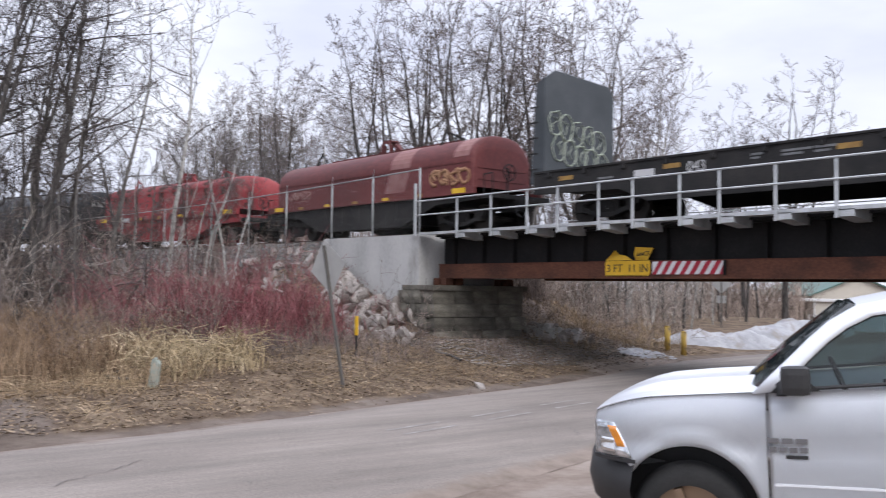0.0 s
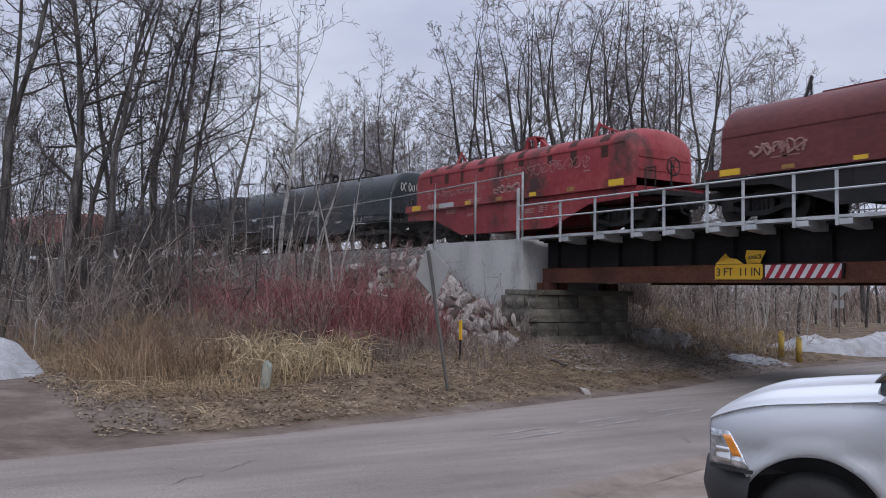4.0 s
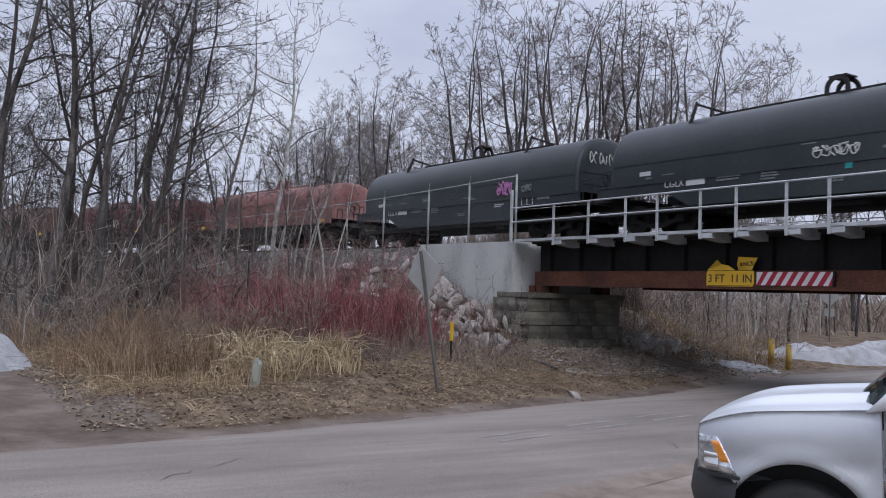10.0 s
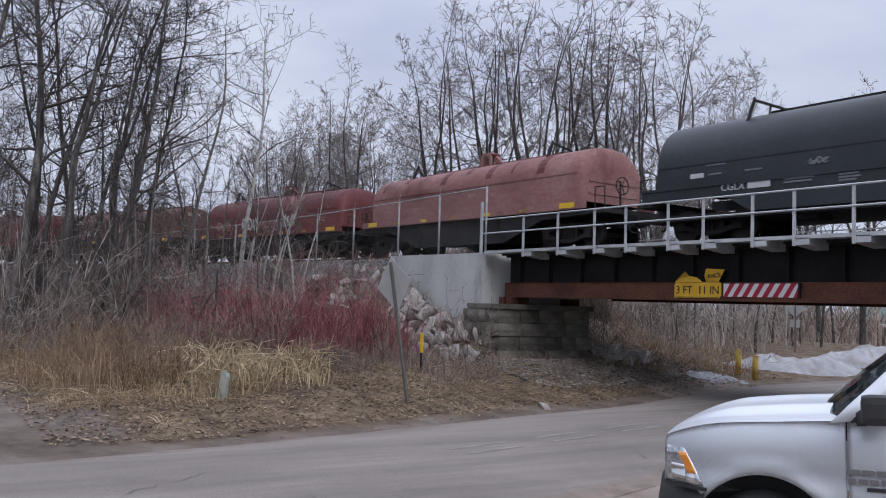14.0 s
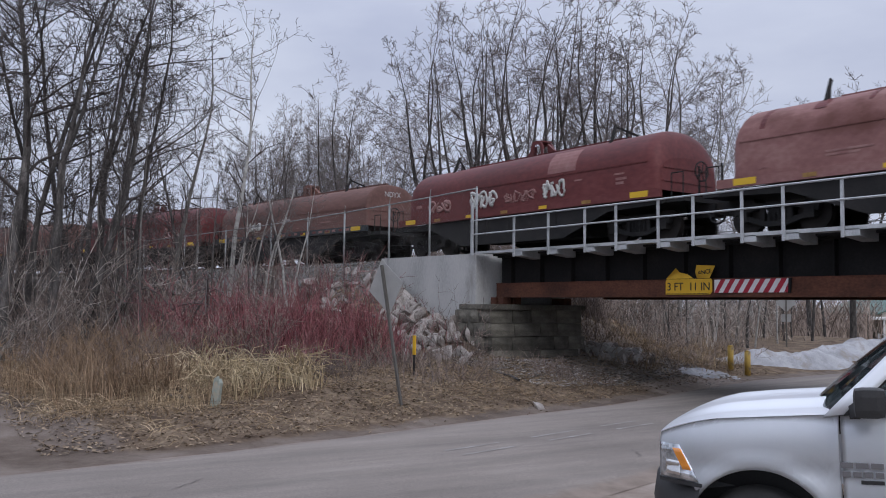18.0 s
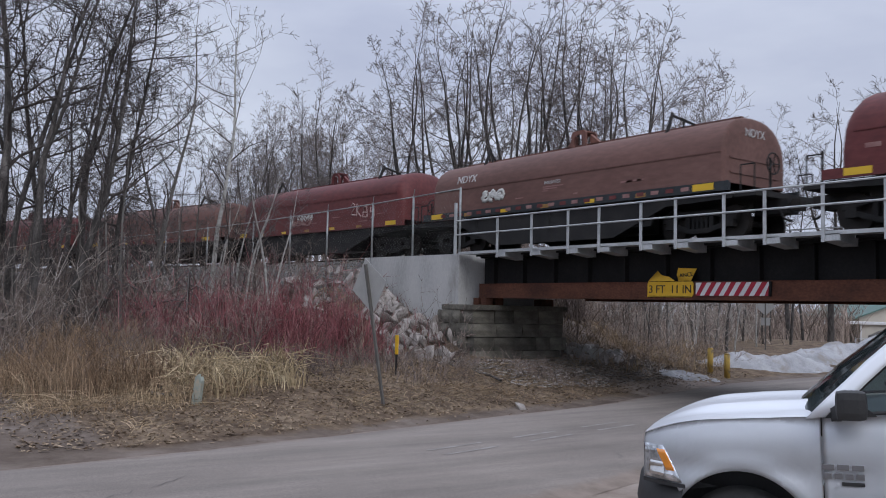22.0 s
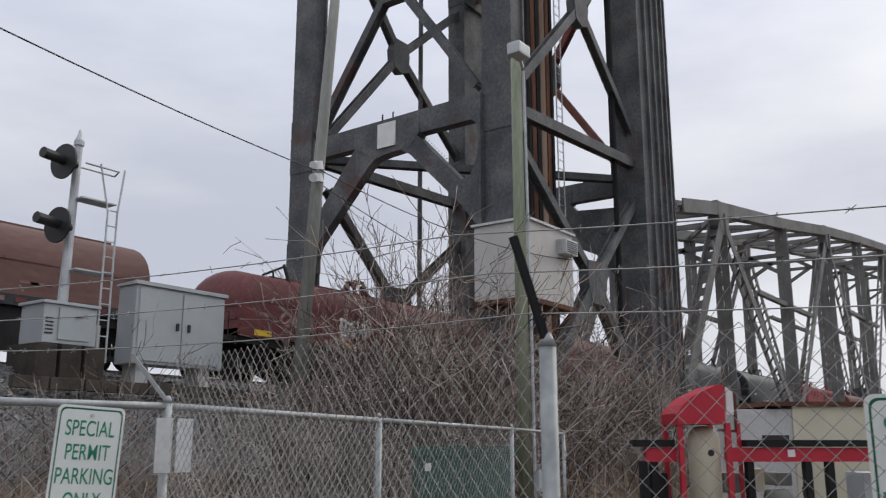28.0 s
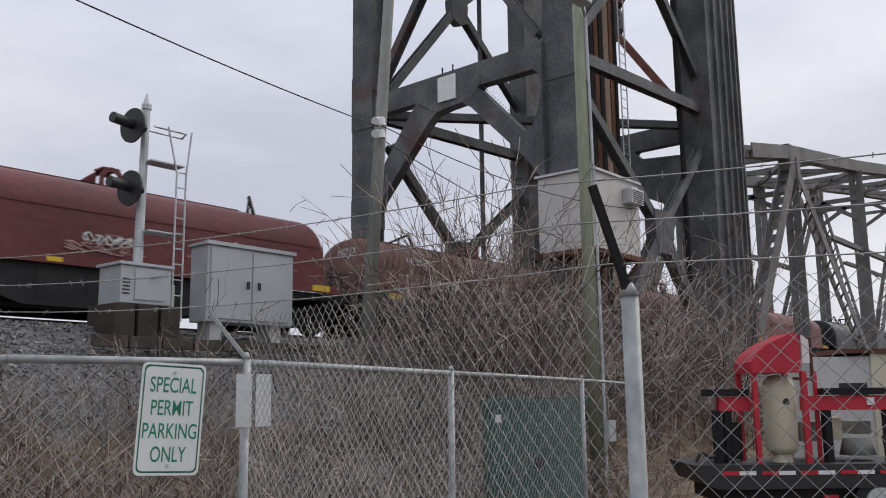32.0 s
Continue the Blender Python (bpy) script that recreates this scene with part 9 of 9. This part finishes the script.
def litter(name, label, mat, n, x0, x1, y0, y1, s0, s1, keep):
    lv, lfc = [], []
    for i in range(n):
        x, y = lr.uniform(x0, x1), lr.uniform(y0, y1)
        if not keep(x, y) and lr.random() < 0.93:
            continue
        z = ground_z(x, y) + lr.uniform(0.0, 0.03)
        a, s = lr.uniform(0, 6.28), lr.uniform(s0, s1)
        b = len(lv)
        ca, sa = math.cos(a) * s, math.sin(a) * s
        lv += [(x - ca, y - sa, z), (x - sa * 0.5, y + ca * 0.5, z + lr.uniform(0, 0.03)), (x + ca, y + sa, z + lr.uniform(0, 0.02)), (x + sa * 0.5, y - ca * 0.5, z + lr.uniform(0, 0.03))]
        lfc.append((b, b + 1, b + 2, b + 3))
    tagged(raw(name, lv, lfc, mat), label, "litter", kind="stuff")


litter("fallen_leaves", "brown fallen leaves over the verge", M_LEAF, 52000, -30, -12.3, 2.6, 26.5, 0.015, 0.055, lambda x, y: x < road_x(y) - 3.2)
M_CHIP = material("stone_chips", [(0.085, 0.083, 0.08), (0.14, 0.136, 0.13), (0.22, 0.213, 0.205)], 0.95, scale=2, bump=0, island=0.55)
litter("gravel", "loose pale stone chips below the abutment", M_RUBBLE, 9000, -20.6, -16.0, 14.5, 23.5, 0.03, 0.09, lambda x, y: x < road_x(y) - 3.8)
litter("slope_gravel", "loose grey stones on the railway bank", M_CHIP, 26000, -1.0, 16, 9.0, 16.5, 0.015, 0.042, lambda x, y: True)

# ---- rubble, snow, posts, signs by the road ----
rock_meshes = []
rr = random.Random(41)
for k in range(9):
    bm = bmesh.new()
    for i in range(13):
        d = Vector((rr.gauss(0, 1), rr.gauss(0, 1), rr.gauss(0, 1))).normalized()
        bm.verts.new((d.x * 0.52, d.y * 0.48, d.z * (0.28 + 0.05 * (k % 4))))
    hull = bmesh.ops.convex_hull(bm, input=bm.verts[:])
    bmesh.ops.delete(bm, geom=[g for g in hull["geom_interior"] if isinstance(g, bmesh.types.BMVert)], context="VERTS")
    bmesh.ops.bevel(bm, geom=bm.edges[:], offset=0.02, segments=1, affect="EDGES")
    me = bpy.data.meshes.new("rock")
    bm.to_mesh(me)
    bm.free()
    me.materials.append(M_RUBBLE)
    rock_meshes.append(me)


def rock(x, y, s, lift=0.0, group="broken stones"):
    ob = new("rock", rr.choice(rock_meshes))
    ob.matrix_basis = Matrix.Translation((x, y, ground_z(x, y) + s * 0.12 + lift)) @ Euler([rr.uniform(0, 6.28) for _ in range(3)]).to_matrix().to_4x4() @ Matrix.Diagonal((s * rr.uniform(0.8, 1.5), s * rr.uniform(0.7, 1.1), s * rr.uniform(0.5, 0.9), 1))
    tagged(ob, "broken pale grey stone lying on the railway bank", "rock", group=group)


for i in range(130):
    u = rr.random()
    x = -26.0 + 5.6 * u + rr.gauss(0, 0.5)
    y = 15.9 - 1.6 * u * rr.random() + rr.gauss(0, 0.3)
    rock(x, min(y, 16.25), rr.uniform(0.2, 0.8) * (1.1 - 0.35 * u), 0.06)
for i in range(45):
    rock(rr.uniform(-31, -24.5), rr.uniform(13.6, 16.3), rr.uniform(0.2, 0.6), 0.03)
for i in range(70):
    rock(rr.uniform(-20.6, -18.6), rr.uniform(19.9, 22.2), rr.uniform(0.12, 0.5), 0.04)
for i in range(80):
    rock(rr.uniform(-5.2, -2.1), rr.uniform(12.8, 15.6), rr.uniform(0.15, 0.55), 0.03)
rock(-14.0, 12.6, 0.34)
slab_mat = material("pale_slab", [(0.30, 0.29, 0.275), (0.42, 0.405, 0.385), (0.52, 0.505, 0.485)], 0.95, scale=3, fine=25, bump=0.4, random_ob=0.3)
for i in range(11):
    x, y = -20.8 + 0.12 * i + rr.uniform(-0.1, 0.1), rr.uniform(20.2, 21.7)
    bm = bmesh.new()
    w, d, h = rr.uniform(0.16, 0.32), rr.uniform(0.06, 0.11), rr.uniform(0.35, 0.65)
    prism(bm, [(-w, 0), (w * 0.8, -0.05), (w, h * 0.8), (w * 0.2, h), (-w * 0.9, h * 0.7)], -d, d)
    bmesh.ops.bevel(bm, geom=bm.edges[:], offset=0.02, segments=1, affect="EDGES")
    ob = part("stone_slab", bm, slab_mat)
    ob.matrix_basis = pose(x, y, ground_z(x, y) - 0.02, rr.uniform(-65, -35), rr.uniform(-5, 45), rr.uniform(-50, 30))
    tagged(ob, "broken pale stone slab tipped against the pier", "rock", group="broken slabs")
ped = thing("survey_block", "squat concrete block with a dark square plate", "block", pose(-2.35, 14.2, ground_z(-2.35, 14.2) - 0.1))
bm = bmesh.new()
prism(bm, [(-0.55, 0), (0.55, 0), (0.42, 1.0), (-0.42, 1.0)], -0.4, 0.4)
part("block", bm, material("tan_concrete", [(0.22, 0.19, 0.15), (0.3, 0.26, 0.21)], 0.95, bump=0.3), ped)
bm = bmesh.new()
box(bm, -0.2, 0.2, -0.425, -0.40, 0.4, 0.85)
part("plate", bm, M_POLE, ped)


def snow_bank(x, y, sx, sy, h, seed, rz=0, label="heap of dirty melting snow"):
    bm = bmesh.new()
    n, m = 22, 14
    g = []
    for i in range(n + 1):
        row = []
        for j in range(m + 1):
            u, v = -1 + 2 * i / n, -1 + 2 * j / m
            d = max(0, 1 - (abs(u) ** 1.7 + abs(v) ** 1.7))
            z = h * d ** 0.8 * (0.7 + 0.7 * noise.noise((u * 2.6 + seed, v * 2.6, seed))) + 0.12 * noise.noise((u * 8 + seed, v * 6, 1)) * (d > 0)
            q = pose(0, 0, 0, 0, 0, rz) @ Vector((u * sx, v * sy, 0))
            row.append(bm.verts.new((x + q.x, y + q.y, ground_z(x + q.x, y + q.y) - 0.06 + z * 1.0 + (0.0 if d > 0 else -0.1))))
        g.append(row)
    for i in range(n):
        for j in range(m):
            bm.faces.new((g[i][j], g[i + 1][j], g[i + 1][j + 1], g[i][j + 1]))
    tagged(part("snow_bank", bm, M_SNOW, smooth=True), label, "snow", group="snow banks")


plant(KINDS[2], -37.2, 62, 0.78, 40)
snow_bank(-20.9, 1.5, 2.1, 1.75, 1.3, 3.1, 20)
snow_bank(-17.6, 22.6, 1.4, 0.7, 0.22, 5.2, 70, "thin patch of old snow by the kerb")
snow_bank(-18.7, 29.0, 3.4, 1.1, 0.6, 8.3, 75)
snow_bank(-19.0, 35.0, 4.2, 1.4, 0.8, 11.4, 85)
snow_bank(-19.3, 42.0, 4.5, 2.0, 1.4, 13.9, 80)
snow_bank(-19.0, 50.0, 5.0, 2.4, 1.9, 17.3, 70)
snow_bank(-8.0, 47.0, 5.5, 2.0, 0.8, 15.2, 10)
for x, y, h in ((-18.06, 24.6, 0.80), (-17.42, 24.6, 0.76)):
    b = thing("bollard", "yellow painted steel bollard at the roadside", "bollard", pose(x, y, ground_z(x, y) - 0.02), group="yellow bollards")
    bm = bmesh.new()
    rod(bm, (0, 0, 0), (0, 0, h), 0.095, sides=16)
    rod(bm, (0, 0, h), (0, 0, h + 0.04), 0.095, 0.06, sides=16)
    part("post", bm, M_YELLOW_OLD, b, smooth=True)

def warning_sign(x, y, z_post, size, lean, label):
    s = thing("road_sign", label, "sign", pose(x, y, ground_z(x, y), 5 if lean[0] else 0, lean[0], lean[1]))
    bm = bmesh.new()
    prism(bm, [(-0.03, 0), (0.03, 0), (0.03, z_post), (-0.03, z_post)], -0.02, 0.02)
    part("post", bm, material("sign_post", [(0.10, 0.095, 0.085), (0.16, 0.15, 0.14)], 0.7, metal=0.3), s)
    if size:
        bm = bmesh.new()
        zc = z_post - size * 0.55
        prism(bm, [(0, zc - size * 0.7), (size * 0.7, zc), (0, zc + size * 0.7), (-size * 0.7, zc)], 0.022, 0.03)
        part("panel", bm, material("sign_back", [(0.33, 0.33, 0.32), (0.40, 0.40, 0.385)], 0.6, metal=0.15), s, "bare metal back of a diamond sign")
    return s


warning_sign(-14.35, 9.4, 2.75, 0.78, (-8, 5), "leaning roadside diamond sign seen from behind")
s2 = warning_sign(-23.2, 35.6, 2.3, 0.62, (0, 30), "diamond road sign seen from behind with a small plate below")
bm = bmesh.new()
box(bm, -0.2, 0.2, 0.022, 0.03, 1.1, 1.45)
part("small_plate", bm, MATS["sign_back"], s2)
mk = thing("utility_marker", "slim yellow utility marker post", "marker", pose(-17.2, 11.6, ground_z(-17.2, 11.6)))
bm = bmesh.new()
box(bm, -0.03, 0.03, -0.01, 0.01, 0, 0.55)
part("stake", bm, M_BLACK, mk)
bm = bmesh.new()
box(bm, -0.055, 0.055, -0.014, 0.014, 0.5, 0.95, bevel=0.005)
part("cap", bm, M_YELLOW, mk)
st = thing("utility_stub", "pale green cable marker stub in the dry grass", "marker", pose(-15.3, 6.05, ground_z(-15.3, 6.05), 6, 12, 30))
bm = bmesh.new()
prism(bm, [(-0.085, 0), (0.085, 0), (0.075, 0.46), (0.03, 0.53), (0.01, 0.42), (-0.02, 0.56), (-0.075, 0.50)], -0.045, 0.045)
bmesh.ops.bevel(bm, geom=bm.edges[:], offset=0.008, segments=1, affect="EDGES")
part("post", bm, material("pale_green", [(0.26, 0.30, 0.26), (0.36, 0.39, 0.345)], 0.8, scale=6, stain=(0.42, 0.37, 0.29), stain_amount=0.5), st)
# pale fallen limbs at the edge of the wood
for x, y, z, a, L, seed_ in ((-23.6, 8.3, 1.25, 200, 3.2, 3), (-24.6, 7.0, 1.6, 170, 2.6, 4), (-23.0, 9.4, 0.9, 215, 2.4, 5), (-24.8, 5.6, 0.9, 195, 2.8, 6), (-26.0, 8.8, 1.9, 150, 2.4, 7)):
    fr = random.Random(seed_)
    t = Tubes()
    d = np.array((math.cos(radians(a)), math.sin(radians(a)), -0.2))
    p = np.array((x, y, ground_z(x, y) + z))
    pts, rad = [p], [0.032]
    for k in range(7):
        d = d + np.array([fr.gauss(0, 0.2) for _ in range(3)])
        d = d / math.sqrt((d * d).sum())
        p = p + d * L / 7
        pts.append(p)
        rad.append(0.032 * (1 - k / 9))
        e = d + np.array([fr.gauss(0, 0.6), fr.gauss(0, 0.6), fr.gauss(-0.3, 0.4)])
        t.add([p, p + e * 0.35, p + e * 0.6 + np.array((0, 0, -0.1))], [0.014, 0.010, 0.006], 4)
    g = ground_z(pts[-1][0], pts[-1][1])
    pts.append(np.array((pts[-1][0] + d[0] * 0.3, pts[-1][1] + d[1] * 0.3, g - 0.03)))
    rad.append(0.008)
    t.add(pts, rad, 6)
    tagged(t.make("fallen_branch", M_BARK_PALE), "bare grey fallen branch caught in the undergrowth", "branch", group="fallen branches")
# debris logs and branches on the bank
for i in range(26):
    x, y = rr.uniform(-27, -16), rr.uniform(5.5, 15)
    if x > road_x(y) - 4.5:
        continue
    a, L = rr.uniform(0, 3.14), rr.uniform(0.6, 2.0)
    t = Tubes()
    pts = []
    for k in range(4):
        u = (k / 3 - 0.5) * L
        px, py = x + u * math.cos(a), y + u * math.sin(a)
        pts.append(np.array((px, py, ground_z(px, py) + 0.05 + rr.uniform(0, 0.06))))
    t.add(pts, [0.035, 0.03, 0.022, 0.01], 5)
    tagged(t.make("fallen_branch", M_BARK), "bare fallen branch on the bank", "branch", group="fallen branches")

# pale dead limbs hanging at the edge of the wood
for k, (x, y, L, a) in enumerate(((-24.6, 7.4, 3.2, 0.5), (-23.6, 8.3, 2.6, 0.2), (-25.4, 6.2, 2.8, 0.9), (-23.2, 8.9, 2.2, -0.4))):
    t = Tubes()
    pts = [np.array((x + L * u * math.cos(a), y + L * u * math.sin(a), ground_z(x, y) + 0.2 + 2.1 * math.sin(2.6 * u) * (0.7 + 0.1 * k) + 0.05 * math.sin(9 * u + k))) for u in np.linspace(0, 1, 9)]
    t.add(pts, [0.035, 0.034, 0.031, 0.028, 0.024, 0.02, 0.017, 0.013, 0.008], 6)
    for j in range(3, 9):
        for s in (-1, 1):
            e = pts[j] + np.array((0.35 * rr.uniform(-1, 1), 0.35 * s, rr.uniform(-0.5, 0.2)))
            t.add([pts[j], (pts[j] + e) / 2 + np.array((0, 0, 0.05)), e], [0.012, 0.009, 0.005], 4)
    tagged(t.make("dead_limb", M_TWIG_PALE), "pale dead limb arching to the ground", "branch", group="dead limbs")

# ---- beyond the bridge: low building with a green roof, parked cars ----
shop = thing("low_building", "low cream building with a green metal gable roof", "building", pose(-59.2, 110.0, ground_z(-59.2, 110.0) - 0.05, 0, 0, -45.6))
M_CREAMWALL = material("cream_siding", [(0.50, 0.46, 0.40), (0.58, 0.54, 0.47)], 0.8, scale=0.8, bump=0.05)
M_GREENROOF = material("green_roof", [(0.07, 0.13, 0.11), (0.10, 0.17, 0.145)], 0.6, scale=0.8, bump=0.05)
bm = bmesh.new()
box(bm, -9, 16, -4, 6, 0, 2.9)
prism(bm, [(-4, 2.9), (6, 2.9), (1, 4.9)], 15.7, 16.0, axis="x")
prism(bm, [(-4, 2.9), (6, 2.9), (1, 4.9)], -9.0, -8.7, axis="x")
part("wall", bm, M_CREAMWALL, shop)
for s in (-1, 1):
    bm = bmesh.new()
    prism(bm, [(1, 5.0), (1 + s * 5.5, 2.75), (1 + s * 5.5, 2.6), (1, 4.84)], -9.5, 16.5, axis="x")
    part("roof_slope", bm, M_GREENROOF, shop)
for i in range(6):
    bm = bmesh.new()
    box(bm, -7 + i * 3.8, -5.2 + i * 3.8, -4.06, -4.0, 0.9, 2.2)
    w = part("window", bm, M_BLACK, shop)
    for z, nm in ((0.85, "sill"), (2.2, "head")):
        bm = bmesh.new()
        box(bm, -7.1 + i * 3.8, -5.1 + i * 3.8, -4.09, -4.0, z, z + 0.08)
        part(nm, bm, M_WHITE, w)
bm = bmesh.new()
box(bm, 9.0, 11.0, -4.1, -4.02, 2.3, 2.8)
part("sign_panel", bm, M_RED, shop)


shed = thing("flat_roofed_shed", "low white open-fronted shed with a snowy flat roof", "shed", pose(-50.0, 91.5, ground_z(-50, 91.5), 0, 0, 30))
bm = bmesh.new()
box(bm, -4.2, 4.2, 2.4, 2.6, -0.1, 2.1)
part("back_wall", bm, M_CREAMWALL, shed)
bm = bmesh.new()
box(bm, -4.6, 4.6, -2.6, 2.8, 2.1, 2.38, bevel=0.04)
part("roof", bm, M_WHITE, shed, "flat roof with white fascia")
for i in range(4):
    bm = bmesh.new()
    box(bm, -4.2 + i * 2.8 - 0.08, -4.2 + i * 2.8 + 0.08, -2.4, -2.24, -0.1, 2.1)
    part("post", bm, M_WHITE, shed)
bm = bmesh.new()
box(bm, 1.4, 4.2, -2.3, -2.2, -0.1, 2.1)
part("front_panel", bm, M_CREAMWALL, shed)


def parked_car(x, y, rz, col, name_):
    c = thing("parked_car", name_, "car", pose(x, y, ground_z(x, y), 0, 0, rz), group="parked cars")
    bm = bmesh.new()
    prism(bm, [(-2.1, 0.35), (2.1, 0.35), (2.15, 0.7), (1.2, 0.95), (0.6, 1.42), (-1.1, 1.45), (-1.9, 0.98), (-2.15, 0.9)], -0.85, 0.85)
    bmesh.ops.bevel(bm, geom=bm.edges[:], offset=0.06, segments=2, affect="EDGES")
    part("body", bm, plain("car_" + col[0], col[1], 0.35, coat=0.5), c)
    for s in (-1, 1):
        bm = bmesh.new()
        prism(bm, [(-1.5, 0.98), (0.95, 0.96), (0.5, 1.36), (-1.0, 1.38)], s * 0.855, s * 0.862)
        part("window", bm, M_BLACK, c)
        for wx in (-1.3, 1.3):
            bm = bmesh.new()
            rod(bm, (wx, s * 0.70, 0.31), (wx, s * 0.88, 0.31), 0.31, sides=18)
            part("wheel", bm, M_RUBBER, c)


parked_car(-45.5, 92.0, 50, ("dark", (0.04, 0.04, 0.045)), "dark parked car beyond the bridge")
parked_car(-42.5, 93.0, 40, ("blue", (0.10, 0.14, 0.20)), "blue-grey parked car near the low building")
parked_car(-39.0, 95.0, 45, ("white", (0.55, 0.56, 0.57)), "white parked car near the low building")
ch = thing("white_rail_fence", "white pipe rail fence at the far car park", "fence")
for z in (0.55, 0.95):
    bm = bmesh.new()
    beam(bm, (-46.0, 86.0, z - 1.35), (-30.0, 80.0, z - 1.3), 0.08, 0.08)
    part("rail", bm, M_WHITE, ch)
for i in range(7):
    bm = bmesh.new()
    x, y = -46 + 16 * i / 6, 86 - 6 * i / 6
    box(bm, x - 0.05, x + 0.05, y - 0.05, y + 0.05, -1.4, -0.3)
    part("post", bm, M_WHITE, ch)

motions()
